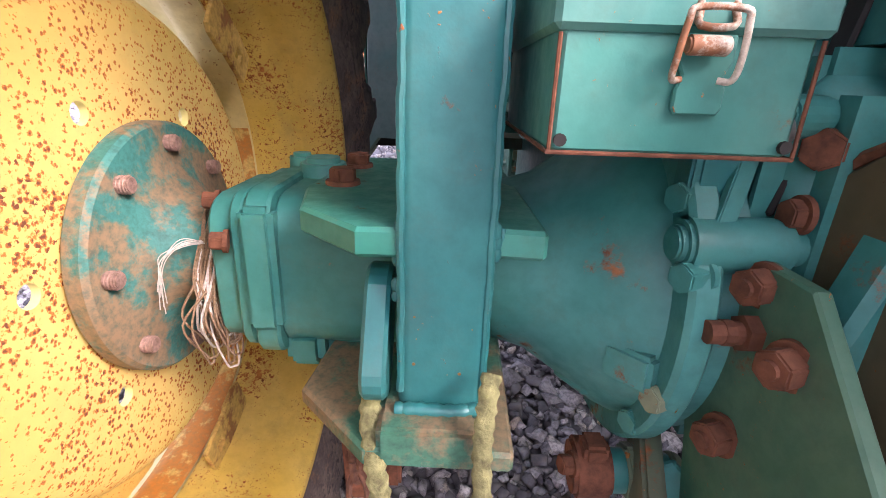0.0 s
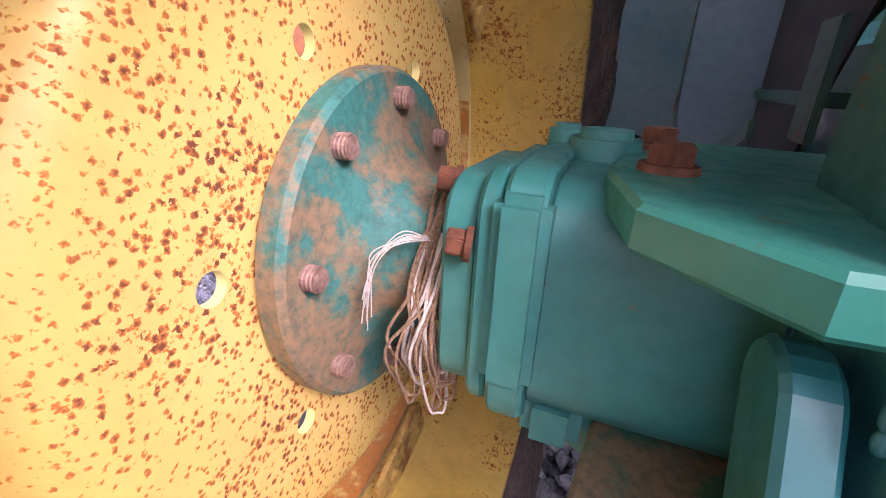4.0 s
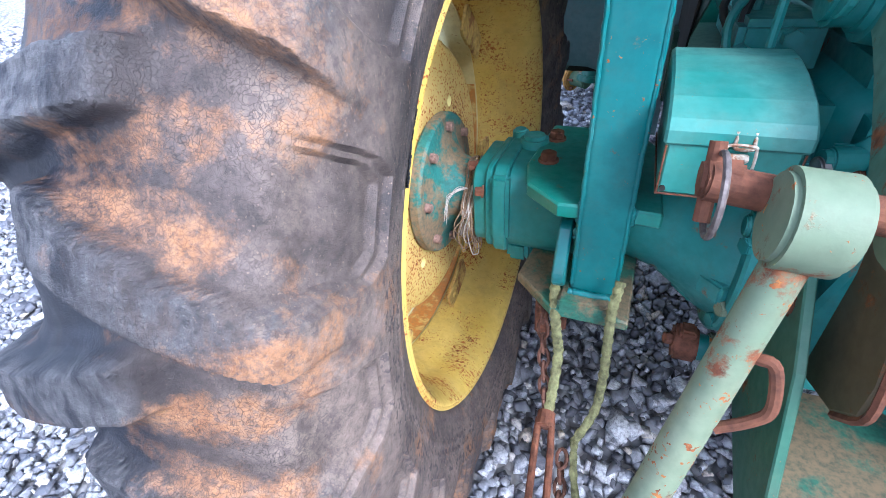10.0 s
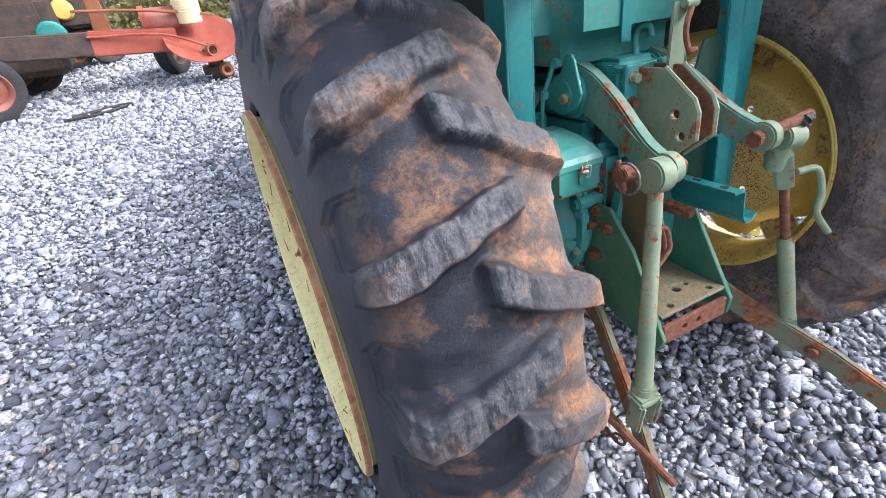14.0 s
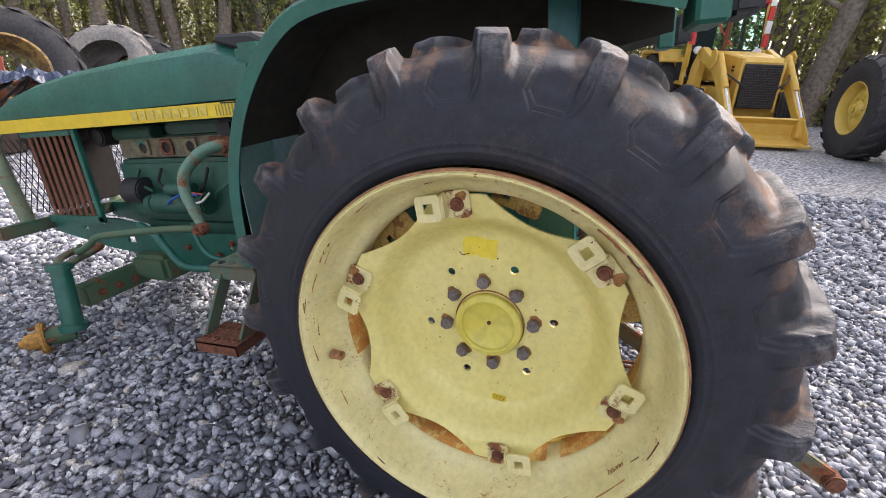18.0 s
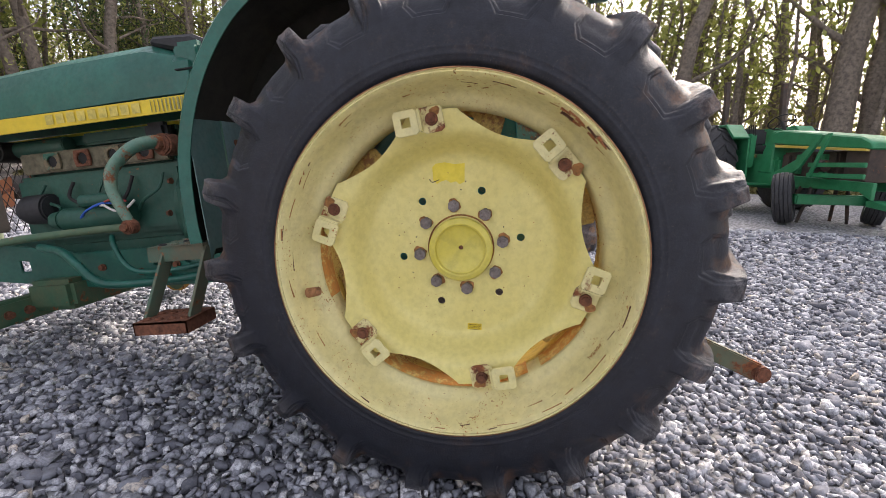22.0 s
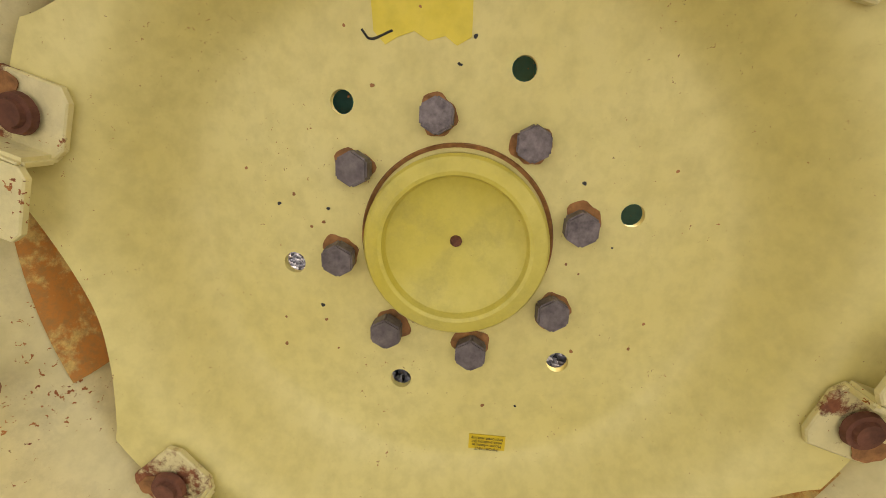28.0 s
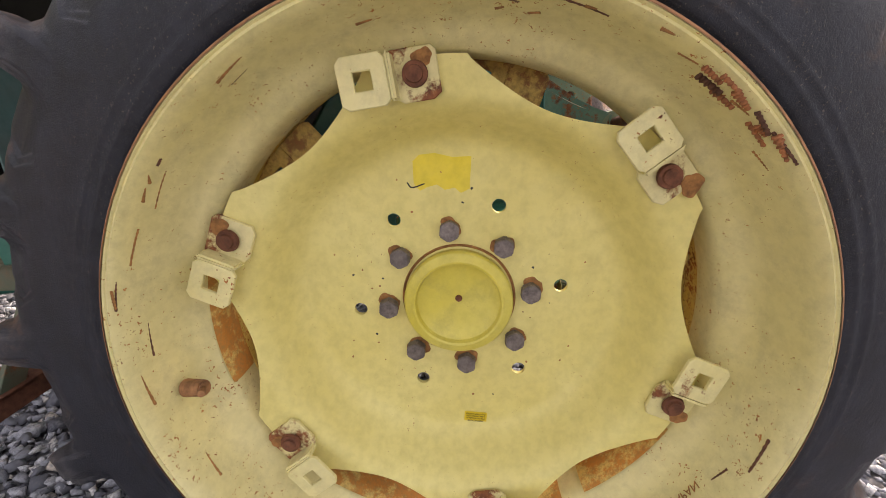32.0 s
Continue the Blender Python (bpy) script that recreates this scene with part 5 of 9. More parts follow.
def lift_arm(sign):
    """Lift arm: a bowed forged bar from the rockshaft out to the lift rod."""
    def sx(x):
        return x if sign < 0 else 2 * MID - x
    bm = bmesh.new()
    pts = [(0.572, -0.060, 0.950, 0.050), (0.570, -0.12, 0.930, 0.050), (0.565, -0.19, 0.895, 0.044), (0.557, -0.26, 0.852, 0.036), (0.546, -0.32, 0.823, 0.030), (0.540, -0.37, 0.806, 0.027)]
    path = smooth_path([Vector(p[:3]) for p in pts], 5)
    rings = []
    for i, p in enumerate(path):
        w = np.interp(i / (len(path) - 1) * (len(pts) - 1), range(len(pts)), [q[3] for q in pts])
        d = (path[min(i + 1, len(path) - 1)] - path[max(i - 1, 0)]).normalized()
        up = Vector((1, 0, 0)).cross(d).normalized()
        t = 0.016
        rings.append([bm.verts.new((sx(p.x + a * t), p.y + up.y * b * w, p.z + up.z * b * w)) for a, b in ((-1, -1), (-1, 1), (1, 1), (1, -1))])
    for A, B in zip(rings, rings[1:]):
        for k in range(4):
            bm.faces.new((A[k], A[(k + 1) % 4], B[(k + 1) % 4], B[k]))
    bm.faces.new(rings[0])
    bm.faces.new(rings[-1])
    bmesh.ops.recalc_face_normals(bm, faces=bm.faces)
    bevel(bm, 0.004, 2, 40)
    arm = tp("lift_arm", bm, TEAL_OLD, "forged lift arm with flaking teal paint and rusty edge", N, 40)
    edge = [(sx(x), y + 0.42 * wd, z + 0.88 * wd - 0.001) for x, y, z, wd in pts[1:]]
    tp("arm_edge", tube(edge, (0.0135, 0.0125), 10, 6, flat=0.30), FLAKED_EDGE, "flaked white and rusty upper edge", N, 60, parent=arm)
    tp("arm_eye", cyl((sx(0.525), -0.380, 0.806), (sx(0.556), -0.380, 0.806), 0.034, None, 28, 0.004), PALE_GREEN, m=N, smooth=40, parent=arm)
    tp("arm_cap", join(plate([(-0.080 + 0.045 * math.cos(a), 0.935 + 0.045 * math.sin(a)) for a in np.radians(np.arange(180, 361, 20))] + [(-0.065, 1.005), (-0.072, 1.018), (-0.09, 1.018), (-0.10, 1.005)], 0.009, (), basis((sx(0.520), -0.02, 0), (0, 1, 0), (0, 0, 1)), 0.002)), CAST, m=N, parent=arm)
    tp("cap_bolt", hexbolt((sx(0.518), -0.10, 0.920), (sign, 0, 0), 0.021, 0.014), PALE_GREEN, m=N, parent=arm)
    tp("link_pin", join(cyl((sx(0.40), -0.392, 0.830), (sx(0.560), -0.380, 0.806), 0.0135, None, 18, 0.002), cyl((sx(0.558), -0.380, 0.806), (sx(0.580), -0.379, 0.804), 0.020, 0.020, 6, 0.002)), RUSTY, "rusty link pin", N, parent=arm)
    return arm


lift_arm(-1)
lift_arm(1)
tp("lynch_ring", tube([(0.408, -0.40 + 0.030 * math.cos(a), 0.823 + 0.030 * math.sin(a)) for a in np.radians(np.arange(0, 331, 15))], 0.0026, 8, 1, False), BOLT, m=N)
tp("lynch_pin", join(cyl((0.405, -0.398, 0.80), (0.405, -0.378, 0.855), 0.006, None, 12), cyl((0.398, -0.385, 0.828), (0.425, -0.385, 0.828), 0.017, 0.017, 8, 0.003)), RUSTY, m=N)

# lift rods, in the yard's own axes
A, B = Vector((0.462, -0.388, 0.872)), Vector((0.388, -0.524, 0.452))
rod = tp("lift_rod", join(cyl(A.lerp(B, 0.06), B, 0.0145, 0.0185, 24), cyl(A + Vector((-0.022, 0, 0)), A + Vector((0.020, 0, -0.003)), 0.034, None, 28, 0.004), cyl(B.lerp(A, 0.02), B.lerp(A, -0.05), 0.026, 0.024, 24, 0.004)), PALE_GREEN, "pale green lift rod with rust speckles", smooth=40)
tp("rod_clevis", join(box((0.352, -0.56, 0.36), (0.366, -0.522, 0.445), 0.005), box((0.398, -0.56, 0.36), (0.412, -0.522, 0.445), 0.005), box((0.352, -0.555, 0.43), (0.412, -0.51, 0.452), 0.006)), PALE_GREEN, parent=rod, m=Matrix.Translation((0, 0, 0)))
tp("rod_handle", tube([A.lerp(B, 0.24) + Vector((0.014, -0.004, 0)), A.lerp(B, 0.25) + Vector((0.026, -0.008, 0.004)), A.lerp(B, 0.32) + Vector((0.038, -0.010, 0)), A.lerp(B, 0.36) + Vector((0.032, -0.008, 0)), A.lerp(B, 0.40) + Vector((0.014, -0.006, 0))], 0.0048, 10, 5), RUSTY, parent=rod)
A2, B2 = Vector((0.945, -0.352, 0.80)), Vector((1.030, -0.505, 0.245))
rrod = tp("lift_rod", join(cyl(A2.lerp(B2, 0.42), A2.lerp(B2, 0.86), 0.019, 0.021, 24, 0.003), box((-0.022, -0.02, -0.09), (0.022, 0.02, 0.0), 0.006, m=frame_to(A2 - B2, A2.lerp(B2, 0.02))), box((-0.02, -0.022, -0.12), (0.02, 0.022, 0.0), 0.006, m=frame_to(A2 - B2, A2.lerp(B2, 0.84)))), PALE_GREEN, "adjustable lift rod with a rusty screw and crank", smooth=40)
tp("rod_screw", cyl(A2.lerp(B2, 0.14), A2.lerp(B2, 0.46), 0.011, None, 14), RUSTY, parent=rrod)
tp("rod_crank", tube([A2.lerp(B2, 0.10) + Vector((0.02, -0.02, 0)), A2.lerp(B2, 0.11) + Vector((0.06, -0.04, 0.01)), A2.lerp(B2, 0.20) + Vector((0.065, -0.05, 0)), A2.lerp(B2, 0.28) + Vector((0.045, -0.05, 0)), A2.lerp(B2, 0.38) + Vector((0.075, -0.06, 0))], 0.0085, 10, 5), PALE_GREEN, parent=rrod)
tp("rod_head", join(cyl((0.905, -0.355, 0.835), (0.965, -0.360, 0.830), 0.030, None, 24, 0.004), cyl((0.925, -0.35, 0.845), (0.935, -0.352, 0.75), 0.027, 0.024, 20, 0.004)), PALE_GREEN, parent=rrod, smooth=40)
tp("torn_boot", tube([(0.950, -0.368, 0.862), (0.962, -0.372, 0.876), (0.978, -0.366, 0.868), (0.985, -0.36, 0.85)], 0.010, 8, 4, wobble=0.3), RUBBER_PLAIN, parent=rrod)


def flat_bar(pts, h, t, name, material, label, holes=()):
    """A flat steel bar on edge through points, h high and t thick."""
    bm = bmesh.new()
    path = [Vector(p) for p in pts]
    rings = []
    for i, p in enumerate(path):
        d = path[min(i + 1, len(path) - 1)] - path[max(i - 1, 0)]
        s = Vector((d.y, -d.x, 0)).normalized() * t / 2
        u = d.normalized().cross(s.normalized()).normalized() * h / 2
        if u.z < 0:
            u = -u
        rings.append([bm.verts.new(p + a * s + b * u) for a, b in ((-1, -1), (-1, 1), (1, 1), (1, -1))])
    for R0, R1 in zip(rings, rings[1:]):
        for k in range(4):
            bm.faces.new((R0[k], R0[(k + 1) % 4], R1[(k + 1) % 4], R1[k]))
    bm.faces.new(rings[0])
    bm.faces.new(rings[-1])
    bmesh.ops.recalc_face_normals(bm, faces=bm.faces)
    bevel(bm, min(h, t) * 0.2, 2, 40)
    return tp(name, bm, material, label)


LINK = painted("worn_link_paint", (0.10, 0.14, 0.09), (0.17, 0.14, 0.085), rust=1.6, spots=0.5, rough=0.7)
ll = flat_bar([(0.545, -0.10, 0.452), (0.50, -0.28, 0.412), (0.40, -0.52, 0.335), (0.318, -0.70, 0.272), (0.237, -0.905, 0.200)], 0.058, 0.020, "lower_link", LINK, "lower hitch link, pale green giving way to rust")
tp("link_ball", cyl((0.217, -0.912, 0.198), (0.262, -0.905, 0.198), 0.026, None, 20, 0.004), RUSTY, parent=ll)
tp("link_bolt", hexbolt((0.305, -0.70, 0.280), (-1, -0.4, 0), 0.024, 0.016), RUSTY, parent=ll)
rl = flat_bar([(0.845, -0.10, 0.452), (0.89, -0.24, 0.40), (0.97, -0.42, 0.315), (1.045, -0.60, 0.255), (1.085, -0.86, 0.185)], 0.064, 0.022, "lower_link", LINK, "lower hitch link, pale green giving way to rust")
tp("link_ball", cyl((1.06, -0.862, 0.185), (1.11, -0.858, 0.185), 0.028, None, 20, 0.004), RUSTY, parent=rl)
for q in ((0.880, -0.25, 0.395), (1.02, -0.57, 0.268)):
    tp("link_bolt", hexbolt(q, (-1, -0.4, 0), 0.026, 0.016), RUSTY, parent=rl)

# ---- drawbar frame ----
DRAW = painted("drawbar_green_paint", (0.015, 0.12, 0.075), (0.07, 0.17, 0.11), rust=0.7, spots=0.4, rough=0.5)
plate_x(0.553, [(-0.10, 0.60), (-0.16, 0.66), (-0.22, 0.66), (-0.300, 0.575), (-0.415, 0.375), (-0.40, 0.335), (-0.36, 0.335), (-0.16, 0.40)], 0.012, DRAW, "drawbar_plate", m=N, label="green steel drawbar side plate with rusty edge")
plate_x(0.794, [(-0.10, 0.62), (-0.16, 0.70), (-0.225, 0.70), (-0.30, 0.57), (-0.410, 0.400), (-0.405, 0.350), (-0.36, 0.350), (-0.16, 0.42)], 0.014, DRAW, "drawbar_plate", m=N, label="green steel drawbar side plate with rusty edge")
tp("drawbar_shelf", plate([(0.566, -0.392), (0.794, -0.392), (0.794, -0.18), (0.566, -0.18)], 0.010, [(0.62, -0.37, 0.008, 14), (0.69, -0.33, 0.011, 14), (0.73, -0.325, 0.007, 14), (0.76, -0.37, 0.008, 14)], N @ Matrix.Translation((0, 0, 0.420)), 0.002), BROWN_GREEN, "rust-streaked green drawbar shelf with holes")
tp("drawbar_front", plate([(0.566, 0.350), (0.794, 0.350), (0.794, 0.404), (0.566, 0.404)], 0.012, [(0.64, 0.378, 0.008, 14), (0.69, 0.378, 0.008, 14)], N @ basis((0, -0.392, 0), (1, 0, 0), (0, 0, 1)), 0.002), RUSTY, "rusty drawbar cross bar with two holes")
plate_x(0.597, [(-0.095, 0.662), (-0.135, 0.702), (-0.19, 0.742), (-0.27, 0.745), (-0.31, 0.70), (-0.342, 0.615), (-0.343, 0.574), (-0.303, 0.533), (-0.231, 0.506), (-0.150, 0.586)], 0.010, painted("brown_sway_plate", (0.085, 0.075, 0.04), (0.14, 0.10, 0.05), rust=0.8, spots=0.3, rough=0.6), "sway_plate", [], N, 0.003, "brown rust-stained sway plate")
tp("plate_rim", tube([(0.602, -0.135, 0.704), (0.602, -0.19, 0.744), (0.602, -0.27, 0.747), (0.602, -0.31, 0.702), (0.602, -0.344, 0.615), (0.602, -0.345, 0.574), (0.602, -0.305, 0.531)], 0.005, 6, 3), RUSTY, m=N)
tp("sway_bolt", hexbolt((0.584, -0.155, 0.690), (-1, 0, 0), 0.02, 0.01), RUSTY, m=N)
tp("quadrant_bar", plate([(-0.10, 0.0), (0.06, 0.0), (0.06, 0.02), (-0.10, 0.02)], 0.005, [(-0.06, 0.01, 0.005, 10), (-0.02, 0.01, 0.005, 10)], N @ basis((0.60, -0.13, 0.78), (0.25, 0.1, 1), (0, 1, 0)), 0.002), DARK)
tp("quadrant_bolt", hexbolt((0.597, -0.145, 0.735), (-0.8, -0.6, 0), 0.026, 0.016), RUSTY, m=N)


def hitch_channel():
    sec = [(0.722, 0.712), (0.752, 0.712), (0.760, 0.705), (0.764, 0.67), (0.770, 0.640), (0.782, 0.626), (0.802, 0.627), (0.818, 0.640)]
    bm = bmesh.new()
    rows = []
    for y in (-0.415, -0.215):
        for off in (0.0, 0.007):
            rows.append([bm.verts.new((x + off * 0.6, y, z - off)) for x, z in sec])
    a, b, c, d = rows
    n = len(sec)
    for i in range(n - 1):
        bm.faces.new((a[i], a[i + 1], c[i + 1], c[i]))
        bm.faces.new((b[i], b[i + 1], d[i + 1], d[i]))
        bm.faces.new((a[i], a[i + 1], b[i + 1], b[i]))
        bm.faces.new((c[i], c[i + 1], d[i + 1], d[i]))
    bm.faces.new((a[0], b[0], d[0], c[0]))
    bm.faces.new((a[-1], b[-1], d[-1], c[-1]))
    bmesh.ops.recalc_face_normals(bm, faces=bm.faces)
    return bm


tp("guard_channel", hitch_channel(), TEAL, "bent teal steel channel over the power shaft", N)
for y, r in ((-0.38, 0.009), (-0.315, 0.005), (-0.305, 0.005)):
    tp("channel_hole", cyl((0.738, y, 0.7125), (0.738, y, 0.7135), r, None, 14), DARK, m=N)
tp("cross_brace", plate([(0.80, -0.30), (0.90, -0.28), (0.90, -0.25), (0.80, -0.26)], 0.006, (), Matrix.Translation((0, 0, 0.80)), 0.001), TEAL, m=N)
tp("brace_bar", box((-0.026, -0.004, -0.30), (0.026, 0.004, 0.32), 0.002, m=Matrix.Translation((0.915, -0.235, 0.86)) @ Matrix.Rotation(radians(-6), 4, "Y")), TEAL, m=N)
tp("brace_gusset", plate([(0.83, 0.60), (1.03, 0.60), (1.03, 1.0), (0.95, 1.0)], 0.008, (), basis((0, -0.12, 0), (1, 0, 0), (0, 0, 1)), 0.002), DARK_GREEN, m=N)

# ---- tank, platform and inner panels above the axle ----
tank = box((0.44, -0.155, 0.990), (0.93, 0.42, 1.26), 0.075, 5)
TANK_PAINT = painted("scraped_tank_paint", (0.012, 0.15, 0.135), (0.05, 0.22, 0.19), rust=1.1, spots=0.6, rough=0.4, spot_scale=60)
tp("fuel_tank", tank, TANK_PAINT, "rounded teal tank with scraped rusty patches", N, 50)
tp("tank_strap", box((0.62, -0.161, 1.03), (0.65, -0.157, 1.22), 0.001), TEAL, m=N)
tp("vent_plug", join(cyl((0.452, -0.045, 0.925), (0.462, -0.020, 0.925), 0.024, None, 24, 0.003), cyl((0.448, -0.055, 0.925), (0.453, -0.043, 0.925), 0.009, None, 12)), RUBBER_PLAIN, m=N, smooth=40)
tp("control_rod", tube([(0.505, -0.07, 1.005), (0.495, -0.055, 0.95), (0.487, -0.05, 0.93), (0.487, -0.045, 0.85)], 0.0055, 8, 3), CAST, m=N)
tp("rod_fork", box((0.478, -0.058, 0.918), (0.500, -0.036, 0.940), 0.003), CAST, m=N)
tp("rod_nut", cyl((0.50, -0.075, 1.0), (0.512, -0.075, 1.0), 0.012, 0.012, 6), CAST, m=N)
for k in range(7):
    y = 0.02 + 0.035 * k
    tp("hose", tube([(0.46 + 0.012 * k, y, 0.80), (0.45 + 0.02 * (k % 3), y + 0.02, 0.87), (0.50, y + 0.05, 0.93 + 0.01 * (k % 2)), (0.56, y + 0.06, 0.97)], 0.006, 8, 5), RUBBER_PLAIN if k % 2 else CAST, m=N)
tp("valve_block", join(box((0.46, 0.02, 0.80), (0.56, 0.16, 0.87), 0.01), cyl((0.47, 0.0, 0.83), (0.47, 0.03, 0.83), 0.012, None, 6), cyl((0.52, 0.0, 0.85), (0.52, 0.03, 0.85), 0.012, None, 6)), CAST, m=N, smooth=40)
PANEL = painted("grey_teal_panel_paint", (0.06, 0.165, 0.155), (0.15, 0.21, 0.20), rust=0.2, spots=0.2, rough=0.5)
PANEL_GREY = painted("blue_grey_panel_paint", (0.15, 0.26, 0.275), (0.22, 0.31, 0.325), rust=0.2, spots=0.2, rough=0.5)
# inner panels ahead of the axle, seen between the wheel and the case
tp("inner_panel", plate([(0.115, 0.590), (0.14, 0.622), (0.20, 0.620), (0.258, 0.600), (0.284, 0.572), (0.303, 0.540), (0.345, 0.450), (0.40, 0.42), (0.43, 0.42), (0.43, 1.035), (0.115, 1.035)], 0.004, (), basis((0, 0.80, 0), (1, 0, 0), (0, 0, 1)), 0.001), PANEL, "grey-teal inner fender panel with faded paint", N)
tp("panel_sheet", plate([(0.292, 0.552), (0.306, 0.530), (0.348, 0.452), (0.40, 0.425), (0.43, 0.425), (0.43, 1.030), (0.286, 1.030)], 0.003, (), basis((0, 0.7955, 0), (1, 0, 0), (0, 0, 1)), 0.001), PANEL_GREY, "blue-grey faded sheet of the inner panel", N)
tp("panel_seam", box((0.283, 0.790, 0.565), (0.286, 0.797, 1.03), 0.001), TEAL_OLD, m=N)
tp("side_panel", plate([(0.20, 0.88), (0.62, 0.70), (0.62, 1.34), (-0.30, 1.34), (-0.02, 1.16)], 0.004, (), basis((0.437, 0, 0), (0, 1, 0), (0, 0, 1)), 0.001), DARK_GREEN, "dark green inner side panel", N)
tp("foot_bracket", join(box((0.36, 0.30, 0.60), (0.37, 0.58, 0.63), 0.002, m=Matrix.Translation((0, 0.0, 0.15)) @ Matrix.Rotation(radians(-15), 4, "X")), box((0.40, 0.35, 0.66), (0.41, 0.42, 0.80), 0.002)), DARK_GREEN, m=N)
for p in ((0.350, 0.790, 0.96), (0.330, 0.790, 0.585), (0.342, 0.790, 0.545)):
    tp("panel_bolt", hexbolt(p, (0, -1, 0), 0.016, 0.012, True, 0.012), RUSTY, m=N)

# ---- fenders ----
# near-black colour stands in for the shade under the fenders
UNDER = plain("shaded_underside", (0.022, 0.020, 0.015), 0.9, 0, 0.5, 20, 0.4)

def fender(mirror):
    def sx(x):
        return 2 * MID - x if mirror else x
    line = [(0.851, 0.595), (0.860, 0.72), (0.845, 0.90), (0.795, 1.06), (0.715, 1.20), (0.600, 1.32), (0.46, 1.385), (0.20, 1.40), (-0.15, 1.36), (-0.40, 1.30)]
    path = smooth_path([(0, y, z) for y, z in line], 5)
    bm = bmesh.new()
    cols = []
    for i, p in enumerate(path):
        d = path[min(i + 1, len(path) - 1)] - path[max(i - 1, 0)]
        nrm = Vector((0, d.z, -d.y)).normalized()
        pts = [(0.105, -0.045), (0.100, -0.010), (0.110, 0.0), (0.44, 0.004)]
        ins = [(0.44, -0.002), (0.114, -0.006), (0.106, -0.014), (0.109, -0.045)]
        cols.append([bm.verts.new((sx(x), p.y + nrm.y * o, p.z + nrm.z * o)) for x, o in pts + ins])
    k = len(cols[0])
    for A, B in zip(cols, cols[1:]):
        for j in range(k):
            bm.faces.new((A[j], A[(j + 1) % k], B[(j + 1) % k], B[j]))
    bm.faces.new(cols[0])
    bm.faces.new(cols[-1])
    bmesh.ops.recalc_face_normals(bm, faces=bm.faces)
    for fc in bm.faces:
        c = fc.calc_center_median()
        fc.material_index = 0
    f = tp("fender", bm, GREEN, "green sheet-steel fender over the rear wheel", N, 40)
    tp("fender_seam", box((min(sx(0.098), sx(0.112)), 0.735, 1.155), (max(sx(0.098), sx(0.112)), 0.790, 1.159), 0.0005), DARK, m=N, parent=f)
    # inner wall, its shade put into the near-black colour
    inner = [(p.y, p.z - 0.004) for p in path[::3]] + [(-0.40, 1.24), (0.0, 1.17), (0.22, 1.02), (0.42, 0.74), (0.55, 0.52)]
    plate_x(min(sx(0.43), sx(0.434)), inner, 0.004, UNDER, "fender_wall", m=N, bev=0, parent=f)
    # added sheet below the fender skin, coloured as deep shade
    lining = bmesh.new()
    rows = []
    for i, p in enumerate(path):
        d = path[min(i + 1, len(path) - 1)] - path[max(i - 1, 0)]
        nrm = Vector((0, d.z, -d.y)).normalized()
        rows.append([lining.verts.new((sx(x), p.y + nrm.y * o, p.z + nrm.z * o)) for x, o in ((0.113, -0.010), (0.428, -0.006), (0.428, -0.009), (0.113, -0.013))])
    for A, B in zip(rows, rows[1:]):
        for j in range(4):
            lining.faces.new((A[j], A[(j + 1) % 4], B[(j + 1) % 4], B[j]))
    tp("fender_shade_sheet", lining, UNDER, "underside sheet coloured near-black for shade", N, parent=f)
    x0, x1 = sorted((sx(0.085), sx(0.30)))
    tp("lamp_box", plate([(x0, 1.225), (x1, 1.225), (x1, 1.345), (x0, 1.365)], 0.06, (), basis((0, -0.405, 0), (1, 0, 0), (0, 0, 1)), 0.008), GREEN, m=N, parent=f)
    tp("lamp_housing", box((x0 + 0.01, -0.52, 1.235), (x1 - 0.02, -0.466, 1.34), 0.01, 2), RUBBER_PLAIN, m=N, parent=f)
    tp("tail_lamp", box((x0 + 0.02, -0.530, 1.245), (x0 + 0.08, -0.521, 1.33), 0.004, 2), plain("red_lamp_lens", (0.45, 0.02, 0.02), 0.25), m=N, parent=f)
    tp("work_lamp", box((x0 + 0.09, -0.530, 1.245), (x1 - 0.03, -0.521, 1.33), 0.004, 2), STEEL, m=N, parent=f)
    return f


fender(False)
fender(True)
tp("platform", box((0.42, 0.45, 0.70), (0.97, 1.02, 0.72), 0.004), DARK_GREEN, m=N)
tp("cowl", box((0.47, 0.94, 0.68), (0.92, 1.06, 1.36), 0.02, 2), GREEN, "green cowl ahead of the platform", N)

# ---- hood ----
def hood_mesh():
    """Hood in sections from the rear to the nose: upright sides, chamfered shoulders, flat top."""
    secs = [(0.985, 1.17, 1.285, 1.29), (1.05, 1.17, 1.285, 1.335), (1.18, 1.17, 1.287, 1.388), (1.55, 1.165, 1.285, 1.378), (2.0, 1.163, 1.270, 1.350), (2.30, 1.163, 1.245, 1.315), (2.45, 1.162, 1.225, 1.280), (2.55, 1.162, 1.195, 1.235), (2.585, 1.162, 1.168, 1.170)]
    bm = bmesh.new()
    rows = []
    for y, zb, zs, zt in secs:
        half = [(0.255, zb), (0.252, (zb + zs) / 2), (0.240, zs), (0.215, zs + (zt - zs) * 0.55), (0.165, zs + (zt - zs) * 0.88), (0.09, zt), (0.0, zt + 0.004)]
        row = [bm.verts.new((MID - x, y, z)) for x, z in half] + [bm.verts.new((MID + x, y, z)) for x, z in reversed(half[:-1])]
        rows.append(row)
    for A, B in zip(rows, rows[1:]):
        for i in range(len(A) - 1):
            bm.faces.new((A[i], A[i + 1], B[i + 1], B[i]))
    bm.faces.new(rows[0])
    bm.faces.new(rows[-1])
    bmesh.ops.recalc_face_normals(bm, faces=bm.faces)
    return bm


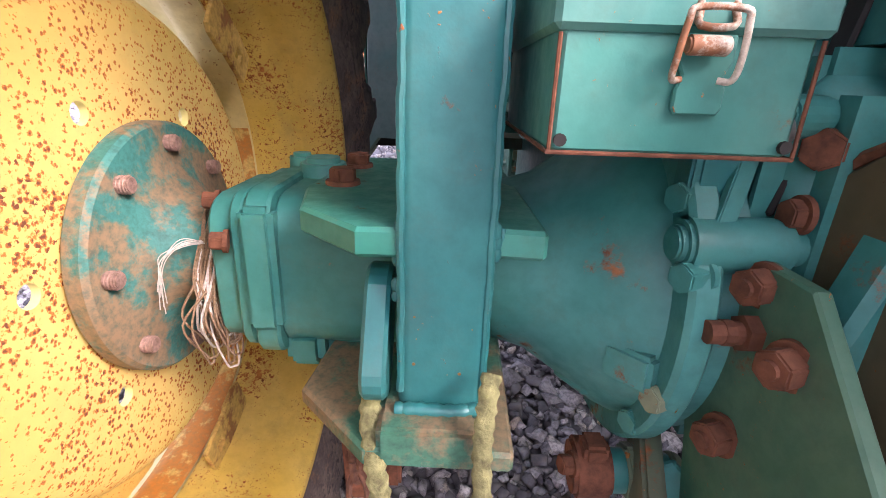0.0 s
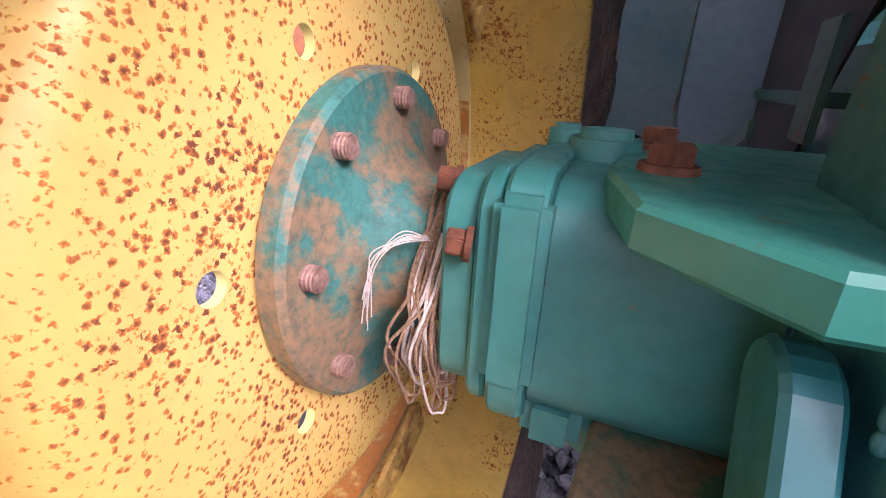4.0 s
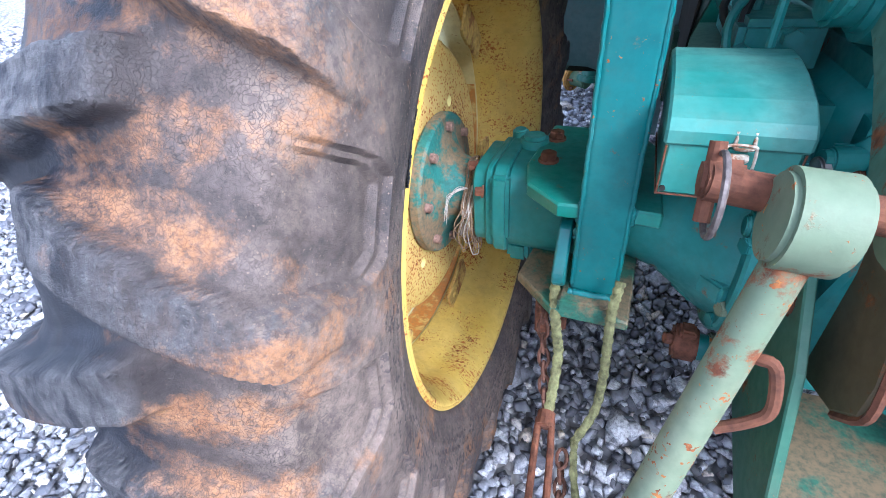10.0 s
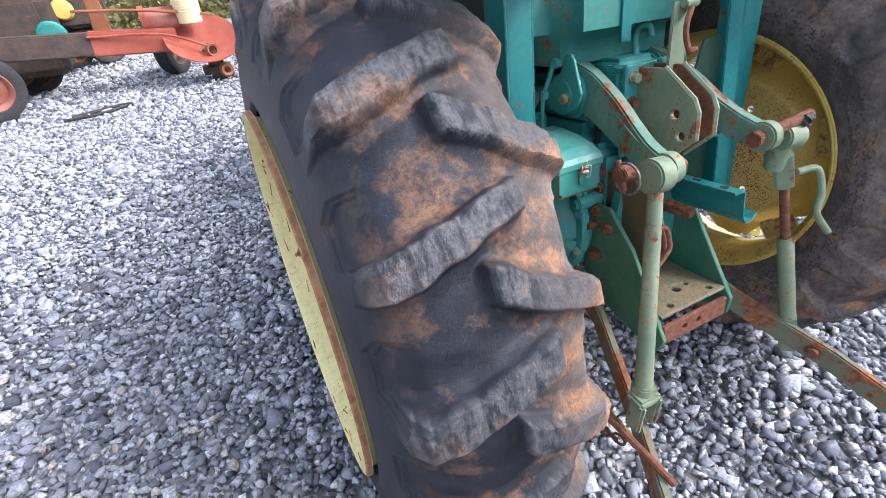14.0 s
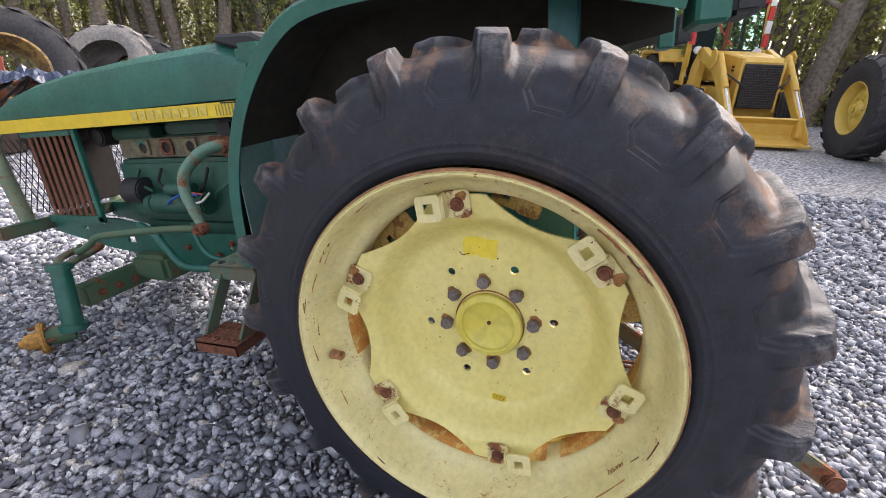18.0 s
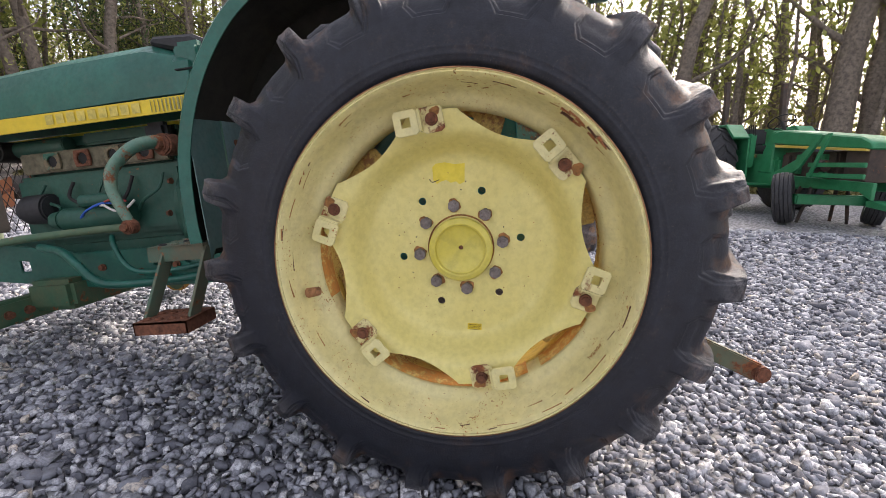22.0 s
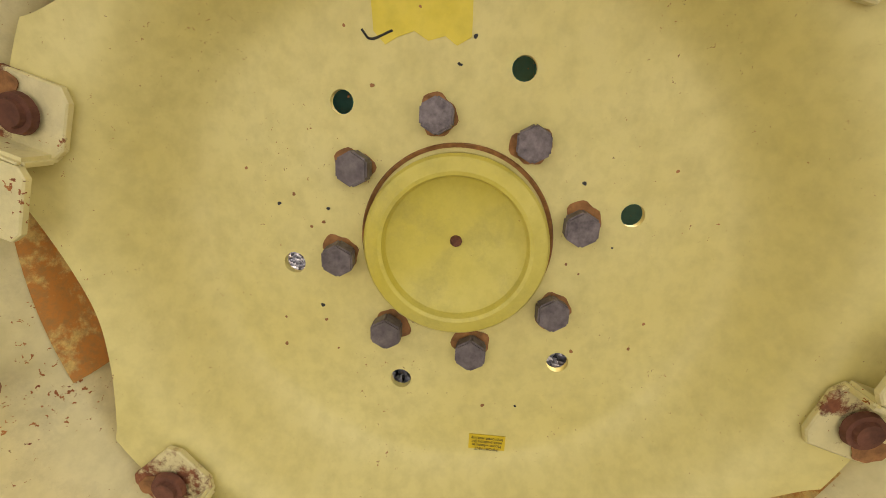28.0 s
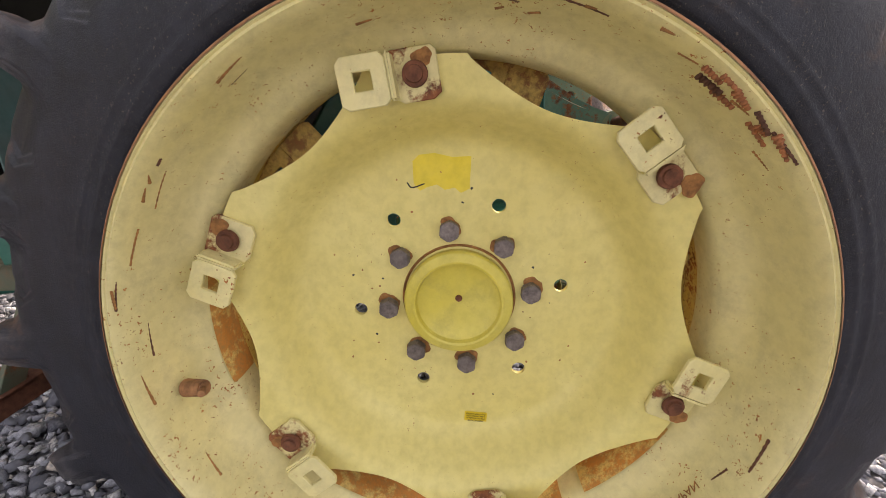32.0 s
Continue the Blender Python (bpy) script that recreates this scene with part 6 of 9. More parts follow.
hood = tp("hood", hood_mesh(), GREEN, "long dark green hood with a yellow stripe", N, 24)
for s in (-1, 1):
    x = MID + s * 0.2565
    lo, hi = sorted((x, x - s * 0.006))
    st = tp("hood_stripe", plate([(0.99, 1.108), (2.575, 1.100), (2.580, 1.160), (0.99, 1.163)], 0.008, (), basis((lo, 0, 0), (0, 1, 0), (0, 0, 1)), 0.001), STRIPE, "yellow stripe along the hood with lettering and bars", N, parent=hood)
    xs = x + s * 0.0025
    for k in range(9):
        y = 1.02 + 0.0165 * k
        tp("stripe_bar", plate([(y, 1.114), (y + 0.009 - 0.0008 * k, 1.114), (y + 0.009 - 0.0008 * k, 1.158), (y, 1.158)], 0.001, (), basis((xs if s > 0 else xs - 0.001, 0, 0), (0, 1, 0), (0, 0, 1)), 0), plain("stripe_ink", (0.30, 0.27, 0.10), 0.6), m=N, parent=hood)
    for k in range(9):
        y = 1.20 + 0.047 * k
        tp("lettering_bar", plate([(y, 1.118), (y + 0.034, 1.118), (y + 0.034, 1.154), (y, 1.154)], 0.001, (), basis((xs if s > 0 else xs - 0.001, 0, 0), (0, 1, 0), (0, 0, 1)), 0), plain("faint_lettering", (0.60, 0.47, 0.10), 0.5), m=N, parent=hood)
tp("dash_panel", plate([(0.93, 1.300), (1.165, 1.372), (1.185, 1.382), (1.16, 1.405), (1.00, 1.395), (0.95, 1.37)], 0.36, (), basis((MID - 0.18, 0, 0), (0, 1, 0), (0, 0, 1)), 0.012), RUBBER_PLAIN, "black instrument panel", N)
tp("dash_face", box((MID - 0.15, 1.005, 1.396), (MID + 0.15, 1.14, 1.402), 0.002), STEEL, m=N)
tp("steering_column", cyl((MID, 0.98, 1.35), (MID, 0.82, 1.56), 0.022, None, 16), RUBBER_PLAIN, m=N)
tp("steering_wheel", join(tube([(MID + 0.2 * math.cos(a), 0.81 + 0.2 * math.sin(a) * 0.8, 1.575 + 0.2 * math.sin(a) * 0.6) for a in np.radians(np.arange(0, 361, 12))], 0.014, 10, 1, False), *[tube([(MID, 0.815, 1.565), (MID + 0.2 * math.cos(a), 0.81 + 0.16 * math.sin(a), 1.575 + 0.12 * math.sin(a))], 0.009, 8, 1, False) for a in np.radians((90, 210, 330))]), RUBBER_PLAIN, "black steering wheel", N)

# ---- engine, radiator panel, frame ----
GREASED = plain("greasy_black_iron", (0.022, 0.018, 0.016), 0.6, 0.2, 0.5, 30, 0.4)
ENGINE = painted("oily_green_engine", (0.007, 0.065, 0.042), (0.022, 0.10, 0.07), rust=0.5, spots=0.3, rough=0.5)
tp("engine_block", box((0.57, 1.18, 0.66), (0.84, 1.98, 0.94), 0.02, 2), ENGINE, "oily green engine block with open exhaust ports", N, 40)
tp("cylinder_head", box((0.60, 1.20, 0.938), (0.82, 1.96, 1.04), 0.015, 2), ENGINE, "oily green cylinder head", N, 40)
tp("rocker_cover", box((0.64, 1.22, 1.038), (0.78, 1.94, 1.10), 0.02, 2), ENGINE, "dark green rocker cover", N, 40)
tp("oil_pan", box((0.60, 1.20, 0.52), (0.80, 1.95, 0.662), 0.03, 2), ENGINE, "oily green oil pan", N, 40)
tp("cylinder_head", box((0.565, 1.22, 0.95), (0.60, 1.92, 1.035), 0.006), plain("bare_cast_iron", (0.16, 0.14, 0.09), 0.7, 0.3, 0.5, 30), m=N)
for k in range(4):
    y = 1.32 + 0.145 * k
    tp("exhaust_port", plate([(y - 0.035, 0.96), (y + 0.035, 0.96), (y + 0.04, 0.99), (y + 0.035, 1.028), (y - 0.035, 1.028), (y - 0.04, 0.99)], 0.010, [(y, 0.993, 0.024, 10)], basis((0.553, 0, 0), (0, 1, 0), (0, 0, 1)), 0.002), BROWN_GREEN if k % 2 else RUSTY, m=N)
    tp("port_hole", cyl((0.5625, y, 0.993), (0.564, y, 0.993), 0.024, None, 14), DARK, m=N)
tp("bell_housing", join(cyl((0.70, 1.03, 0.735), (0.70, 1.20, 0.735), 0.22, 0.20, 40, 0.01), box((0.49, 1.06, 0.62), (0.60, 1.19, 0.86), 0.03, 3)), ENGINE, "green clutch housing", N, 40)
for a in range(0, 360, 36):
    tp("housing_bolt", hexbolt((0.70 - 0.215 * math.cos(radians(a)), 1.20, 0.735 + 0.215 * math.sin(radians(a))), (0, 1, 0), 0.018, 0.012), RUSTY, m=N)
tp("starter_motor", join(cyl((0.525, 1.40, 0.745), (0.525, 1.72, 0.745), 0.048, None, 28, 0.008), cyl((0.52, 1.72, 0.745), (0.52, 1.77, 0.745), 0.042, 0.035, 24, 0.004), cyl((0.50, 1.44, 0.815), (0.50, 1.60, 0.815), 0.027, None, 20, 0.004)), ENGINE, "dull teal starter motor", N, 40)
tp("alternator", join(cyl((0.54, 1.78, 0.80), (0.54, 1.90, 0.80), 0.062, None, 28, 0.008), cyl((0.54, 1.90, 0.80), (0.54, 1.92, 0.80), 0.045, None, 24)), RUBBER_PLAIN, "dark alternator", N, 40)
tp("blue_wire", tube([(0.49, 1.62, 0.74), (0.46, 1.55, 0.775), (0.47, 1.48, 0.80), (0.49, 1.42, 0.79)], 0.005, 8, 5), plain("blue_wire", (0.02, 0.10, 0.45), 0.5), m=N)
tp("white_wire", tube([(0.48, 1.50, 0.79), (0.455, 1.46, 0.79), (0.46, 1.42, 0.765), (0.47, 1.38, 0.77), (0.50, 1.36, 0.80)], 0.005, 8, 5), WHITE, m=N)
tp("red_wire", tube([(0.48, 1.49, 0.80), (0.46, 1.43, 0.81), (0.47, 1.37, 0.80)], 0.004, 8, 5), plain("red_wire", (0.4, 0.05, 0.04), 0.5), m=N)
for k in range(5):
    tp("engine_pipe", tube([(0.55, 1.25 + 0.14 * k, 0.90), (0.535, 1.27 + 0.14 * k, 0.84), (0.53, 1.34 + 0.1 * k, 0.80), (0.56, 1.40 + 0.1 * k, 0.76)], 0.007, 8, 5), DARK if k % 2 else ENGINE, m=N)
tp("air_intake", join(box((0.58, 1.25, 1.045), (0.62, 1.62, 1.095), 0.01), cyl((0.60, 1.70, 1.06), (0.60, 1.95, 1.06), 0.035, None, 20, 0.004)), DARK_GREEN, m=N, smooth=40)
tp("black_duct", box((0.545, 1.20, 1.02), (0.60, 1.30, 1.10), 0.015, 2), RUBBER_PLAIN, m=N)
# louvred side panel
lou = tp("louvre_frame", join(box((0.455, 2.03, 0.66), (0.475, 2.06, 1.10), 0.003), box((0.455, 2.03, 0.655), (0.475, 2.43, 0.690), 0.003), box((0.455, 2.06, 1.075), (0.475, 2.43, 1.10), 0.003)), GREEN, "green frame round rusty louvres", N)
for k in range(7):
    y = 2.085 + 0.047 * k
    tp("louvre", plate([(0, 0), (0.042, 0), (0.046, 0.39), (0.004, 0.39)], 0.004, (), basis((0.462, y, 0.688), (0.25, 1, 0), (0, 0, 1)), 0.001), RUSTY, "rust-brown louvre", N, parent=lou)
for k in range(6):
    y = 1.86 + 0.03 * k
    tp("radiator_fin", plate([(0, 0), (0.022, 0), (0.022, 0.30), (0, 0.30)], 0.003, (), basis((0.60 + 0.03 * k, y + 0.05, 0.72), (0.6, 1, 0), (0, 0.1, 1)), 0), RUSTY, m=N, parent=lou)
tp("radiator", box((0.52, 2.45, 0.70), (0.89, 2.51, 1.08), 0.008), GREASED, "grimy dark radiator", N)
tp("air_cleaner", join(cyl((0.52, 1.99, 1.055), (0.80, 1.99, 1.055), 0.045, None, 24, 0.008), box((0.50, 2.02, 1.04), (0.88, 2.10, 1.10), 0.01)), GREASED, "black air cleaner under the hood", N, 40)
rail = [(1.05, 0.43), (1.55, 0.43), (1.80, 0.46), (2.15, 0.50), (2.56, 0.58), (2.56, 0.66), (2.05, 0.66), (1.70, 0.60), (1.05, 0.60)]
for x in (0.53, 0.85):
    plate_x(x, rail, 0.014, GREEN, "frame_rail", [(1.985, 0.56, 0.035, 4), (2.30, 0.60, 0.012, 12), (1.20, 0.53, 0.012, 12), (1.35, 0.53, 0.012, 12)], N, 0.003, "green side frame rail")
for y, z in ((1.25, 0.52), (1.33, 0.56), (1.42, 0.50), (1.30, 0.48), (1.60, 0.53)):
    tp("rail_bolt", hexbolt((0.528, y, z), (-1, 0, 0), 0.022, 0.014), RUSTY, m=N)
tp("front_bar", box((0.29, 2.535, 0.60), (1.10, 2.60, 0.66), 0.008, 2), painted("rusty_bar_paint", (0.02, 0.10, 0.06), (0.10, 0.07, 0.04), rust=1.0, spots=0.4, rough=0.6), "rust-worn front bar", N)
guard = tp("brush_guard", tube([(0.46, 2.62, 0.62), (0.445, 2.625, 0.80), (0.435, 2.63, 1.00), (0.445, 2.61, 1.10), (0.48, 2.58, 1.16), (0.56, 2.57, 1.17), (MID, 2.57, 1.17), (0.83, 2.57, 1.17), (0.91, 2.58, 1.16), (0.945, 2.61, 1.10), (0.955, 2.63, 1.0), (0.945, 2.625, 0.80), (0.93, 2.62, 0.62)], 0.034, 14, 5), PALE_GREEN, "green tube brush guard with peeling paint", N, 60)
for k in range(10):
    for s in (-1, 1):
        y0 = 2.14 + 0.05 * k
        tp("mesh_wire", tube([(0.478, y0 - s * 0.12, 0.70), (0.478, y0 + s * 0.12, 1.07)], 0.0022, 5, 1, False), DARK, m=N, parent=guard)
        tp("mesh_wire", tube([(0.912, y0 - s * 0.12, 0.70), (0.912, y0 + s * 0.12, 1.07)], 0.0022, 5, 1, False), DARK, m=N, parent=guard)
tp("far_guard_post", tube([(0.92, 2.02, 0.66), (0.92, 2.05, 1.08)], 0.030, 12, 1, False), PALE_GREEN, m=N)

# ---- front axle without wheels ----
AX = painted("rusty_axle_green", (0.03, 0.11, 0.06), (0.10, 0.12, 0.06), rust=0.95, spots=0.4, rough=0.65)
tp("axle_beam", box((0.20, 1.90, 0.345), (1.19, 1.975, 0.445), 0.010, 2), AX, "rusty green front axle beam", N)
tp("axle_tube", box((0.45, 1.70, 0.37), (0.94, 1.92, 0.50), 0.02, 2), AX, m=N)
for x in (0.27, 0.35, 0.43):
    tp("beam_bolt", hexbolt((x, 1.90, 0.39), (0, -1, 0), 0.026, 0.018), RUSTY, m=N)


def knuckle(s):
    def sx(x):
        return x if s < 0 else 2 * MID - x
    k = tp("king_pin", join(cyl((sx(0.108), 1.885, 0.30), (sx(0.150), 1.908, 0.565), 0.040, 0.036, 26, 0.006), cyl((sx(0.104), 1.883, 0.285), (sx(0.109), 1.886, 0.318), 0.056, None, 26, 0.006), cyl((sx(0.146), 1.906, 0.545), (sx(0.151), 1.909, 0.575), 0.050, None, 24, 0.005)), GREEN if s < 0 else AX, "green steering knuckle", N, 40)
    tp("spindle", join(cyl((sx(0.11), 1.885, 0.285), (sx(0.0), 1.955, 0.285), 0.042, 0.036, 24, 0.005)), AX, m=N, smooth=40, parent=k)
    tp("front_hub", join(cyl((sx(0.03), 1.94, 0.285), (sx(0.012), 1.952, 0.285), 0.070, None, 28, 0.006), cyl((sx(0.012), 1.952, 0.285), (sx(-0.035), 1.978, 0.285), 0.040, 0.030, 24, 0.006), cyl((sx(-0.035), 1.978, 0.285), (sx(-0.05), 1.986, 0.285), 0.018, 0.014, 16)), plain("ochre_rusty_hub", (0.42, 0.22, 0.05), 0.75, 0.2, 0.6, 50, 0.6), "ochre rusty bare front hub", m=N, smooth=40, parent=k)
    for q in range(6):
        a = radians(60 * q)
        tp("hub_stud", cyl((sx(0.030), 1.94 + 0.055 * math.cos(a), 0.285 + 0.055 * math.sin(a)), (sx(-0.005), 1.958 + 0.055 * math.cos(a), 0.285 + 0.055 * math.sin(a)), 0.007, None, 10), RUSTY, m=N, parent=k)
    tp("steering_arm", tube([(sx(0.148), 1.91, 0.565), (sx(0.20), 1.99, 0.570), (sx(0.30), 2.04, 0.572), (sx(0.39), 2.04, 0.568), (sx(0.37), 1.98, 0.568), (sx(0.27), 1.93, 0.566), (sx(0.16), 1.88, 0.565)], 0.018, 10, 5, flat=0.8), LINK, m=N, smooth=50, parent=k)
    return k


knuckle(-1)
knuckle(1)
tp("drag_link", tube([(0.292, 1.228, 0.706), (0.275, 1.36, 0.706), (0.20, 1.56, 0.702), (0.180, 1.66, 0.690), (0.215, 1.78, 0.640), (0.25, 1.93, 0.59), (0.32, 2.03, 0.585)], 0.014, 12, 6), AX, "green drag link with rusty end", N, 60)
tp("drag_joint", join(cyl((0.272, 1.215, 0.706), (0.312, 1.215, 0.706), 0.026, None, 20, 0.004), hexbolt((0.272, 1.215, 0.706), (-1, 0, 0), 0.026, 0.014)), RUSTY, m=N, smooth=40)
tp("pitman_arm", tube([(0.46, 1.148, 0.992), (0.415, 1.16, 1.005), (0.355, 1.20, 0.985), (0.325, 1.265, 0.920), (0.312, 1.275, 0.85), (0.305, 1.25, 0.78), (0.298, 1.215, 0.712)], (0.034, 0.022), 14, 6, flat=0.75), TEAL_OLD, "curved green steering arm", N, 60)
tp("arm_hub", join(cyl((0.43, 1.140, 0.995), (0.50, 1.135, 0.995), 0.042, None, 26, 0.006), hexbolt((0.43, 1.140, 0.995), (-1, 0.1, 0), 0.034, 0.02)), RUSTY, m=N, smooth=40)
tp("oil_pipe", tube([(0.56, 1.10, 0.47), (0.50, 1.25, 0.462), (0.43, 1.45, 0.470), (0.40, 1.52, 0.50), (0.41, 1.60, 0.57), (0.45, 1.70, 0.62), (0.50, 1.85, 0.64)], 0.017, 12, 6), GREEN, "green steel pipe under the frame", N, 60)
tp("oil_pipe", tube([(0.56, 1.08, 0.52), (0.49, 1.22, 0.505), (0.46, 1.36, 0.51), (0.45, 1.42, 0.55), (0.46, 1.46, 0.62), (0.50, 1.50, 0.66)], 0.011, 10, 6), GREEN, m=N, smooth=60)

# ---- step ----
STEP = painted("worn_step_paint", (0.05, 0.13, 0.09), (0.13, 0.10, 0.06), rust=1.0, spots=0.5, rough=0.75)
step = tp("step", join(box((-0.062, 0.785, 0.445), (0.07, 0.955, 0.452), 0.001), box((-0.062, 0.785, 0.415), (-0.056, 0.955, 0.452), 0.001), box((-0.062, 0.949, 0.415), (0.07, 0.955, 0.452), 0.001), box((-0.062, 0.785, 0.415), (0.07, 0.791, 0.452), 0.001)), RUSTY, "two-tread step with perforated rusty treads", N)
tp("upper_tread", join(box((0.09, 0.80, 0.640), (0.33, 0.995, 0.648), 0.001), box((0.09, 0.80, 0.60), (0.096, 0.995, 0.648), 0.001), box((0.09, 0.989, 0.60), (0.33, 0.995, 0.648), 0.001)), STEP, m=N, parent=step)
for y in (0.797, 0.940):
    tp("step_leg", plate([(-0.05, 0.42), (0.0, 0.42), (0.16, 0.64), (0.10, 0.64)], 0.010, (), basis((0, y + 0.01, 0), (1, 0, 0), (0, 0, 1)), 0.001), STEP, m=N, parent=step)
for i in range(3):
    for j in range(4):
        tp("tread_bump", lathe([(0.004, 0.012), (0.0, 0.012), (-0.004, 0.009), (-0.004, 0.007), (0.002, 0.006)], 12), DARK if (i + j) % 3 == 0 else STEP, m=N @ Matrix.Translation((0.12 + 0.055 * i, 0.825 + 0.045 * j, 0.650)) @ Matrix.Rotation(radians(90), 4, "Y"), parent=step)
        if i < 2:
            tp("tread_bump", lathe([(0.004, 0.012), (0.0, 0.012), (-0.004, 0.009), (-0.004, 0.007), (0.002, 0.006)], 12), RUSTY, m=N @ Matrix.Translation((-0.035 + 0.06 * i, 0.81 + 0.04 * j, 0.454)) @ Matrix.Rotation(radians(90), 4, "Y"), parent=step)
tp("step_hanger", box((0.32, 0.82, 0.60), (0.56, 0.98, 0.63), 0.004), STEP, m=N, parent=step)

# ---- twine, straps and chains ----
def twine():
    rng = random.Random(5)
    rngw = random.Random(8)
    t = empty("twine", "frayed brown and white twine wound round the wheel hub", "twine")
    for k in range(9):
        x = 0.092 + 0.0035 * k
        r = 0.054 + 0.004 * rng.random()
        pts = [(x + 0.004 * math.sin(3 * a + k), r * math.cos(a), AXLE + r * math.sin(a)) for a in np.radians(np.arange(0, 361, 20))]
        part("strand", tube(pts, 0.0019, 6, 1, False), ROPE, t)
    for k in range(17):
        x0, x1 = 0.094 + 0.022 * rng.random(), 0.084 + 0.030 * rng.random()
        drop = 0.055 + 0.050 * rng.random()
        gap = rng.uniform(0.004, 0.013)
        pts = [(x0, -0.045, AXLE + 0.035), (x0 - 0.004, -0.066, AXLE), (x1 + 0.008 * rng.uniform(-1, 1), -0.070 - 0.014 * rng.random(), AXLE - drop * 0.5), (x1, -0.069, AXLE - drop), (x1 + gap * 0.5, -0.067, AXLE - drop - 0.005), (x1 + gap, -0.064, AXLE - drop + 0.004), (x1 + gap, -0.062, AXLE - 0.03)]
        part("loop", tube(pts, rng.uniform(0.0011, 0.0016), 6, 5), ROPE if k % 4 else PALE_ROPE, t)
    for k in range(7):
        spread = rngw.uniform(-0.006, 0.008)
        pts = [(0.098, -0.050, AXLE + 0.032), (0.088, -0.066, AXLE + 0.036 + 0.002 * (k % 3)), (0.076 - 0.002 * (k % 4), -0.076, AXLE + 0.026), (0.069 + spread * 0.4, -0.081, AXLE + 0.008), (0.066 + spread, -0.083, AXLE - 0.006 - 0.004 * k)]
        part("frayed_end", tube([(x + rngw.uniform(-0.0015, 0.0015), y, z + rngw.uniform(-0.002, 0.002)) for x, y, z in pts], 0.0005, 5, 5), PALE_ROPE, t, "frayed white end")
    return t


twine()
MOSS = plain("mossy_webbing", (0.17, 0.17, 0.075), 0.95, 0, 0.75, 90, 0.9, 0.004)


def strap(pts, name_label, w=0.008):
    s = tagged(part("strap", tube(pts, w, 8, 7, wobble=0.16, flat=0.55), MOSS, None, smooth=60), name_label, "strap")
    return s


strap([(0.281, -0.165, 0.565), (0.281, -0.192, 0.552), (0.288, -0.216, 0.525), (0.293, -0.222, 0.49), (0.299, -0.228, 0.45), (0.300, -0.262, 0.41), (0.300, -0.300, 0.385)], "mossy webbing strap hanging from the axle plate")
strap([(0.370, -0.195, 0.600), (0.366, -0.215, 0.580), (0.365, -0.225, 0.55), (0.368, -0.235, 0.50), (0.371, -0.242, 0.43), (0.368, -0.26, 0.36), (0.345, -0.30, 0.32)], "mossy webbing strap hanging beside the fender post", 0.007)
strap([(0.345, -0.30, 0.325), (0.355, -0.36, 0.315), (0.385, -0.46, 0.30), (0.40, -0.53, 0.27)], "dirty cord running to the lower link", 0.006)


CHAIN_RUST = plain("dark_chain_rust", (0.125, 0.055, 0.035), 0.85, 0.1, 0.6, 120, 0.6)


def chain(a, b, n, label, sag=0.03, size=0.020):
    c = empty("chain", label, "chain")
    a, b = Vector(a), Vector(b)
    d = (b - a)
    for k in range(n):
        t = (k + 0.5) / n
        p = a.lerp(b, t) - Vector((0, 0, sag * 4 * t * (1 - t)))
        ring = [Vector((size * 0.42 * math.cos(q), 0, size * 0.78 * math.sin(q))) for q in np.radians(np.arange(0, 361, 30))]
        m = frame_to(d, p) @ Matrix.Rotation(radians(90 * (k % 2) + 20), 4, "Z")
        part("link", tube([m @ q for q in ring], size * 0.16, 6, 1, False), CHAIN_RUST, c)
    return c


chain((0.256, -0.150, 0.505), (0.292, -0.285, 0.385), 8, "short rusty check chain below the axle plate", 0.01)
chain((0.33, -0.32, 0.32), (0.355, -0.53, 0.30), 11, "tangled rusty check chain beside the lower link")
chain((0.90, -0.20, 0.56), (0.965, -0.36, 0.31), 10, "check chain by the far lower link", 0.02)
chain((0.88, -0.18, 0.56), (0.93, -0.30, 0.36), 8, "check chain hanging by the far wheel", 0.01)
tb = empty("turnbuckle", "rusty turnbuckle lying between chain and lower link", "turnbuckle")
for s in (-1, 1):
    part("side_bar", tube([(0.297 + 0.010 * s, -0.305, 0.378), (0.303 + 0.012 * s, -0.36, 0.37), (0.312 + 0.012 * s, -0.45, 0.375), (0.316 + 0.009 * s, -0.49, 0.385)], 0.0055, 8, 4), RUSTY, tb)
part("end_nut", cyl((0.297, -0.292, 0.380), (0.298, -0.318, 0.376), 0.014, None, 12, 0.002), RUSTY, tb)
part("end_nut", cyl((0.315, -0.478, 0.383), (0.318, -0.505, 0.387), 0.014, None, 12, 0.002), RUSTY, tb)
part("eye_rod", tube([(0.317, -0.50, 0.387), (0.335, -0.58, 0.36), (0.36, -0.66, 0.32)], 0.008, 8, 4), RUSTY, tb)

# ---- machines standing about the yard ----
BH_YELLOW = painted("loader_yellow_paint", (0.62, 0.36, 0.045), (0.70, 0.47, 0.12), rust=0.2, spots=0.25, rough=0.45, spot_scale=40)
RED_OLD = painted("sun_bleached_red_paint", (0.27, 0.05, 0.03), (0.37, 0.10, 0.06), rust=0.6, spots=0.3, rough=0.7, spot_scale=40)
PINK_CAST = painted("faded_red_casting", (0.25, 0.075, 0.055), (0.33, 0.13, 0.10), rust=0.9, spots=0.2, rough=0.75, spot_scale=50)
ORANGE_RUST = painted("orange_rusted_steel", (0.26, 0.095, 0.035), (0.19, 0.075, 0.04), rust=0.7, spots=0.3, rough=0.85, spot_scale=40)
GREASE = painted("greasy_rusty_iron", (0.035, 0.027, 0.024), (0.09, 0.055, 0.04), rust=0.7, spots=0.3, rough=0.7, spot_scale=30)
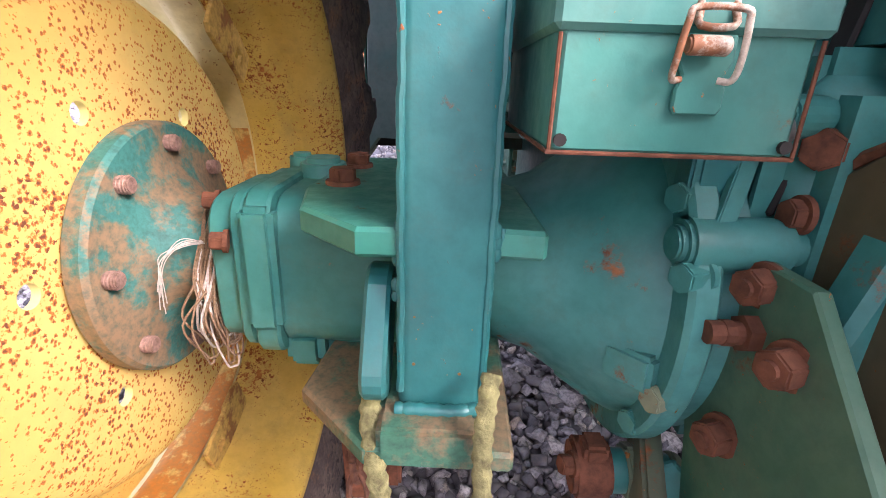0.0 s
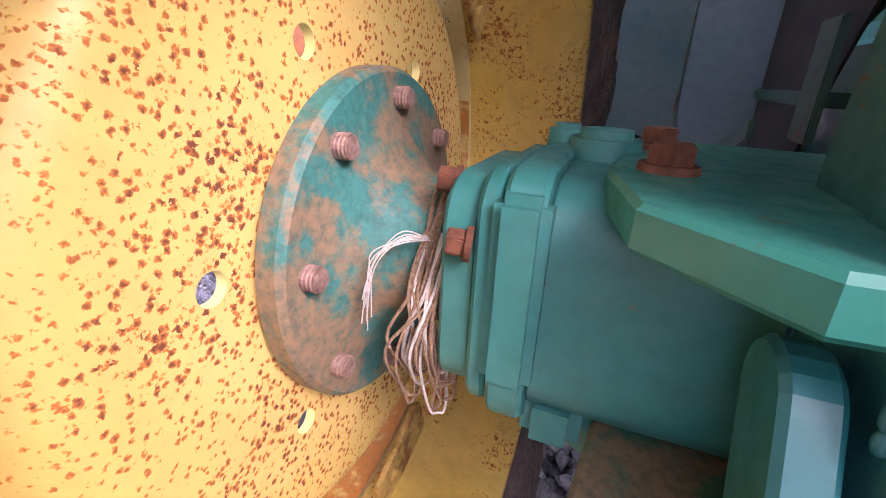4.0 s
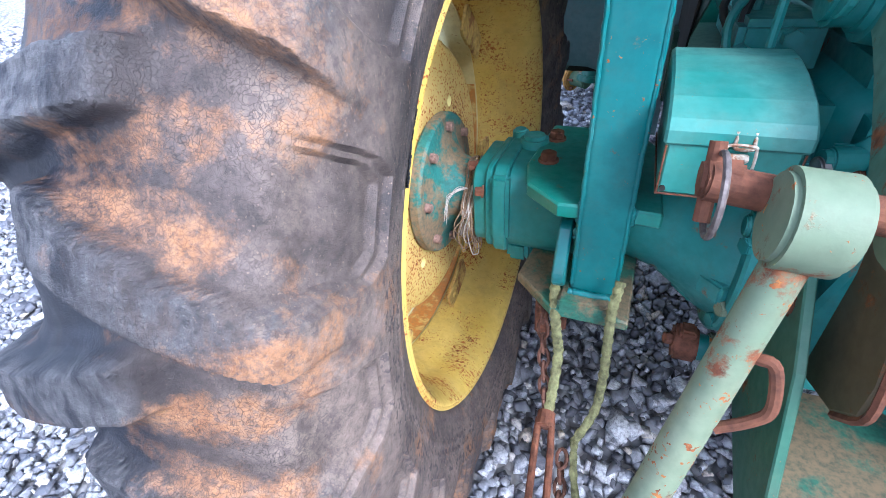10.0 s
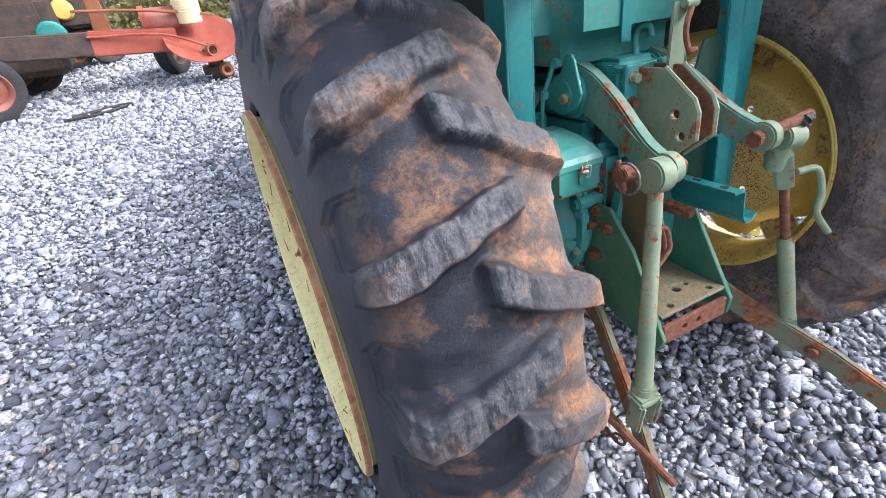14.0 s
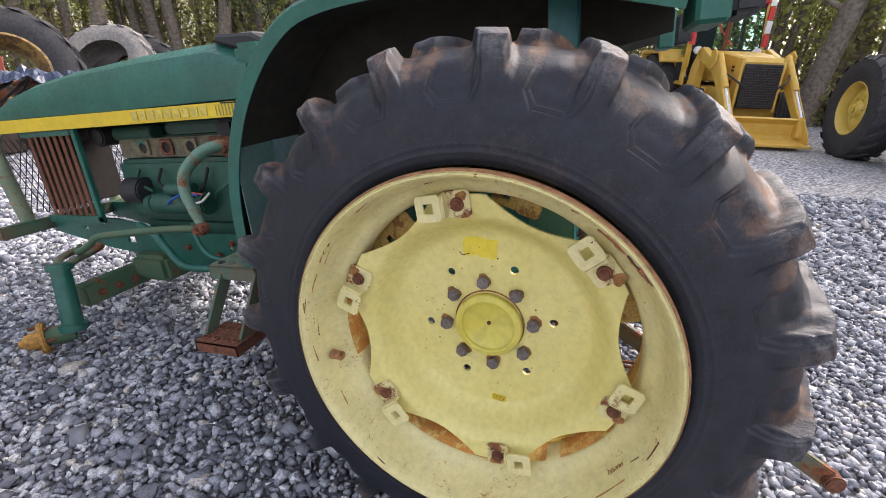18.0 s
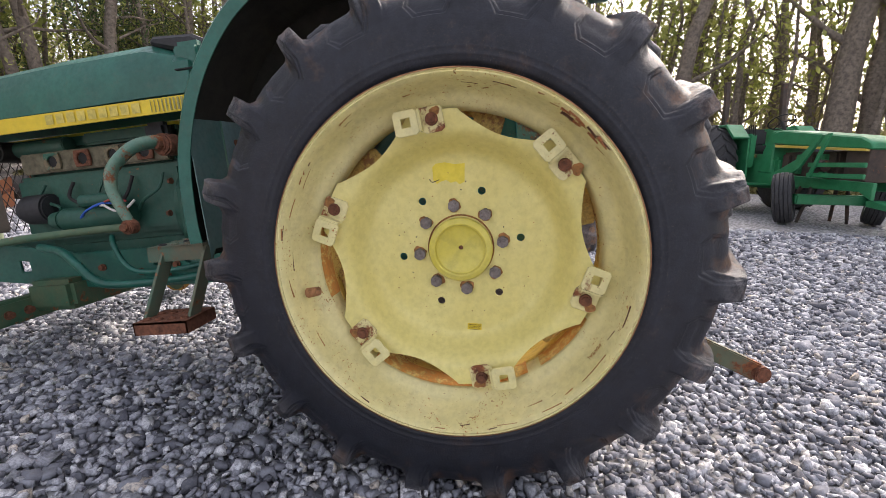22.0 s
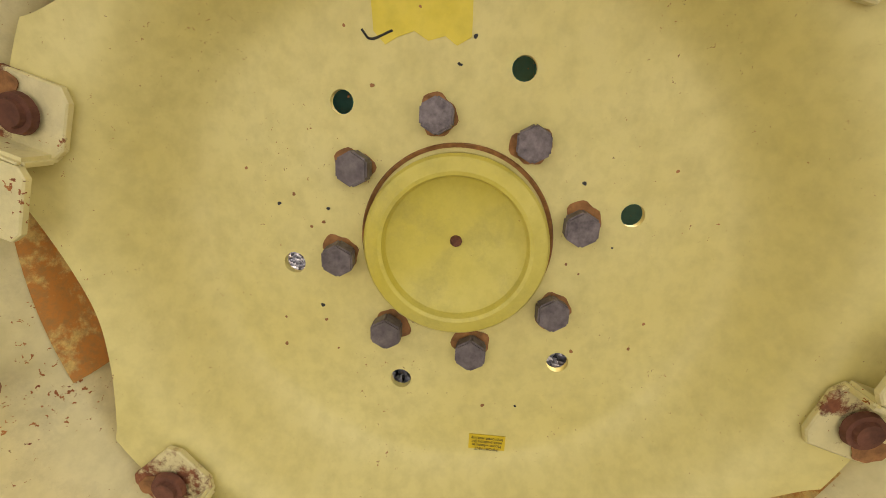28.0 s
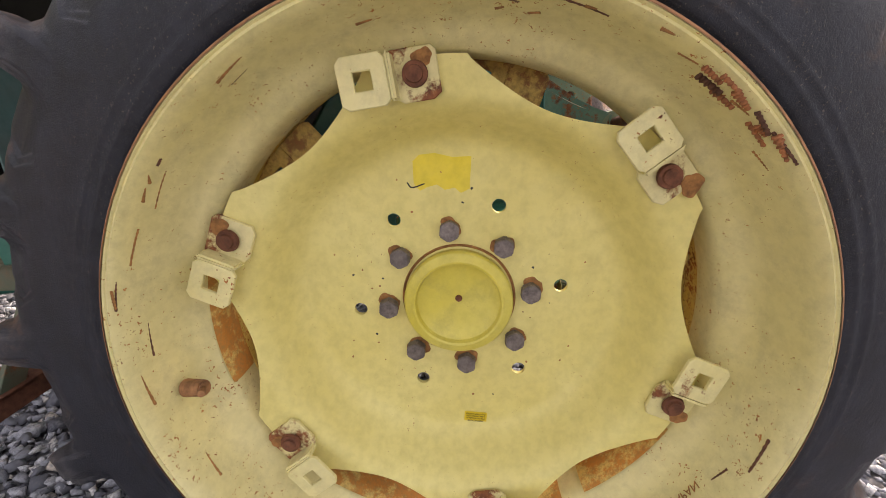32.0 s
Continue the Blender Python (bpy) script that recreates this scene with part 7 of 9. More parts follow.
BRIGHT_GREEN = painted("bright_green_paint", (0.012, 0.19, 0.075), (0.03, 0.27, 0.12), rust=0.1, spots=0.1, rough=0.4, spot_scale=40)
GREY_TYRE = plain("bleached_grey_rubber", (0.26, 0.24, 0.22), 0.9, 0, 0.4, 30, 0.5, 0.004)
YARD_TYRE = plain("yard_tyre_rubber", (0.035, 0.035, 0.038), 0.8, 0, 0.5, 30, 0.5, 0.004)
RIM_YELLOW = painted("tractor_rim_yellow", (0.62, 0.44, 0.06), (0.68, 0.52, 0.16), rust=0.3, spots=0.3)
OCHRE_RIM = two_tone("weathered_ochre_rim", (0.34, 0.22, 0.06), (0.12, 0.07, 0.035), 9.0, 0.5)
SIGNAL_RED = plain("signal_red", (0.60, 0.04, 0.03), 0.5, 0, 0.2)
SIGNAL_WHITE = plain("signal_white", (0.8, 0.8, 0.78), 0.5, 0, 0.1)
CREAM_PAIL = plain("cream_plastic", (0.74, 0.62, 0.36), 0.5, 0, 0.12, 20)
BLUE_TARP = plain("dark_blue_plastic", (0.03, 0.045, 0.09), 0.35, 0, 0.5, 20, 0.6, 0.01)
CHROME = plain("chromed_rod", (0.75, 0.74, 0.73), 0.15, 1.0, 0.1)
NET = plain("black_mesh", (0.02, 0.02, 0.022), 0.5, 0.3)


def cab_glass():
    m, n, l, b = mat_base("cab_glass", 0.05)
    b.inputs["Base Color"].default_value = (0.60, 0.78, 0.76, 1)
    b.inputs["Transmission Weight"].default_value = 1.0
    b.inputs["IOR"].default_value = 1.1
    return m


GLASS = cab_glass()


def ground_at(x, y):
    return float(rise(x))


def stand(name, label, category, at, heading, group="", z=None, tilt=0.0, lean=0.0):
    """An Empty on the ground whose x axis points along the machine's heading, in degrees from +x."""
    e = empty(name, label, category, group)
    e.matrix_basis = Matrix.Translation((at[0], at[1], ground_at(*at) if z is None else z)) @ Matrix.Rotation(radians(heading), 4, "Z") @ Matrix.Rotation(radians(tilt), 4, "Y") @ Matrix.Rotation(radians(lean), 4, "X")
    return e


def tyre_ring(r, width, rim, lugs, lug_h=0.03):
    """A tyre about the x axis: round shoulders, and bar lugs set on it in a chevron, or fine ribs when there are none."""
    h = width / 2
    side = [(h * 0.80, rim), (h * 0.97, rim + (r - rim) * 0.3), (h, rim + (r - rim) * 0.6), (h * 0.88, r - 0.05 * r), (h * 0.5, r - 0.008), (0, r)]
    if not lugs:
        side = side[:-2] + [(h * 0.66, r - 0.012), (h * 0.62, r - 0.02), (h * 0.58, r - 0.006), (h * 0.24, r), (h * 0.20, r - 0.014), (h * 0.14, r), (0, r)]
    prof = side + [(-x, q) for x, q in reversed(side[:-1])]
    bm = lathe(prof, 48)
    for k in range(lugs):
        for s in (-1, 1):
            a = 360.0 * (k + (0.5 if s > 0 else 0)) / lugs
            da = 360.0 / lugs
            vs = []
            for u, rr in ((0.02, r + lug_h), (0.62, r + lug_h * 0.9), (0.98, r - 0.03 * r)):
                for w in (-1, 1):
                    b = radians(a + u * da * 0.9 + w * da * 0.17)
                    vs.append(bm.verts.new((s * u * h, rr * math.cos(b), rr * math.sin(b))))
                    b = radians(a + u * da * 0.9 + w * da * 0.24)
                    vs.append(bm.verts.new((s * u * h, (r - 0.02) * math.cos(b), (r - 0.02) * math.sin(b))))
            for j in (0, 4):
                A, B = vs[j:j + 4], vs[j + 4:j + 8]
                bm.faces.new((A[0], A[2], B[2], B[0]))
                bm.faces.new((A[1], A[0], B[0], B[1]))
                bm.faces.new((A[2], A[3], B[3], B[2]))
            bm.faces.new((vs[0], vs[1], vs[3], vs[2]))
            bm.faces.new((vs[8], vs[10], vs[11], vs[9]))
    return bm


def yard_wheel(parent, centre, r, width, rim_r, tyre_m, rim_m, lugs=0, turn=0.0, lean=0.0, dish=1, spokes=0, name="wheel"):
    """A wheel under a machine, its axle along the machine's y axis: tyre, rim and hub."""
    w = new(name)
    w.parent = parent
    w.matrix_basis = Matrix.Translation(centre) @ Matrix.Rotation(radians(90 + turn), 4, "Z") @ Matrix.Rotation(radians(lean), 4, "Y")
    if tyre_m is not None:
        part("tyre", tyre_ring(r, width, rim_r, lugs), tyre_m, w, smooth=35)
    h = width * 0.42
    part("rim", lathe([(h, rim_r + 0.012), (h + 0.006, rim_r), (h * 0.8, rim_r - 0.02), (h * 0.3, rim_r - 0.035), (-h * 0.3, rim_r - 0.035), (-h * 0.8, rim_r - 0.02), (-h - 0.006, rim_r), (-h, rim_r + 0.012)], 40), rim_m, w, smooth=40)
    if spokes:
        for k in range(spokes):
            a = 2 * math.pi * k / spokes
            part("spoke", cyl((0, 0.05 * math.cos(a), 0.05 * math.sin(a)), (0, (rim_r - 0.03) * math.cos(a), (rim_r - 0.03) * math.sin(a)), 0.018, 0.014, 8), rim_m, w)
    else:
        d = dish * h
        part("wheel_disc", lathe([(d * 0.2, rim_r - 0.03), (d * 0.55, rim_r * 0.6), (d * 0.5, rim_r * 0.34), (d * 0.8, rim_r * 0.26), (d * 0.9, 0.0)], 32), rim_m, w, smooth=30)
    part("hub", join(cyl((-h, 0, 0), (h * 0.95, 0, 0), rim_r * 0.18, rim_r * 0.15, 14), *[hexbolt((dish * h * 0.52, rim_r * 0.42 * math.cos(k * 1.047), rim_r * 0.42 * math.sin(k * 1.047)), (dish, 0, 0), 0.03, 0.02) for k in range(6)]), GREASE if rim_m is not RIM_YELLOW else RIM_YELLOW, w)
    return w


def slab(poly, y0, y1, bev=0.01):
    """A plate or block: an outline in the x-z plane, from y0 to y1."""
    return plate(poly, abs(y1 - y0), (), basis((0, max(y0, y1), 0), (1, 0, 0), (0, 0, 1)), bev)


def backhoe_loader():
    t = stand("backhoe_loader", "yellow backhoe loader with glazed cab, loader bucket lowered to the gravel", "backhoe", (9.27, -2.36), 195)
    for s in (-1, 1):
        yard_wheel(t, (0, 0.80 * s, 0.43), 0.42, 0.28, 0.22, YARD_TYRE, BH_YELLOW, 0, turn=-22, dish=s, name="front_wheel")
        yard_wheel(t, (-2.1, 0.84 * s, 0.74), 0.74, 0.44, 0.36, YARD_TYRE, BH_YELLOW, 20, dish=s, name="rear_wheel")
    part("chassis", slab([(-2.9, 0.55), (0.35, 0.55), (0.35, 0.85), (-2.9, 0.95)], -0.38, 0.38), BH_YELLOW, t)
    part("front_axle", box((-0.12, -0.72, 0.34), (0.12, 0.72, 0.52), 0.03), BH_YELLOW, t)
    part("hood", slab([(-0.95, 0.95), (-0.95, 1.52), (-0.4, 1.50), (0.46, 1.38), (0.52, 1.30), (0.46, 0.98)], -0.36, 0.36, 0.03), BH_YELLOW, t, smooth=40)
    for x in (-0.5, 0.0):
        part("hood_catch", box((x - 0.07, -0.10, 1.462 - 0.08 * (x + 0.5)), (x + 0.07, -0.05, 1.477 - 0.08 * (x + 0.5)), 0.003), DARK, t)
    g = part("grille", slab([(0.50, 0.55), (0.56, 0.55), (0.555, 1.27), (0.52, 1.27)], -0.31, 0.31, 0.01), NET, t, "black honeycomb grille")
    hexes = []
    for i in range(13):
        for j in range(17):
            yy, zz = -0.28 + 0.0465 * i + (0.023 if j % 2 else 0), 0.59 + 0.040 * j
            if yy > 0.29:
                continue
            hexes.append(lathe([(0.566, 0.024), (0.572, 0.021), (0.566, 0.018)], 6))
            hexes[-1].transform(Matrix.Translation((0, yy, zz)))
    part("mesh", join(*hexes), BOLT, g)
    for s in (-1, 1):
        part("grille_cheek", slab([(0.30, 0.50), (0.52, 0.50), (0.52, 1.36), (0.30, 1.38)], 0.315 * s, 0.37 * s, 0.008), BH_YELLOW, t)
        # loader frame, arms and rams
        part("loader_tower", slab([(-0.98, 0.55), (-0.62, 0.55), (-0.50, 1.48), (-0.62, 1.55), (-0.86, 1.2)], 0.50 * s, 0.64 * s, 0.01), BH_YELLOW, t)
        part("loader_arm", slab([(-0.70, 1.50), (-0.52, 1.56), (0.30, 1.22), (1.02, 0.42), (1.10, 0.14), (0.95, 0.12), (0.82, 0.40), (0.14, 1.08), (-0.68, 1.38)], 0.52 * s, 0.64 * s, 0.012), BH_YELLOW, t)
        part("lift_ram", join(cyl((-0.72, 0.70 * s, 0.72), (0.05, 0.70 * s, 0.82), 0.05, 0.05, 14)), BH_YELLOW, t)
        part("bucket_ram", cyl((0.12, 0.58 * s, 1.42), (0.62, 0.58 * s, 0.86), 0.055, 0.055, 16, 0.006), BH_YELLOW, t)
        part("ram_rod", cyl((0.62, 0.58 * s, 0.86), (0.98, 0.58 * s, 0.45), 0.028, 0.028, 12), CHROME, t, "bright chromed ram rod")
        part("bell_crank", slab([(-0.02, 1.46), (0.10, 1.52), (0.22, 1.42), (0.18, 1.20), (0.06, 1.16)], 0.65 * s, 0.68 * s, 0.006), BH_YELLOW, t)
        part("hydraulic_hose", tube([(0.15, 0.60 * s, 1.20), (0.40, 0.52 * s, 1.10), (0.58, 0.40 * s, 0.98), (0.64, 0.20 * s, 0.86)], 0.016), RUBBER_PLAIN, t)
        # cab
        for x, nm in ((-1.0, "front_post"), (-2.55, "rear_post")):
            part(nm, cyl((x, 0.70 * s, 1.2), (x - (0.12 if x > -2 else -0.1), 0.64 * s, 2.70), 0.05, 0.05, 4), BH_YELLOW, t)
        for k in range(4):
            part("marker_stripe", box((-0.975 - 0.01 * k, 0.63 * s, 1.62 + 0.24 * k), (-0.935 - 0.013 * k, 0.73 * s, 1.84 + 0.24 * k), 0.004), SIGNAL_RED if k % 2 == 0 else SIGNAL_WHITE, t)
        part("cab_side", slab([(-2.6, 0.95), (-1.0, 0.85), (-0.98, 1.38), (-2.6, 1.42)], 0.66 * s, 0.71 * s, 0.01), BH_YELLOW, t)
        part("side_window", slab([(-2.45, 1.46), (-1.1, 1.44), (-1.16, 2.6), (-2.40, 2.6)], 0.672 * s, 0.68 * s, 0), GLASS, t)
        part("lower_window", box((-1.45, 0.712 * s, 0.94), (-1.15, 0.722 * s, 1.30), 0.008), DARK, t)
        part("rear_mudguard", slab([(-2.75, 1.25), (-2.75, 1.55), (-1.45, 1.55), (-1.38, 1.30), (-1.45, 1.28), (-1.60, 1.47), (-2.65, 1.47)], 0.62 * s, 1.08 * s, 0.015), BH_YELLOW, t)
        part("step", box((-1.4, 0.70 * s, 0.50), (-0.95, 0.90 * s, 0.56), 0.01), BH_YELLOW, t)
    part("cab_floor", box((-2.6, -0.68, 0.95), (-0.95, 0.68, 1.02), 0.01), DARK, t)
    part("windscreen", slab([(-1.02, 1.55), (-1.01, 1.55), (-1.11, 2.62), (-1.12, 2.62)], -0.63, 0.63, 0), GLASS, t)
    part("windscreen_seal", tube([(-1.0, -0.63, 1.55), (-1.0, 0.63, 1.55), (-1.10, 0.60, 2.62), (-1.10, -0.60, 2.62), (-1.0, -0.63, 1.55)], 0.02, 8, curve=False), RUBBER_PLAIN, t)
    part("rear_window", slab([(-2.55, 1.45), (-2.54, 1.45), (-2.46, 2.62), (-2.47, 2.62)], -0.63, 0.63, 0), GLASS, t)
    part("roof", box((-2.75, -0.74, 2.68), (-0.95, 0.74, 2.82), 0.04), BH_YELLOW, t)
    part("seat", join(box((-2.15, -0.25, 1.02), (-1.70, 0.25, 1.50), 0.05), box((-2.25, -0.24, 1.5), (-2.10, 0.24, 2.1), 0.05)), RUBBER_PLAIN, t)
    part("wiper", tube([(-0.99, 0.1, 1.62), (-1.03, -0.2, 2.0), (-1.06, -0.1, 2.35)], 0.012, 6), SIGNAL_RED, t)
    part("exhaust_stack", cyl((-0.45, -0.28, 1.45), (-0.45, -0.28, 2.15), 0.04, 0.04, 14), RUSTY, t)
    for s in (-1, 1):
        part("headlamp", cyl((-0.96, 0.56 * s, 1.52), (-0.86, 0.56 * s, 1.52), 0.07, 0.07, 18, 0.01), SIGNAL_WHITE, t)
    part("bucket", join(slab([(0.95, 0.03), (1.30, 0.02), (1.32, 0.05), (1.02, 0.09), (0.94, 0.16), (0.93, 0.34), (1.02, 0.42), (0.98, 0.45), (0.86, 0.38), (0.86, 0.12)], -0.60, 0.60, 0.008)), BH_YELLOW, t, "worn yellow bucket")
    for s in (-1, 1):
        part("bucket_side", slab([(0.88, 0.06), (1.30, 0.03), (1.20, 0.24), (1.0, 0.44), (0.87, 0.37)], 0.595 * s, 0.615 * s, 0.004), BH_YELLOW, t)
    part("cutting_edge", box((1.24, -0.64, 0.005), (1.36, 0.64, 0.045), 0.008), BH_YELLOW, t)
    for k in range(2):
        part("grille_badge", box((0.20 - 0.0, 0.361, 1.20 - 0.06 * k), (0.40, 0.366, 1.235 - 0.06 * k), 0.002), SEAM, t)
        part("grille_badge", box((0.20 - 0.0, -0.366, 1.20 - 0.06 * k), (0.40, -0.361, 1.235 - 0.06 * k), 0.002), SEAM, t)
    part("backhoe_boom", slab([(-2.9, 0.7), (-3.3, 0.8), (-3.6, 2.4), (-3.4, 2.5), (-3.1, 1.2)], -0.14, 0.14, 0.02), BH_YELLOW, t)


def green_tractor():
    t = stand("green_tractor", "bright green roofless tractor with its engine side open, propped on stands", "tractor", (6.0, -4.75), 185)
    for s in (-1, 1):
        yard_wheel(t, (0, 0.66 * s, 0.36), 0.36, 0.24, 0.20, YARD_TYRE if s > 0 else YARD_TYRE, SIGNAL_WHITE if s > 0 else YARD_TYRE, 0, turn=-38, lean=8 * s, dish=s, name="front_wheel")
        yard_wheel(t, (-2.05, 0.80 * s, 0.76), 0.74, 0.44, 0.38, YARD_TYRE, RIM_YELLOW, 20, dish=s, name="rear_wheel")
        part("mudguard", join(slab([(-2.45, 0.62), (-2.52, 1.30), (-2.30, 1.48), (-1.62, 1.46), (-1.36, 1.22), (-1.32, 0.62)], 0.42 * s, 0.45 * s, 0.008), slab([(-2.52, 1.46), (-1.62, 1.46), (-1.36, 1.24), (-1.32, 1.27), (-1.60, 1.50), (-2.52, 1.50)], 0.45 * s, 0.72 * s, 0.006)), BRIGHT_GREEN, t)
        part("roll_bar_post", slab([(-2.02, 0.95), (-1.94, 0.95), (-2.10, 2.28), (-2.18, 2.28)], 0.46 * s, 0.54 * s, 0.008), GREASE, t)
        part("side_rail", slab([(-1.25, 0.50), (0.75, 0.50), (0.95, 0.40), (0.95, 0.62), (-1.25, 0.70)], 0.22 * s, 0.27 * s, 0.008), BRIGHT_GREEN, t)
        part("loader_bracket", slab([(-0.62, 0.55), (-0.52, 0.52), (-0.05, 0.78), (0.30, 1.22), (0.26, 1.24), (-0.14, 0.90), (-0.62, 0.68)], 0.44 * s, 0.48 * s, 0.006), BRIGHT_GREEN, t)
        for z in (0.80, 0.66):
            part("guard_bar", box((0.05, 0.40 * s, z), (0.98, 0.44 * s, z + 0.06), 0.008), BRIGHT_GREEN, t)
        part("guard_post", slab([(0.10, 0.66), (0.16, 0.66), (0.42, 1.24), (0.36, 1.24)], 0.44 * s, 0.47 * s, 0.004), BRIGHT_GREEN, t)
        part("stand_leg", cyl((-0.25, 0.25 * s, 0.52), (-0.42, 0.36 * s, 0.0), 0.028, 0.022, 8), GREASE, t)
        part("stand_leg", cyl((-0.05, 0.25 * s, 0.52), (-0.10, 0.36 * s, 0.0), 0.028, 0.022, 8), GREASE, t)
        part("footplate", box((-1.35, 0.28 * s, 0.50), (-0.90, 0.66 * s, 0.53), 0.006), BRIGHT_GREEN, t)
    part("hood", slab([(-0.98, 1.16), (-0.98, 1.33), (-0.80, 1.36), (0.70, 1.18), (0.86, 1.10), (0.86, 1.02), (-0.60, 1.12)], -0.30, 0.30, 0.02), BRIGHT_GREEN, t, smooth=40)
    part("hood_stripe", slab([(-0.90, 1.10), (-0.90, 1.14), (0.80, 1.03), (0.80, 1.00)], -0.305, 0.305, 0.002), RIM_YELLOW, t)
    part("radiator", slab([(0.45, 0.62), (0.80, 0.62), (0.82, 1.06), (0.45, 1.08)], -0.26, 0.26, 0.012), GREASE, t)
    part("engine_block", box((-0.85, -0.20, 0.58), (0.25, 0.20, 1.02), 0.03), GREASE, t)
    for k in range(4):
        part("engine_rib", box((-0.72 + 0.24 * k, -0.24, 0.70), (-0.62 + 0.24 * k, 0.24, 0.98), 0.01), BRIGHT_GREEN if k % 2 else GREASE, t)
    part("oil_filter", cyl((-0.45, 0.22, 0.66), (-0.45, 0.30, 0.66), 0.09, 0.09, 16), DARK, t)
    part("alternator", cyl((0.05, -0.30, 0.82), (0.20, -0.30, 0.82), 0.08, 0.08, 14), GREASE, t)
    part("front_axle", box((-0.08, -0.55, 0.28), (0.10, 0.55, 0.42), 0.02), BRIGHT_GREEN, t)
    part("gearbox", box((-2.3, -0.26, 0.45), (-0.85, 0.26, 0.95), 0.05), BRIGHT_GREEN, t)
    part("rear_axle", cyl((-2.05, -0.7, 0.76), (-2.05, 0.7, 0.76), 0.13, 0.13, 16), BRIGHT_GREEN, t)
    part("dash", slab([(-1.30, 0.70), (-0.96, 0.70), (-0.96, 1.36), (-1.06, 1.36), (-1.22, 1.05)], -0.28, 0.28, 0.02), BRIGHT_GREEN, t)
    part("steering_column", cyl((-1.10, 0, 1.25), (-1.28, 0, 1.52), 0.03, 0.03, 10), DARK, t)
    ring = lathe([(-0.012, 0.19), (0, 0.202), (0.012, 0.19), (0, 0.178)], 28, closed=True)
    part("steering_wheel", join(ring, *[cyl((0, 0, 0), (0, 0.19 * math.cos(a), 0.19 * math.sin(a)), 0.01, 0.01, 6) for a in (0.4, 2.5, 4.6)]), DARK, t, m=Matrix.Translation((-1.29, 0, 1.53)) @ Matrix.Rotation(radians(55), 4, "Y"))
    part("seat", join(box((-1.95, -0.24, 1.02), (-1.52, 0.24, 1.16), 0.04), box((-2.05, -0.22, 1.16), (-1.95, 0.22, 1.46), 0.04)), RUBBER_PLAIN, t)
    part("lever_console", box((-1.62, -0.42, 0.78), (-1.38, -0.30, 1.34), 0.02), BRIGHT_GREEN, t)
    part("weight_bracket", slab([(0.80, 0.40), (1.30, 0.34), (1.34, 0.20), (1.22, 0.20), (1.18, 0.28), (0.80, 0.32)], -0.20, 0.20, 0.01), BRIGHT_GREEN, t)
    for k in range(4):
        part("lever", tube([(-1.5 + 0.05 * k, -0.36, 1.30), (-1.52 + 0.06 * k, -0.38, 1.48)], 0.010, 6, curve=False), DARK, t)


def casting(parent, centre, r, axis, m, name="gear_case", bolts=12):
    """A round cast housing with a bolted cover and a flange."""
    bm = lathe([(0.34 * r, 0.0), (0.36 * r, 0.28 * r), (0.46 * r, 0.30 * r), (0.46 * r, 0.44 * r), (0.34 * r, 0.48 * r), (0.22 * r, 0.80 * r), (0.05 * r, r), (-0.10 * r, r), (-0.5 * r, 0.86 * r), (-0.9 * r, 0.6 * r), (-0.9 * r, 0.0)], 40)
    ob = part(name, bm, m, parent, m=Matrix.Translation(centre) @ axis, smooth=35)
    for k in range(bolts):
        a = 2 * math.pi * k / bolts
        part("bolt", hexbolt((0.46 * r, 0.37 * r * math.cos(a), 0.37 * r * math.sin(a)), (1, 0, 0), 0.10 * r, 0.06 * r), m, ob, m=Matrix.Translation(centre) @ axis)
    return ob


def axis_to(d):
    """Turns the x axis to d."""
    return Vector(d).to_track_quat("X", "Z").to_matrix().to_4x4()


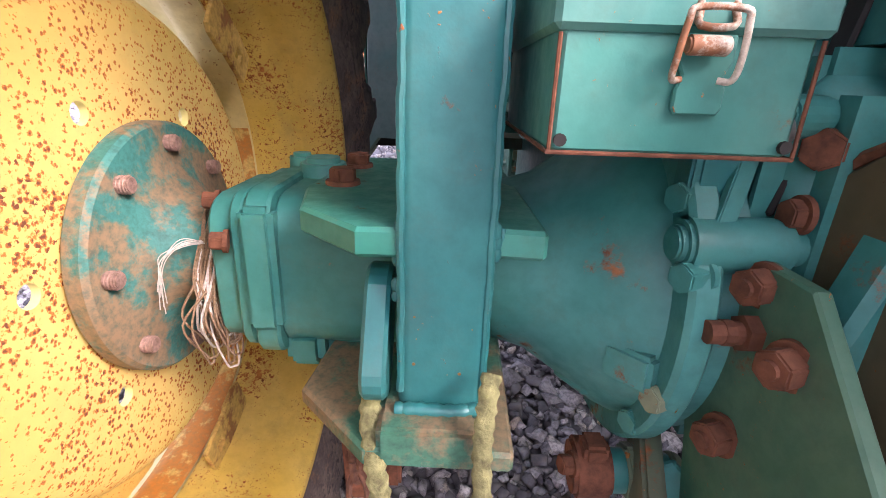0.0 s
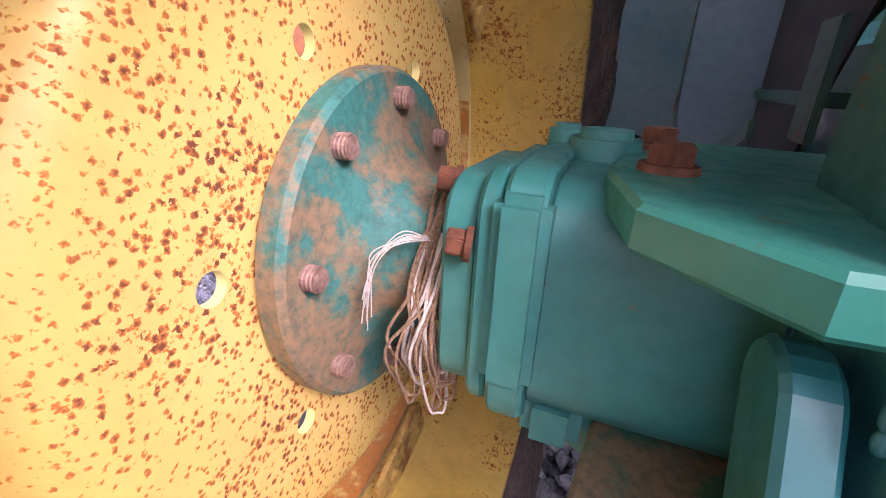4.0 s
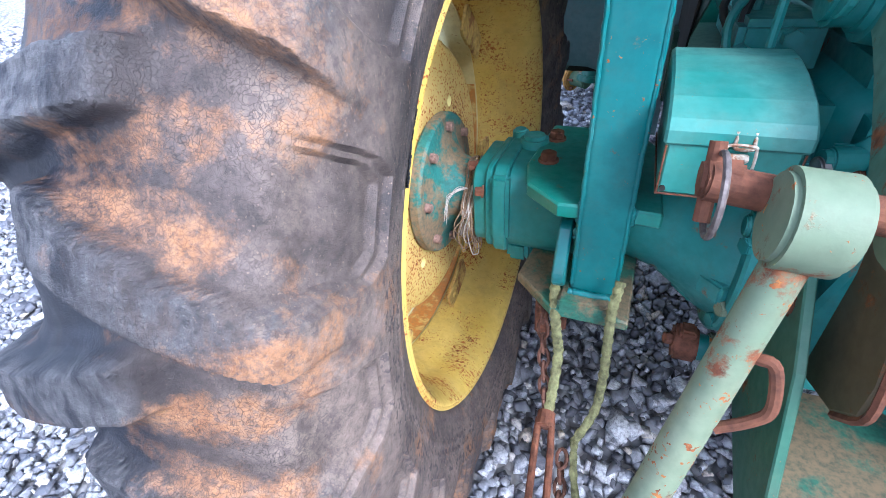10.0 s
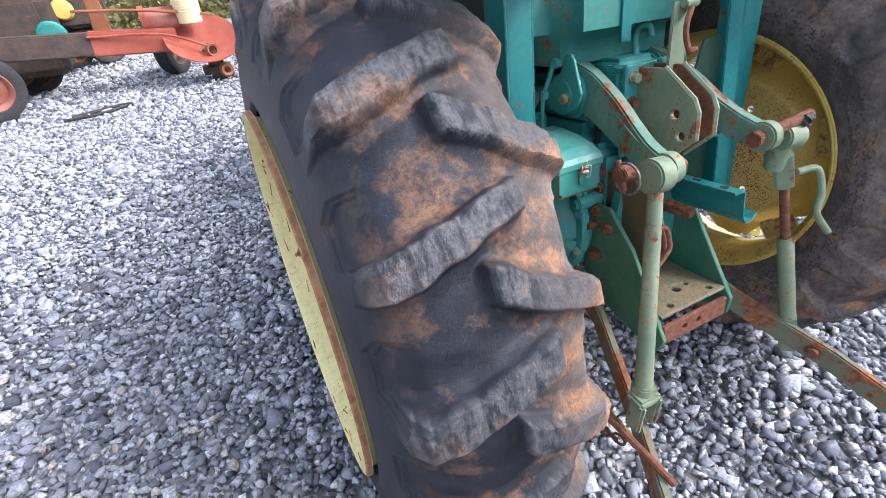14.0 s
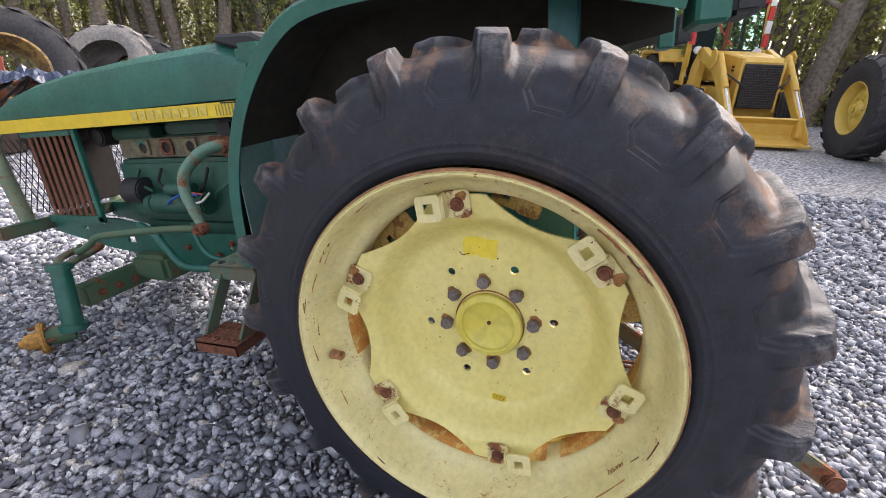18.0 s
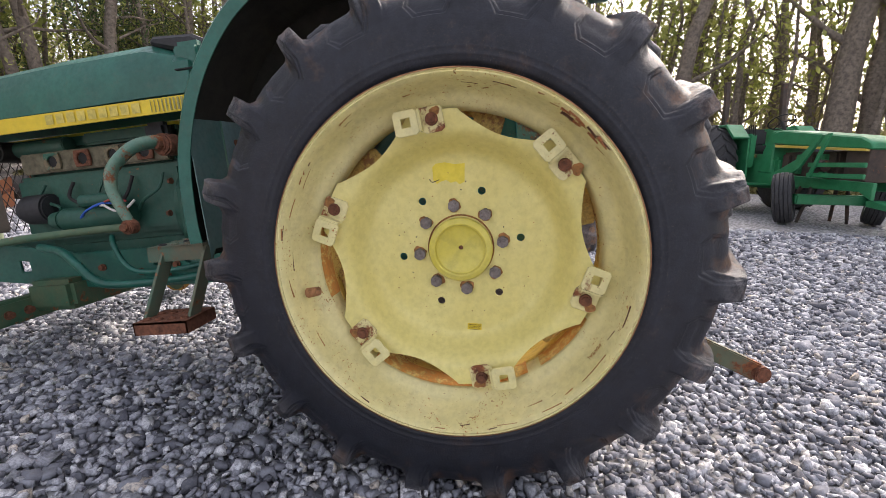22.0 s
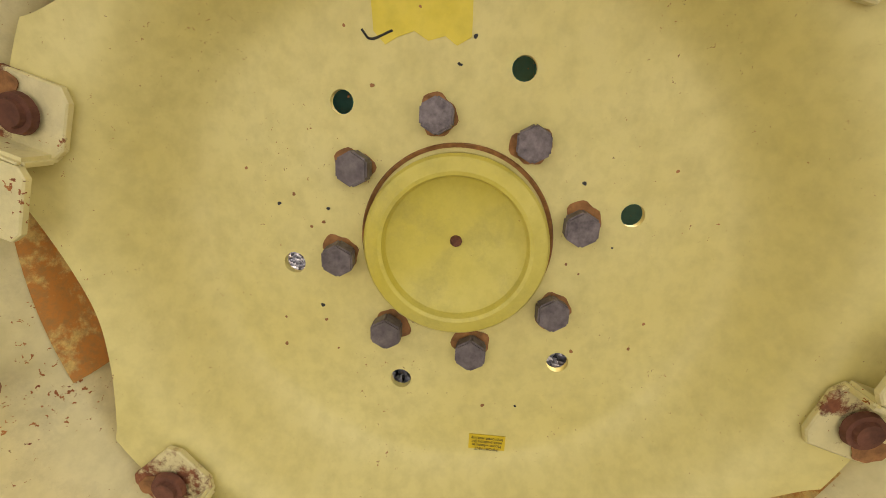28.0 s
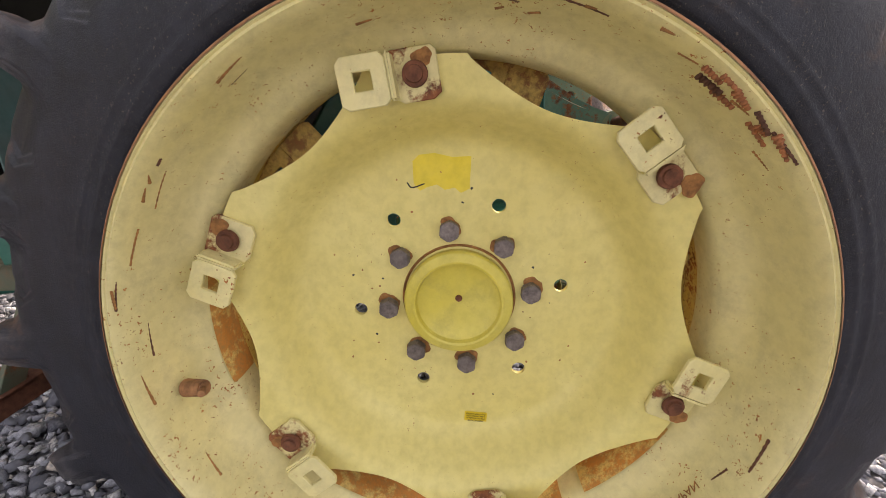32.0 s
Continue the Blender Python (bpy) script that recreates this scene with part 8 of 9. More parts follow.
def red_wrecks():
    # stripped red tractor on its side of the yard
    t = empty("wrecked_tractor", "stripped sun-bleached red tractor lying in rusty pieces", "tractor", loc=(0, 0, YARD_LEVEL))
    casting(t, (-3.30, 7.15, 0.46), 0.46, axis_to((0.30, -0.95, -0.02)), PINK_CAST)
    part("axle_arch", tube([(-3.72, 6.98, 0.50), (-3.62, 6.92, 0.76), (-3.24, 7.0, 0.90), (-2.92, 7.12, 0.74), (-2.84, 7.18, 0.46)], 0.045), PINK_CAST, t)
    part("axle_trumpet", cyl((-3.6, 7.3, 0.85), (-3.1, 8.2, 0.95), 0.22, 0.30, 20), PINK_CAST, t)
    part("drawbar", tube([(-3.56, 5.98, 0.36), (-3.18, 6.86, 0.62), (-3.08, 6.95, 0.62)], 0.05, 8, flat=0.4, curve=False), PINK_CAST, t)
    part("tow_bar", tube([(-4.0, 6.4, 0.92), (-3.3, 6.5, 0.66), (-2.55, 6.2, 0.50)], 0.018, 8), ORANGE_RUST, t)
    part("frame_rail", box((-3.3, 7.55, 0.78), (-1.15, 7.75, 1.02), 0.02), GREASE, t)
    part("engine", box((-2.55, 7.5, 0.62), (-1.2, 8.1, 1.25), 0.05), GREASE, t)
    part("sump", box((-2.2, 7.6, 0.44), (-1.3, 8.0, 0.64), 0.05), GREASE, t)
    part("side_panel", slab([(0, 0), (0.62, -0.04), (0.66, 0.14), (0.05, 0.22)], 0, 0.03), RED_OLD, t, m=Matrix.Translation((-2.75, 7.2, 0.74)) @ Matrix.Rotation(radians(10), 4, "Z"))
    part("magneto_cover", cyl((-1.62, 7.48, 0.86), (-1.62, 7.40, 0.86), 0.13, 0.10, 18), YELLOW, t)
    part("front_column", cyl((-2.32, 6.7, 0.35), (-2.42, 6.85, 0.95), 0.05, 0.06, 10), PINK_CAST, t)
    part("steering_knuckle", cyl((-2.46, 6.55, 0.52), (-2.30, 6.80, 0.52), 0.07, 0.05, 12), ORANGE_RUST, t)
    part("tie_rod", tube([(-2.30, 5.6, 0.42), (-2.35, 6.3, 0.52), (-2.5, 6.9, 0.60)], 0.016, 8), GREASE, t)
    for c, r, tr, ln in (((-2.22, 5.42, 0.335), 0.335, 118, 14), ((-2.30, 6.80, 0.33), 0.33, 112, -4)):
        w = yard_wheel(t, c, r, 0.15, 0.205, YARD_TYRE, PINK_CAST, 0, turn=tr - 90 + 180, lean=ln, dish=1, name="front_wheel")
    yard_wheel(t, (-1.90, 8.45, 0.30), 0.30, 0.16, 0.2, YARD_TYRE, ORANGE_RUST, 0, turn=210, dish=1, name="front_wheel")
    yard_wheel(t, (-1.45, 8.55, 0.30), 0.30, 0.16, 0.2, YARD_TYRE, ORANGE_RUST, 0, turn=210, dish=1, name="front_wheel")
    # loose rusted rims
    for c, tr, r in (((-3.72, 6.02, 0.46), 232, 0.46), ((-4.05, 5.55, 0.45), 222, 0.45)):
        e = stand("rusted_wheel_rim", "bare rust-orange steel wheel rim standing on the gravel", "wheel rim", (c[0], c[1]), 0, "loose rims")
        yard_wheel(e, (0, 0, c[2]), r + 0.02, 0.26, r, None, ORANGE_RUST, 0, turn=tr, lean=6)
    # red implement frame with the dished disc
    d = empty("disc_implement", "faded red frame with a large dished disc and a greasy hub", "farm implement", loc=(0, 0, YARD_LEVEL))
    part("frame_bar", box((-2.3, -0.09, -0.12), (0.0, 0.09, 0.12), 0.015), GREASE, d, m=Matrix.Translation((-0.42, 6.05, 0.52)) @ Matrix.Rotation(radians(6), 4, "Z") @ Matrix.Rotation(radians(4), 4, "Y"))
    part("bar_sleeve", box((-0.85, -0.10, -0.13), (0.05, 0.10, 0.13), 0.015), RED_OLD, d, m=Matrix.Translation((-0.42, 6.05, 0.52)) @ Matrix.Rotation(radians(6), 4, "Z") @ Matrix.Rotation(radians(4), 4, "Y"))
    part("dished_disc", lathe([(0.16, 0.0), (0.14, 0.12), (0.07, 0.30), (0.0, 0.43), (0.008, 0.435), (0.085, 0.30), (0.152, 0.12), (0.172, 0.0)], 56), RED_OLD, d, "large dished red disc", m=Matrix.Translation((-0.09, 5.92, 0.52)) @ axis_to((0.06, -0.55, 0.83)) @ Matrix.Rotation(math.pi, 4, "Z"), smooth=40)
    part("motor", lathe([(0, 0), (0.0, 0.13), (0.30, 0.13), (0.36, 0.08), (0.36, 0)], 24), PINK_CAST, d, m=Matrix.Translation((-0.62, 6.1, 0.74)), smooth=40)
    part("motor_flange", cyl((-0.68, 6.1, 0.74), (-0.62, 6.1, 0.74), 0.16, 0.16, 20), RED_OLD, d)
    part("hub_block", join(box((-0.20, 5.80, 0.0), (0.14, 6.10, 0.26), 0.08), box((-0.14, 5.84, 0.22), (0.04, 6.04, 0.44), 0.07)), GREASE, d)
    part("hub_face", join(lathe([(0.0, 0.04), (0.05, 0.04), (0.06, 0.07), (0.04, 0.085), (0.0, 0.085)], 24)), ORANGE_RUST, d, m=Matrix.Translation((0.06, 5.79, 0.13)) @ axis_to((0.25, -0.95, 0.1)))
    part("hub_face", join(lathe([(0.0, 0.05), (0.05, 0.05), (0.06, 0.07), (0.0, 0.085)], 24)), ORANGE_RUST, d, m=Matrix.Translation((-0.04, 5.84, 0.36)) @ axis_to((0.35, -0.9, 0.2)))
    part("tie_rod", tube([(-1.3, 5.9, 0.92), (-0.6, 5.9, 0.86), (0.1, 5.98, 0.74)], 0.016, 8), ORANGE_RUST, d)
    part("tie_rod", tube([(-1.25, 5.85, 0.66), (-0.5, 5.85, 0.60), (0.0, 5.86, 0.38)], 0.014, 8), RED_OLD, d)
    part("bracket", slab([(-1.2, 0.55), (-1.0, 0.55), (-1.02, 1.15), (-1.14, 1.15)], 6.0, 6.06), ORANGE_RUST, d)
    part("gear_case", box((-2.6, 6.3, 0.25), (-1.6, 6.9, 1.1), 0.08), GREASE, d)
    part("gear_cover", cyl((-1.62, 6.28, 0.68), (-1.62, 6.22, 0.68), 0.16, 0.13, 18, 0.01), CAST, d)
    yard_wheel(d, (-0.50, 6.75, 0.30), 0.30, 0.2, 0.18, YARD_TYRE, GREASE, 0, turn=60)
    yard_wheel(d, (-2.1, 6.9, 0.30), 0.30, 0.18, 0.2, YARD_TYRE, ORANGE_RUST, 0, turn=200)
    pail = empty("pail", "cream plastic pail standing in the red implement", "pail", loc=(-0.16, 6.02, 0.68 + YARD_LEVEL))
    part("body", lathe([(0.0, 0.0), (0.0, 0.135), (0.30, 0.155), (0.30, 0.150), (0.01, 0.13)], 32), CREAM_PAIL, pail, m=axis_to((0, 0, 1)), smooth=40)
    for z in (0.12, 0.15, 0.18):
        part("rib", lathe([(z, 0.142), (z + 0.006, 0.150), (z + 0.012, 0.144)], 32), CREAM_PAIL, pail, m=axis_to((0, 0, 1)))
    hose = tagged(part("hose", tube([(-1.62, 4.95, 0.03), (-1.35, 4.98, 0.03), (-1.12, 5.12, 0.03), (-1.02, 5.25, 0.03), (-1.2, 5.22, 0.03), (-1.55, 5.02, 0.035)], 0.016, 8), RUBBER_PLAIN), "short black hose lying on the gravel", "hose")
    hose.location.z = YARD_LEVEL


def scrap_heap():
    rng = random.Random(41)
    for c, r, d, rm, tm, lab in (((2.95, 6.95, 0.95), 0.74, (-0.45, -0.85, 0.30), OCHRE_RIM, YARD_TYRE, "worn tractor tyre on an ochre rim leaning in scrap"),
                                 ((4.15, 6.85, 1.02), 0.62, (-0.75, -0.35, 0.62), None, GREY_TYRE, "sun-bleached pale grey tractor tyre with deep lugs"),
                                 ((5.0, 7.3, 0.85), 0.66, (-0.5, -0.8, 0.2), None, YARD_TYRE, "dark tractor tyre lying on the scrap heap")):
        e = empty("worn_lugged_wheel", lab, "tyre", "tyres on the scrap heap", loc=(c[0], c[1], c[2] + YARD_LEVEL))
        mm = axis_to(d)
        part("tyre", tyre_ring(r, 0.40, r * 0.56, 16, 0.045), tm, e, m=mm, smooth=35)
        if rm:
            part("rim", lathe([(0.17, r * 0.57), (0.18, r * 0.53), (0.10, r * 0.46), (-0.02, r * 0.40), (-0.16, r * 0.42), (-0.18, r * 0.56)], 40), rm, e, m=mm, smooth=40)
    # iron scrap, piece by piece
    def put(name, label, bm, m, at, turn, group="scrap iron"):
        ob = part(name, bm, m, m=Matrix.Translation((at[0], at[1], at[2] + YARD_LEVEL)) @ Matrix.Rotation(radians(turn), 4, "Z"))
        tagged(ob, label, "scrap", group)
    # the stack is supported by big castings on the ground
    for k in range(7):
        x = 1.55 + 0.48 * k
        y = 6.55 + 0.12 * k + rng.uniform(-0.12, 0.12)
        w, dd, hh = rng.uniform(0.42, 0.56), rng.uniform(0.4, 0.6), rng.uniform(0.35, 0.62)
        bm = join(box((-w / 2, -dd / 2, -0.02), (w / 2, dd / 2, hh), 0.07), cyl((-w / 2 - 0.04, -dd / 2, hh * 0.55), (-w / 2 - 0.04 + 0.2, -dd / 2 - 0.07, hh * 0.55), 0.12, 0.10, 14), cyl((w * 0.2, 0, hh - 0.03), (w * 0.2, 0, hh + 0.12), 0.13, 0.1, 14))
        put("scrap_casting", "greasy rusted engine casting in the scrap heap", bm, GREASE if k % 3 else ORANGE_RUST, (x, y, 0), rng.uniform(-25, 25))
    for k in range(7):
        x = 1.7 + 0.42 * k
        y = 6.7 + 0.12 * k
        w, dd, hh = rng.uniform(0.35, 0.5), rng.uniform(0.35, 0.5), rng.uniform(0.30, 0.42)
        bm = join(box((-w / 2, -dd / 2, 0), (w / 2, dd / 2, hh), 0.05), *[cyl((-w / 2 + 0.1 * j, -dd / 2 - 0.02, hh * 0.5), (-w / 2 + 0.1 * j, -dd / 2 - 0.10, hh * 0.5), 0.03, 0.025, 8) for j in range(4)])
        put("scrap_casting", "rusted gearbox part stacked on the scrap heap", bm, GREASE if k % 2 else RUSTY, (x, y, 0.45), rng.uniform(-30, 30))
    for k in range(16):
        a = Vector((1.5 + 2.6 * rng.random(), 6.25 + 0.9 * rng.random(), 0.35 + 0.55 * rng.random()))
        d = Vector((rng.uniform(-1, 1), rng.uniform(-0.4, 0.4), rng.uniform(-0.35, 0.35))).normalized() * rng.uniform(0.4, 0.9)
        put("scrap_pipe", "bent rusty pipe in the scrap heap", tube([a - d * 0.5, a + Vector((0, 0, rng.uniform(-0.05, 0.08))), a + d * 0.5], rng.uniform(0.014, 0.04), 8), rng.choice((RUSTY, GREASE, ORANGE_RUST, STEEL)), (0, 0, 0), 0)
    for k in range(4):
        a = Vector((2.1 + 0.35 * k, 6.45, 0.78))
        put("scrap_wire", "tangled dark cable hanging on the scrap heap", tube([a + Vector((rng.uniform(-0.3, 0.3), rng.uniform(-0.1, 0.1), rng.uniform(-0.2, 0.2))) for j in range(6)], 0.012, 6), RUBBER_PLAIN, (0, 0, 0), 0)
    put("sheet_panel", "bent orange-red sheet panel on the scrap heap", slab([(-0.45, 0.0), (0.40, -0.06), (0.42, 0.18), (0.1, 0.30), (-0.42, 0.24)], -0.02, 0.02), RED_OLD, (2.25, 6.6, 0.95), -20)
    put("sheet_panel", "bent orange sheet panel on the scrap heap", slab([(-0.35, 0.0), (0.30, 0.02), (0.28, 0.14), (-0.32, 0.20)], -0.3, 0.3), ORANGE_RUST, (1.85, 6.55, 0.88), 12)
    crumple = bmesh.new()
    bmesh.ops.create_grid(crumple, x_segments=26, y_segments=14, size=0.5)
    for v in crumple.verts:
        q = v.co * 5.0
        v.co = Vector((v.co.x * 1.15, v.co.y * 0.6, 0.16 - 0.35 * v.co.y ** 2 + 0.11 * noise.noise(q) + 0.07 * noise.noise(q * 2.3 + Vector((3, 1, 7)))))
    put("plastic_sheet", "crumpled dark blue plastic sheet over the scrap", crumple, BLUE_TARP, (2.75, 6.35, 0.80), -15)
    can = put("jar", "small glass jar lying in the scrap heap", lathe([(0, 0), (0, 0.05), (0.16, 0.05), (0.18, 0.03), (0.2, 0.03)], 18), GREY_TYRE, (1.95, 6.22, 0.45), 40)


backhoe_loader()
green_tractor()
red_wrecks()
scrap_heap()

# ---- woods round the yard ----
BARK = plain("grey_brown_bark", (0.19, 0.155, 0.125), 0.95, 0, 0.55, 14, 0.9, 0.02)
TWIG = plain("bare_twig_bark", (0.10, 0.08, 0.06), 0.95, 0, 0.4, 30, 0.4)


def leaf_material(name, a, b_col):
    m, n, l, b = mat_base(name, 0.7)
    geo = n.new("ShaderNodeNewGeometry")
    c = ramp(n, l, geo.outputs["Random Per Island"], [(0.0, a), (1.0, b_col)])
    l.new(c, b.inputs["Base Color"])
    tr = n.new("ShaderNodeBsdfTranslucent")
    l.new(c, tr.inputs["Color"])
    mx = n.new("ShaderNodeMixShader")
    mx.inputs[0].default_value = 0.35
    l.new(b.outputs[0], mx.inputs[1])
    l.new(tr.outputs[0], mx.inputs[2])
    l.new(mx.outputs[0], n["Material Output"].inputs["Surface"])
    return m


LEAF = leaf_material("young_spring_leaves", (0.16, 0.19, 0.04), (0.36, 0.38, 0.11))
PINE = leaf_material("dark_evergreen_needles", (0.03, 0.06, 0.02), (0.08, 0.13, 0.04))
BRUSH = leaf_material("dry_undergrowth", (0.13, 0.13, 0.04), (0.32, 0.28, 0.12))


def limb_arrays(paths, seg=5):
    """Tapered limbs as arrays: each path is a list of (point, radius)."""
    V, F, base = [], [], 0
    ang = np.arange(seg) * 2 * math.pi / seg
    for path in paths:
        pts = np.array([p for p, r in path])
        rad = np.array([r for p, r in path])
        d = np.gradient(pts, axis=0)
        d /= np.linalg.norm(d, axis=1)[:, None] + 1e-9
        up = np.where(np.abs(d[:, 2:3]) > 0.9, np.array([[1.0, 0, 0]]), np.array([[0, 0, 1.0]]))
        a = np.cross(d, up)
        a /= np.linalg.norm(a, axis=1)[:, None] + 1e-9
        c = np.cross(a, d)
        ring = pts[:, None] + (a[:, None] * np.cos(ang)[None, :, None] + c[:, None] * np.sin(ang)[None, :, None]) * rad[:, None, None]
        k = len(pts)
        V.append(ring.reshape(-1, 3))
        i, j = np.meshgrid(np.arange(k - 1), np.arange(seg), indexing="ij")
        j2 = (j + 1) % seg
        F.append(base + np.stack([i * seg + j, i * seg + j2, (i + 1) * seg + j2, (i + 1) * seg + j], 2).reshape(-1, 4))
        base += k * seg
    return np.concatenate(V), np.concatenate(F)


def leaf_arrays(points, size, rng):
    """Small leaf blades of four corners at the points, turned every way."""
    n = len(points)
    u = rng.normal(size=(n, 3))
    u /= np.linalg.norm(u, axis=1)[:, None]
    v = np.cross(u, rng.normal(size=(n, 3)))
    v /= np.linalg.norm(v, axis=1)[:, None]
    s = size * rng.lognormal(0, 0.3, (n, 1))
    q = np.stack([points - u * s, points + v * s * 0.5, points + u * s, points - v * s * 0.5], 1).reshape(-1, 3)
    return q, np.arange(4 * n).reshape(-1, 4)


def grow(rng, height, r, lean, spread, forks=14, twigs=4):
    """A bare trunk with limbs and twigs, and the places where its leaves sit."""
    k = 12
    wander = np.cumsum(rng.normal(0, 0.018 * height, (k, 2)), axis=0) * np.linspace(0, 1, k)[:, None]
    trunk = []
    for i in range(k):
        f = i / (k - 1)
        trunk.append((np.array([lean[0] * f * height + wander[i, 0], lean[1] * f * height + wander[i, 1], f * height]), r * (1 - 0.85 * f) * (1.25 if i == 0 else 1)))
    limbs, fine, tips = [trunk], [], []
    for b in range(forks):
        f = rng.uniform(0.18, 0.97)
        i = min(int(f * (k - 1)), k - 2)
        p = trunk[i][0] + (trunk[i + 1][0] - trunk[i][0]) * (f * (k - 1) - i)
        a = rng.uniform(0, 6.283)
        ln = spread * rng.uniform(0.5, 1.0) * (1.1 - 0.6 * f)
        d = np.array([math.cos(a), math.sin(a), rng.uniform(0.15, 1.0)])
        pts = []
        rr = trunk[i][1] * rng.uniform(0.25, 0.45)
        for j in range(5):
            pts.append((p.copy(), rr * (1 - 0.2 * j)))
            p = p + d * ln / 4
            d = d + rng.normal(0, 0.22, 3)
        limbs.append(pts)
        for q in range(twigs):
            j = rng.integers(1, 5)
            o = pts[j][0]
            d2 = rng.normal(0, 1, 3) + np.array([0, 0, 0.4])
            d2 /= np.linalg.norm(d2)
            tl = ln * rng.uniform(0.25, 0.55)
            mid = o + d2 * tl * 0.5 + rng.normal(0, 0.06, 3)
            end = o + d2 * tl + rng.normal(0, 0.1, 3)
            fine.append([(o, 0.012 + rr * 0.1), (mid, 0.008), (end, 0.004)])
            tips += [mid, end]
    return limbs, fine, np.array(tips)


def tree(rng, at, height, r, lean, label, leaf, leafy, spread=2.4):
    t = empty("tree", label, "tree", "trees at the edge of the yard", loc=(at[0], at[1], ground_at(*at) - 0.05))
    limbs, fine, tips = grow(rng, height, r, lean, spread)
    v, f = limb_arrays(limbs, 8)
    ob = new("trunk", from_arrays("trunk", v, f, BARK))
    ob.parent = t
    v, f = limb_arrays(fine, 3)
    ob = new("twig_spray", from_arrays("twig_spray", v, f, TWIG))
    ob.parent = t
    tagged(ob, "bare brown twigs", kind="stuff")
    pts = np.repeat(tips, leafy, axis=0)
    pts = pts + rng.normal(0, 0.22, pts.shape)
    v, f = leaf_arrays(pts, 0.035, rng)
    ob = new("crown", from_arrays("crown", v, f, leaf, False))
    ob.parent = t
    tagged(ob, "sparse crown of small leaves", kind="stuff")


def at_az(az, d):
    """A place in plan from a bearing (clockwise from +y) and a range about the tractor's side."""
    return (-1.0 + d * math.sin(radians(az)), -0.1 + d * math.cos(radians(az)))


def woods():
    rng = np.random.default_rng(12)
    # trunks that stand out at the wood's edge: bearing, range, radius, lean across the view
    marked = [(107.6, 14.0, 0.26, 0.16, LEAF), (122.6, 14.5, 0.34, 0.03, LEAF), (124.8, 15.0, 0.26, -0.02, LEAF), (110.2, 17.5, 0.24, 0.0, LEAF), (89.4, 14.5, 0.30, 0.05, LEAF),
              (42.7, 15.0, 0.17, -0.05, PINE), (46.6, 14.5, 0.19, 0.03, PINE), (36.2, 14.0, 0.20, -0.06, LEAF), (41.3, 15.2, 0.16, -0.10, LEAF), (50.3, 15.5, 0.13, 0.02, PINE), (86.5, 16.0, 0.22, 0.0, LEAF),
              (117.0, 18.0, 0.18, 0.04, LEAF), (128.5, 15.5, 0.22, 0.05, LEAF), (54.5, 16.0, 0.15, 0.0, LEAF), (59.0, 16.5, 0.18, -0.03, LEAF), (30.0, 15.0, 0.18, 0.02, LEAF), (24.0, 16.0, 0.16, 0.0, LEAF)]
    for az, d, r, ln, leaf in marked:
        across = (math.cos(radians(az)) * ln, -math.sin(radians(az)) * ln)
        lab = "dark evergreen tree at the wood's edge" if leaf is PINE else ("thick leaning tree trunk with sparse young leaves" if ln > 0.1 else "tall bare tree with sparse young spring leaves")
        tree(rng, at_az(az, d), rng.uniform(10, 14), r, across, lab, leaf, 60 if leaf is PINE else 22)
    for k in range(34):
        az = -2 + 140 * (k + rng.uniform(0.1, 0.9)) / 34
        tree(rng, at_az(az, rng.uniform(15.5, 21)), rng.uniform(8, 13), rng.uniform(0.06, 0.14), (rng.normal(0, 0.05), rng.normal(0, 0.05)), "slender bare tree with sparse young spring leaves", LEAF, 18, 2.0)
    # the depth of the wood: poles and saplings by the hundred
    limbs, fine, tips = [], [], []
    for k in range(900):
        az = rng.uniform(-35, 170)
        d = rng.uniform(16.5, 55) if k > 260 else rng.uniform(14.5, 24)
        x, y = at_az(az, d)
        l2, f2, t2 = grow(rng, rng.uniform(5, 14), rng.uniform(0.03, 0.14), (rng.normal(0, 0.06), rng.normal(0, 0.06)), 1.9, 6, 3)
        off = np.array([x, y, ground_at(x, y) - 0.1])
        limbs += [[(p + off, r) for p, r in path] for path in l2]
        fine += [[(p + off, r + 0.006) for p, r in path] for path in f2]
        tips.append(t2 + off)
    v, f = limb_arrays(limbs, 5)
    tagged(new("far_woods", from_arrays("far_woods", v, f, BARK)), "grey-brown trunks of the woods behind the yard", "woods", kind="stuff")
    v, f = limb_arrays(fine, 3)
    tagged(new("far_twigs", from_arrays("far_twigs", v, f, TWIG)), "bare twigs of the woods behind the yard", "woods", kind="stuff")
    pts = np.concatenate(tips)
    pts = np.repeat(pts, 10, axis=0)
    pts += rng.normal(0, 0.35, pts.shape)
    v, f = leaf_arrays(pts, 0.085, rng)
    tagged(new("far_leaves", from_arrays("far_leaves", v, f, LEAF, False)), "sparse young green leaves of the woods", "woods", kind="stuff")
    # undergrowth, thickest near the ground
    n = 170000
    az, d = rng.uniform(-35, 170, n), 13.8 + 30 * rng.random(n) ** 1.7
    x, y = -1.0 + d * np.sin(np.radians(az)), -0.1 + d * np.cos(np.radians(az))
    lump = np.sin(x * 1.3 + 0.7 * y) * np.sin(y * 1.1 - 0.4 * x) + 0.3 * np.sin(3.1 * x) * np.sin(2.7 * y)
    top = np.clip(0.7 + 1.7 * np.clip((d - 13.8) / 3.5, 0, 1) + 3.5 * np.clip((d - 18) / 8, 0, 1) + 1.2 * lump, 0.12, 6)
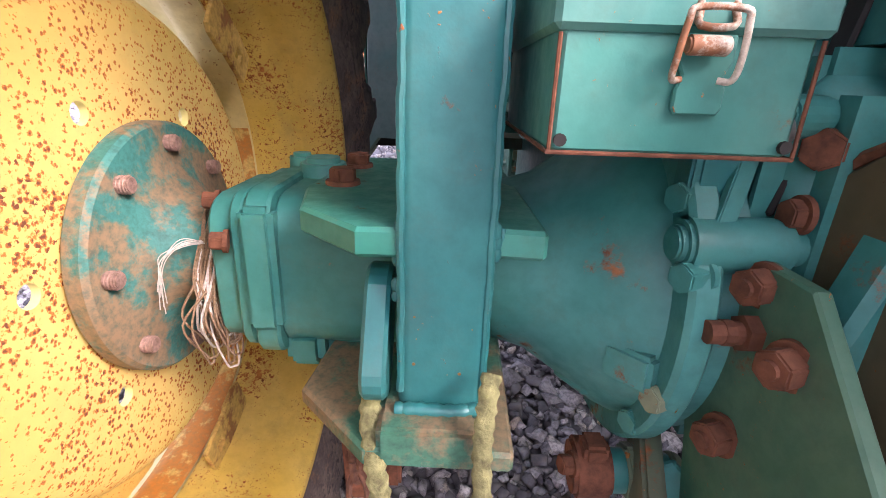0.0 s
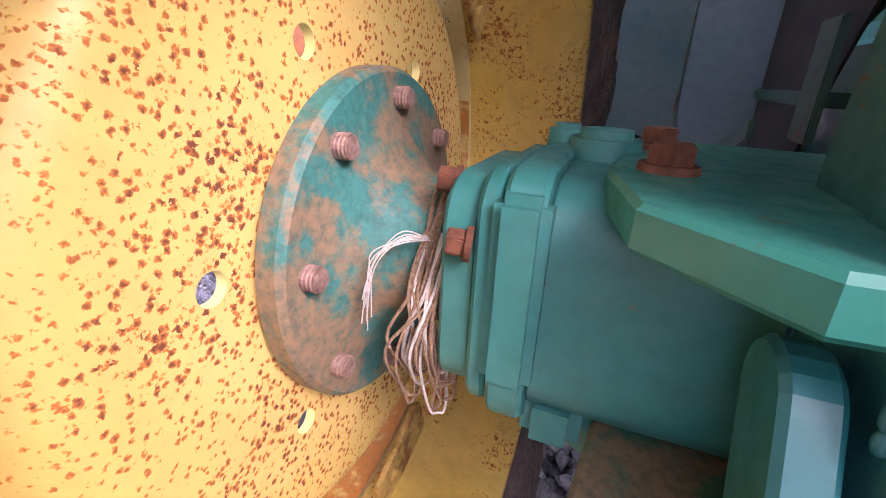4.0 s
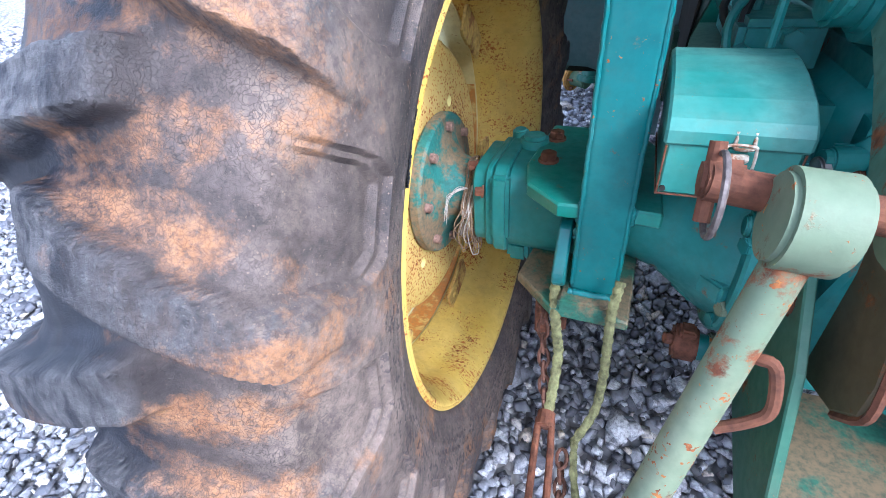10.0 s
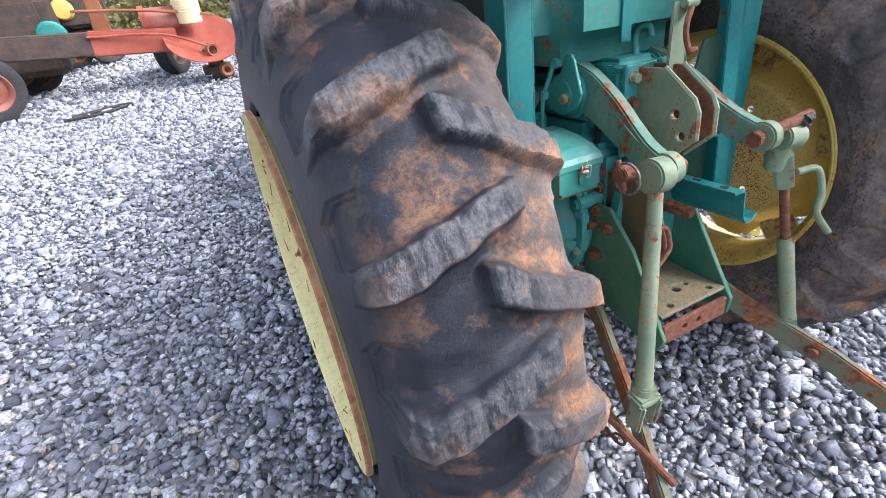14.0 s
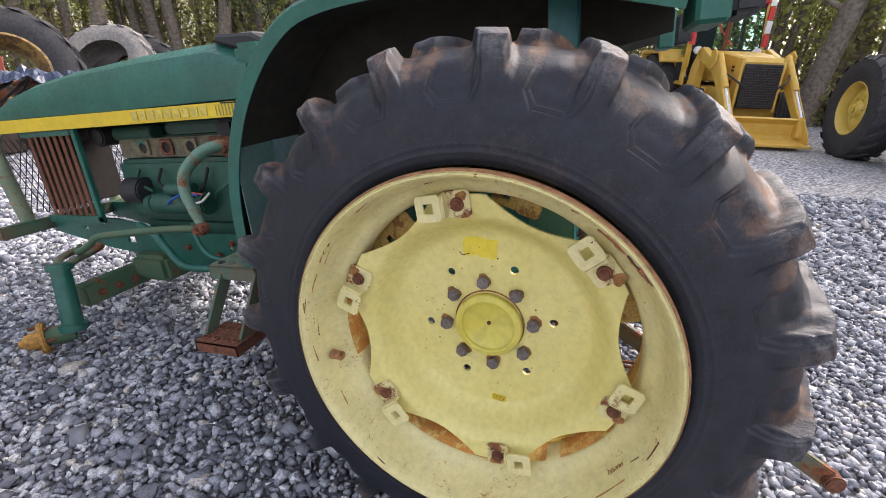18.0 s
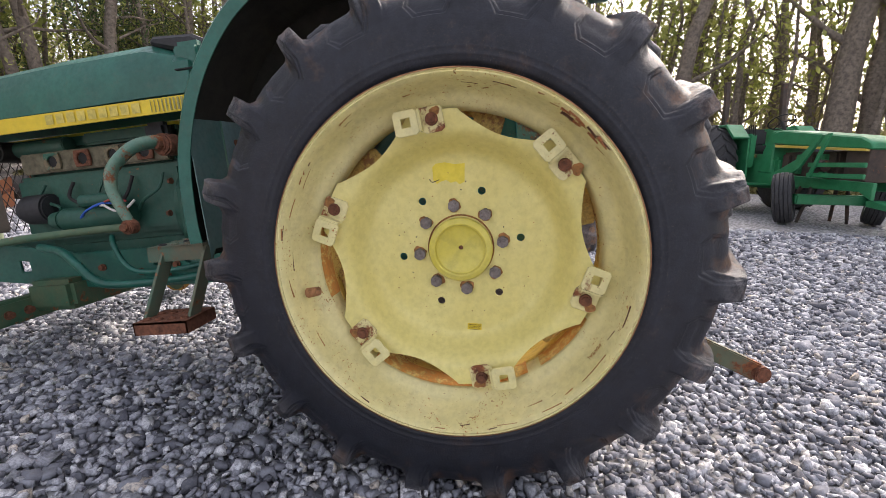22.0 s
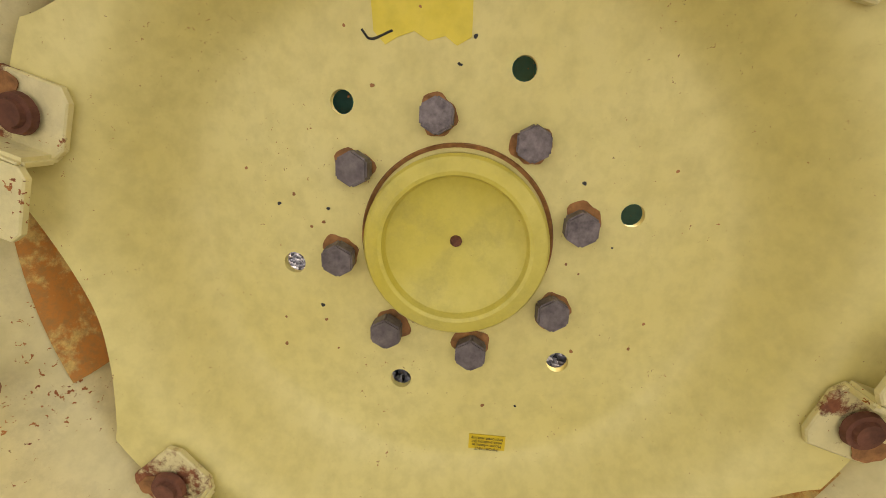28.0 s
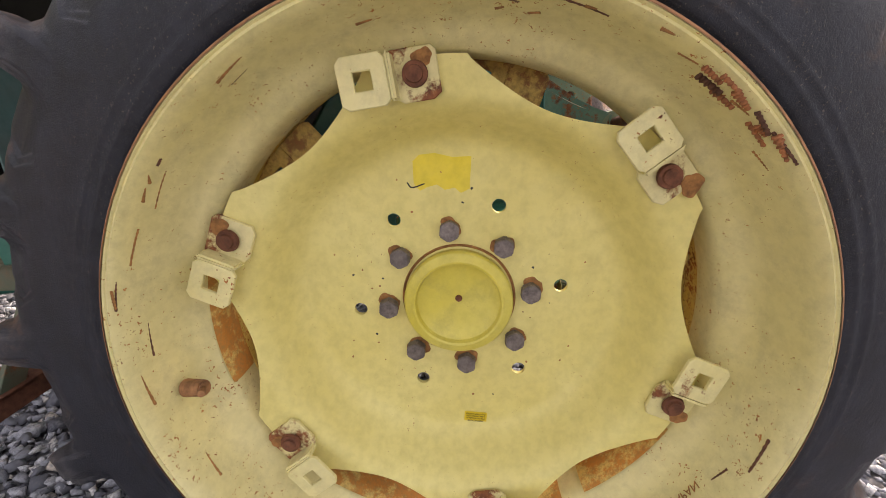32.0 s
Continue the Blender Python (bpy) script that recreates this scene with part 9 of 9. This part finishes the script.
    z = rise(x) + top * rng.random(n) ** 1.3
    v, f = leaf_arrays(np.stack([x, y, z], 1), 0.075, rng)
    tagged(new("undergrowth", from_arrays("undergrowth", v, f, BRUSH, False)), "dry brush and young growth along the wood's edge", "undergrowth", kind="stuff")


woods()


# ---- larger single stones on the gravel beside the wheel ----
def stones():
    rng = random.Random(77)
    yard = bpy.data.objects["ground"]
    shapes = []
    for k in range(8):
        bm = bmesh.new()
        bmesh.ops.create_icosphere(bm, subdivisions=1, radius=1.0)
        for v in bm.verts:
            v.co *= 1 + 0.38 * noise.noise(v.co * 1.3 + Vector((7.1 * k, 0, 0)))
            v.co.z *= 0.55
        me = bpy.data.meshes.new("stone")
        bm.to_mesh(me)
        bm.free()
        me.materials.append(PEBBLE)
        shapes.append(me)
    for k in range(280):
        x, y = rng.uniform(-1.15, -0.25), rng.uniform(-1.1, 1.9)
        s = rng.uniform(0.011, 0.019) if k % 12 else rng.uniform(0.019, 0.027)
        ob = new("stone", shapes[k % 8])
        ob.parent = yard
        ob.matrix_basis = Matrix.LocRotScale(Vector((x, y, YARD_LEVEL + 0.010 + 0.25 * s)), Euler((rng.uniform(-0.5, 0.5), rng.uniform(-0.5, 0.5), rng.uniform(0, 6.28))), Vector((s * rng.uniform(0.8, 1.35), s, s * rng.uniform(0.8, 1.2))))


def pebble_material():
    m, n, l, b = mat_base("single_grey_stones", 0.8)
    info = n.new("ShaderNodeObjectInfo")
    v = coords(n, l)
    f = noise_tex(n, l, v, 2.2, 5, 0.65)
    c = ramp(n, l, info.outputs["Random"], [(0.0, (0.14, 0.145, 0.17)), (0.4, (0.34, 0.35, 0.38)), (0.9, (0.56, 0.56, 0.58)), (1.0, (0.56, 0.47, 0.36))])
    c = mix(n, l, ramp(n, l, f, [(0.42, grey(0)), (0.62, grey(0.6))]), c, (0.17, 0.17, 0.19))
    l.new(c, b.inputs["Base Color"])
    bump(n, l, b, f, 0.5, 0.15)
    return m


PEBBLE = pebble_material()
stones()
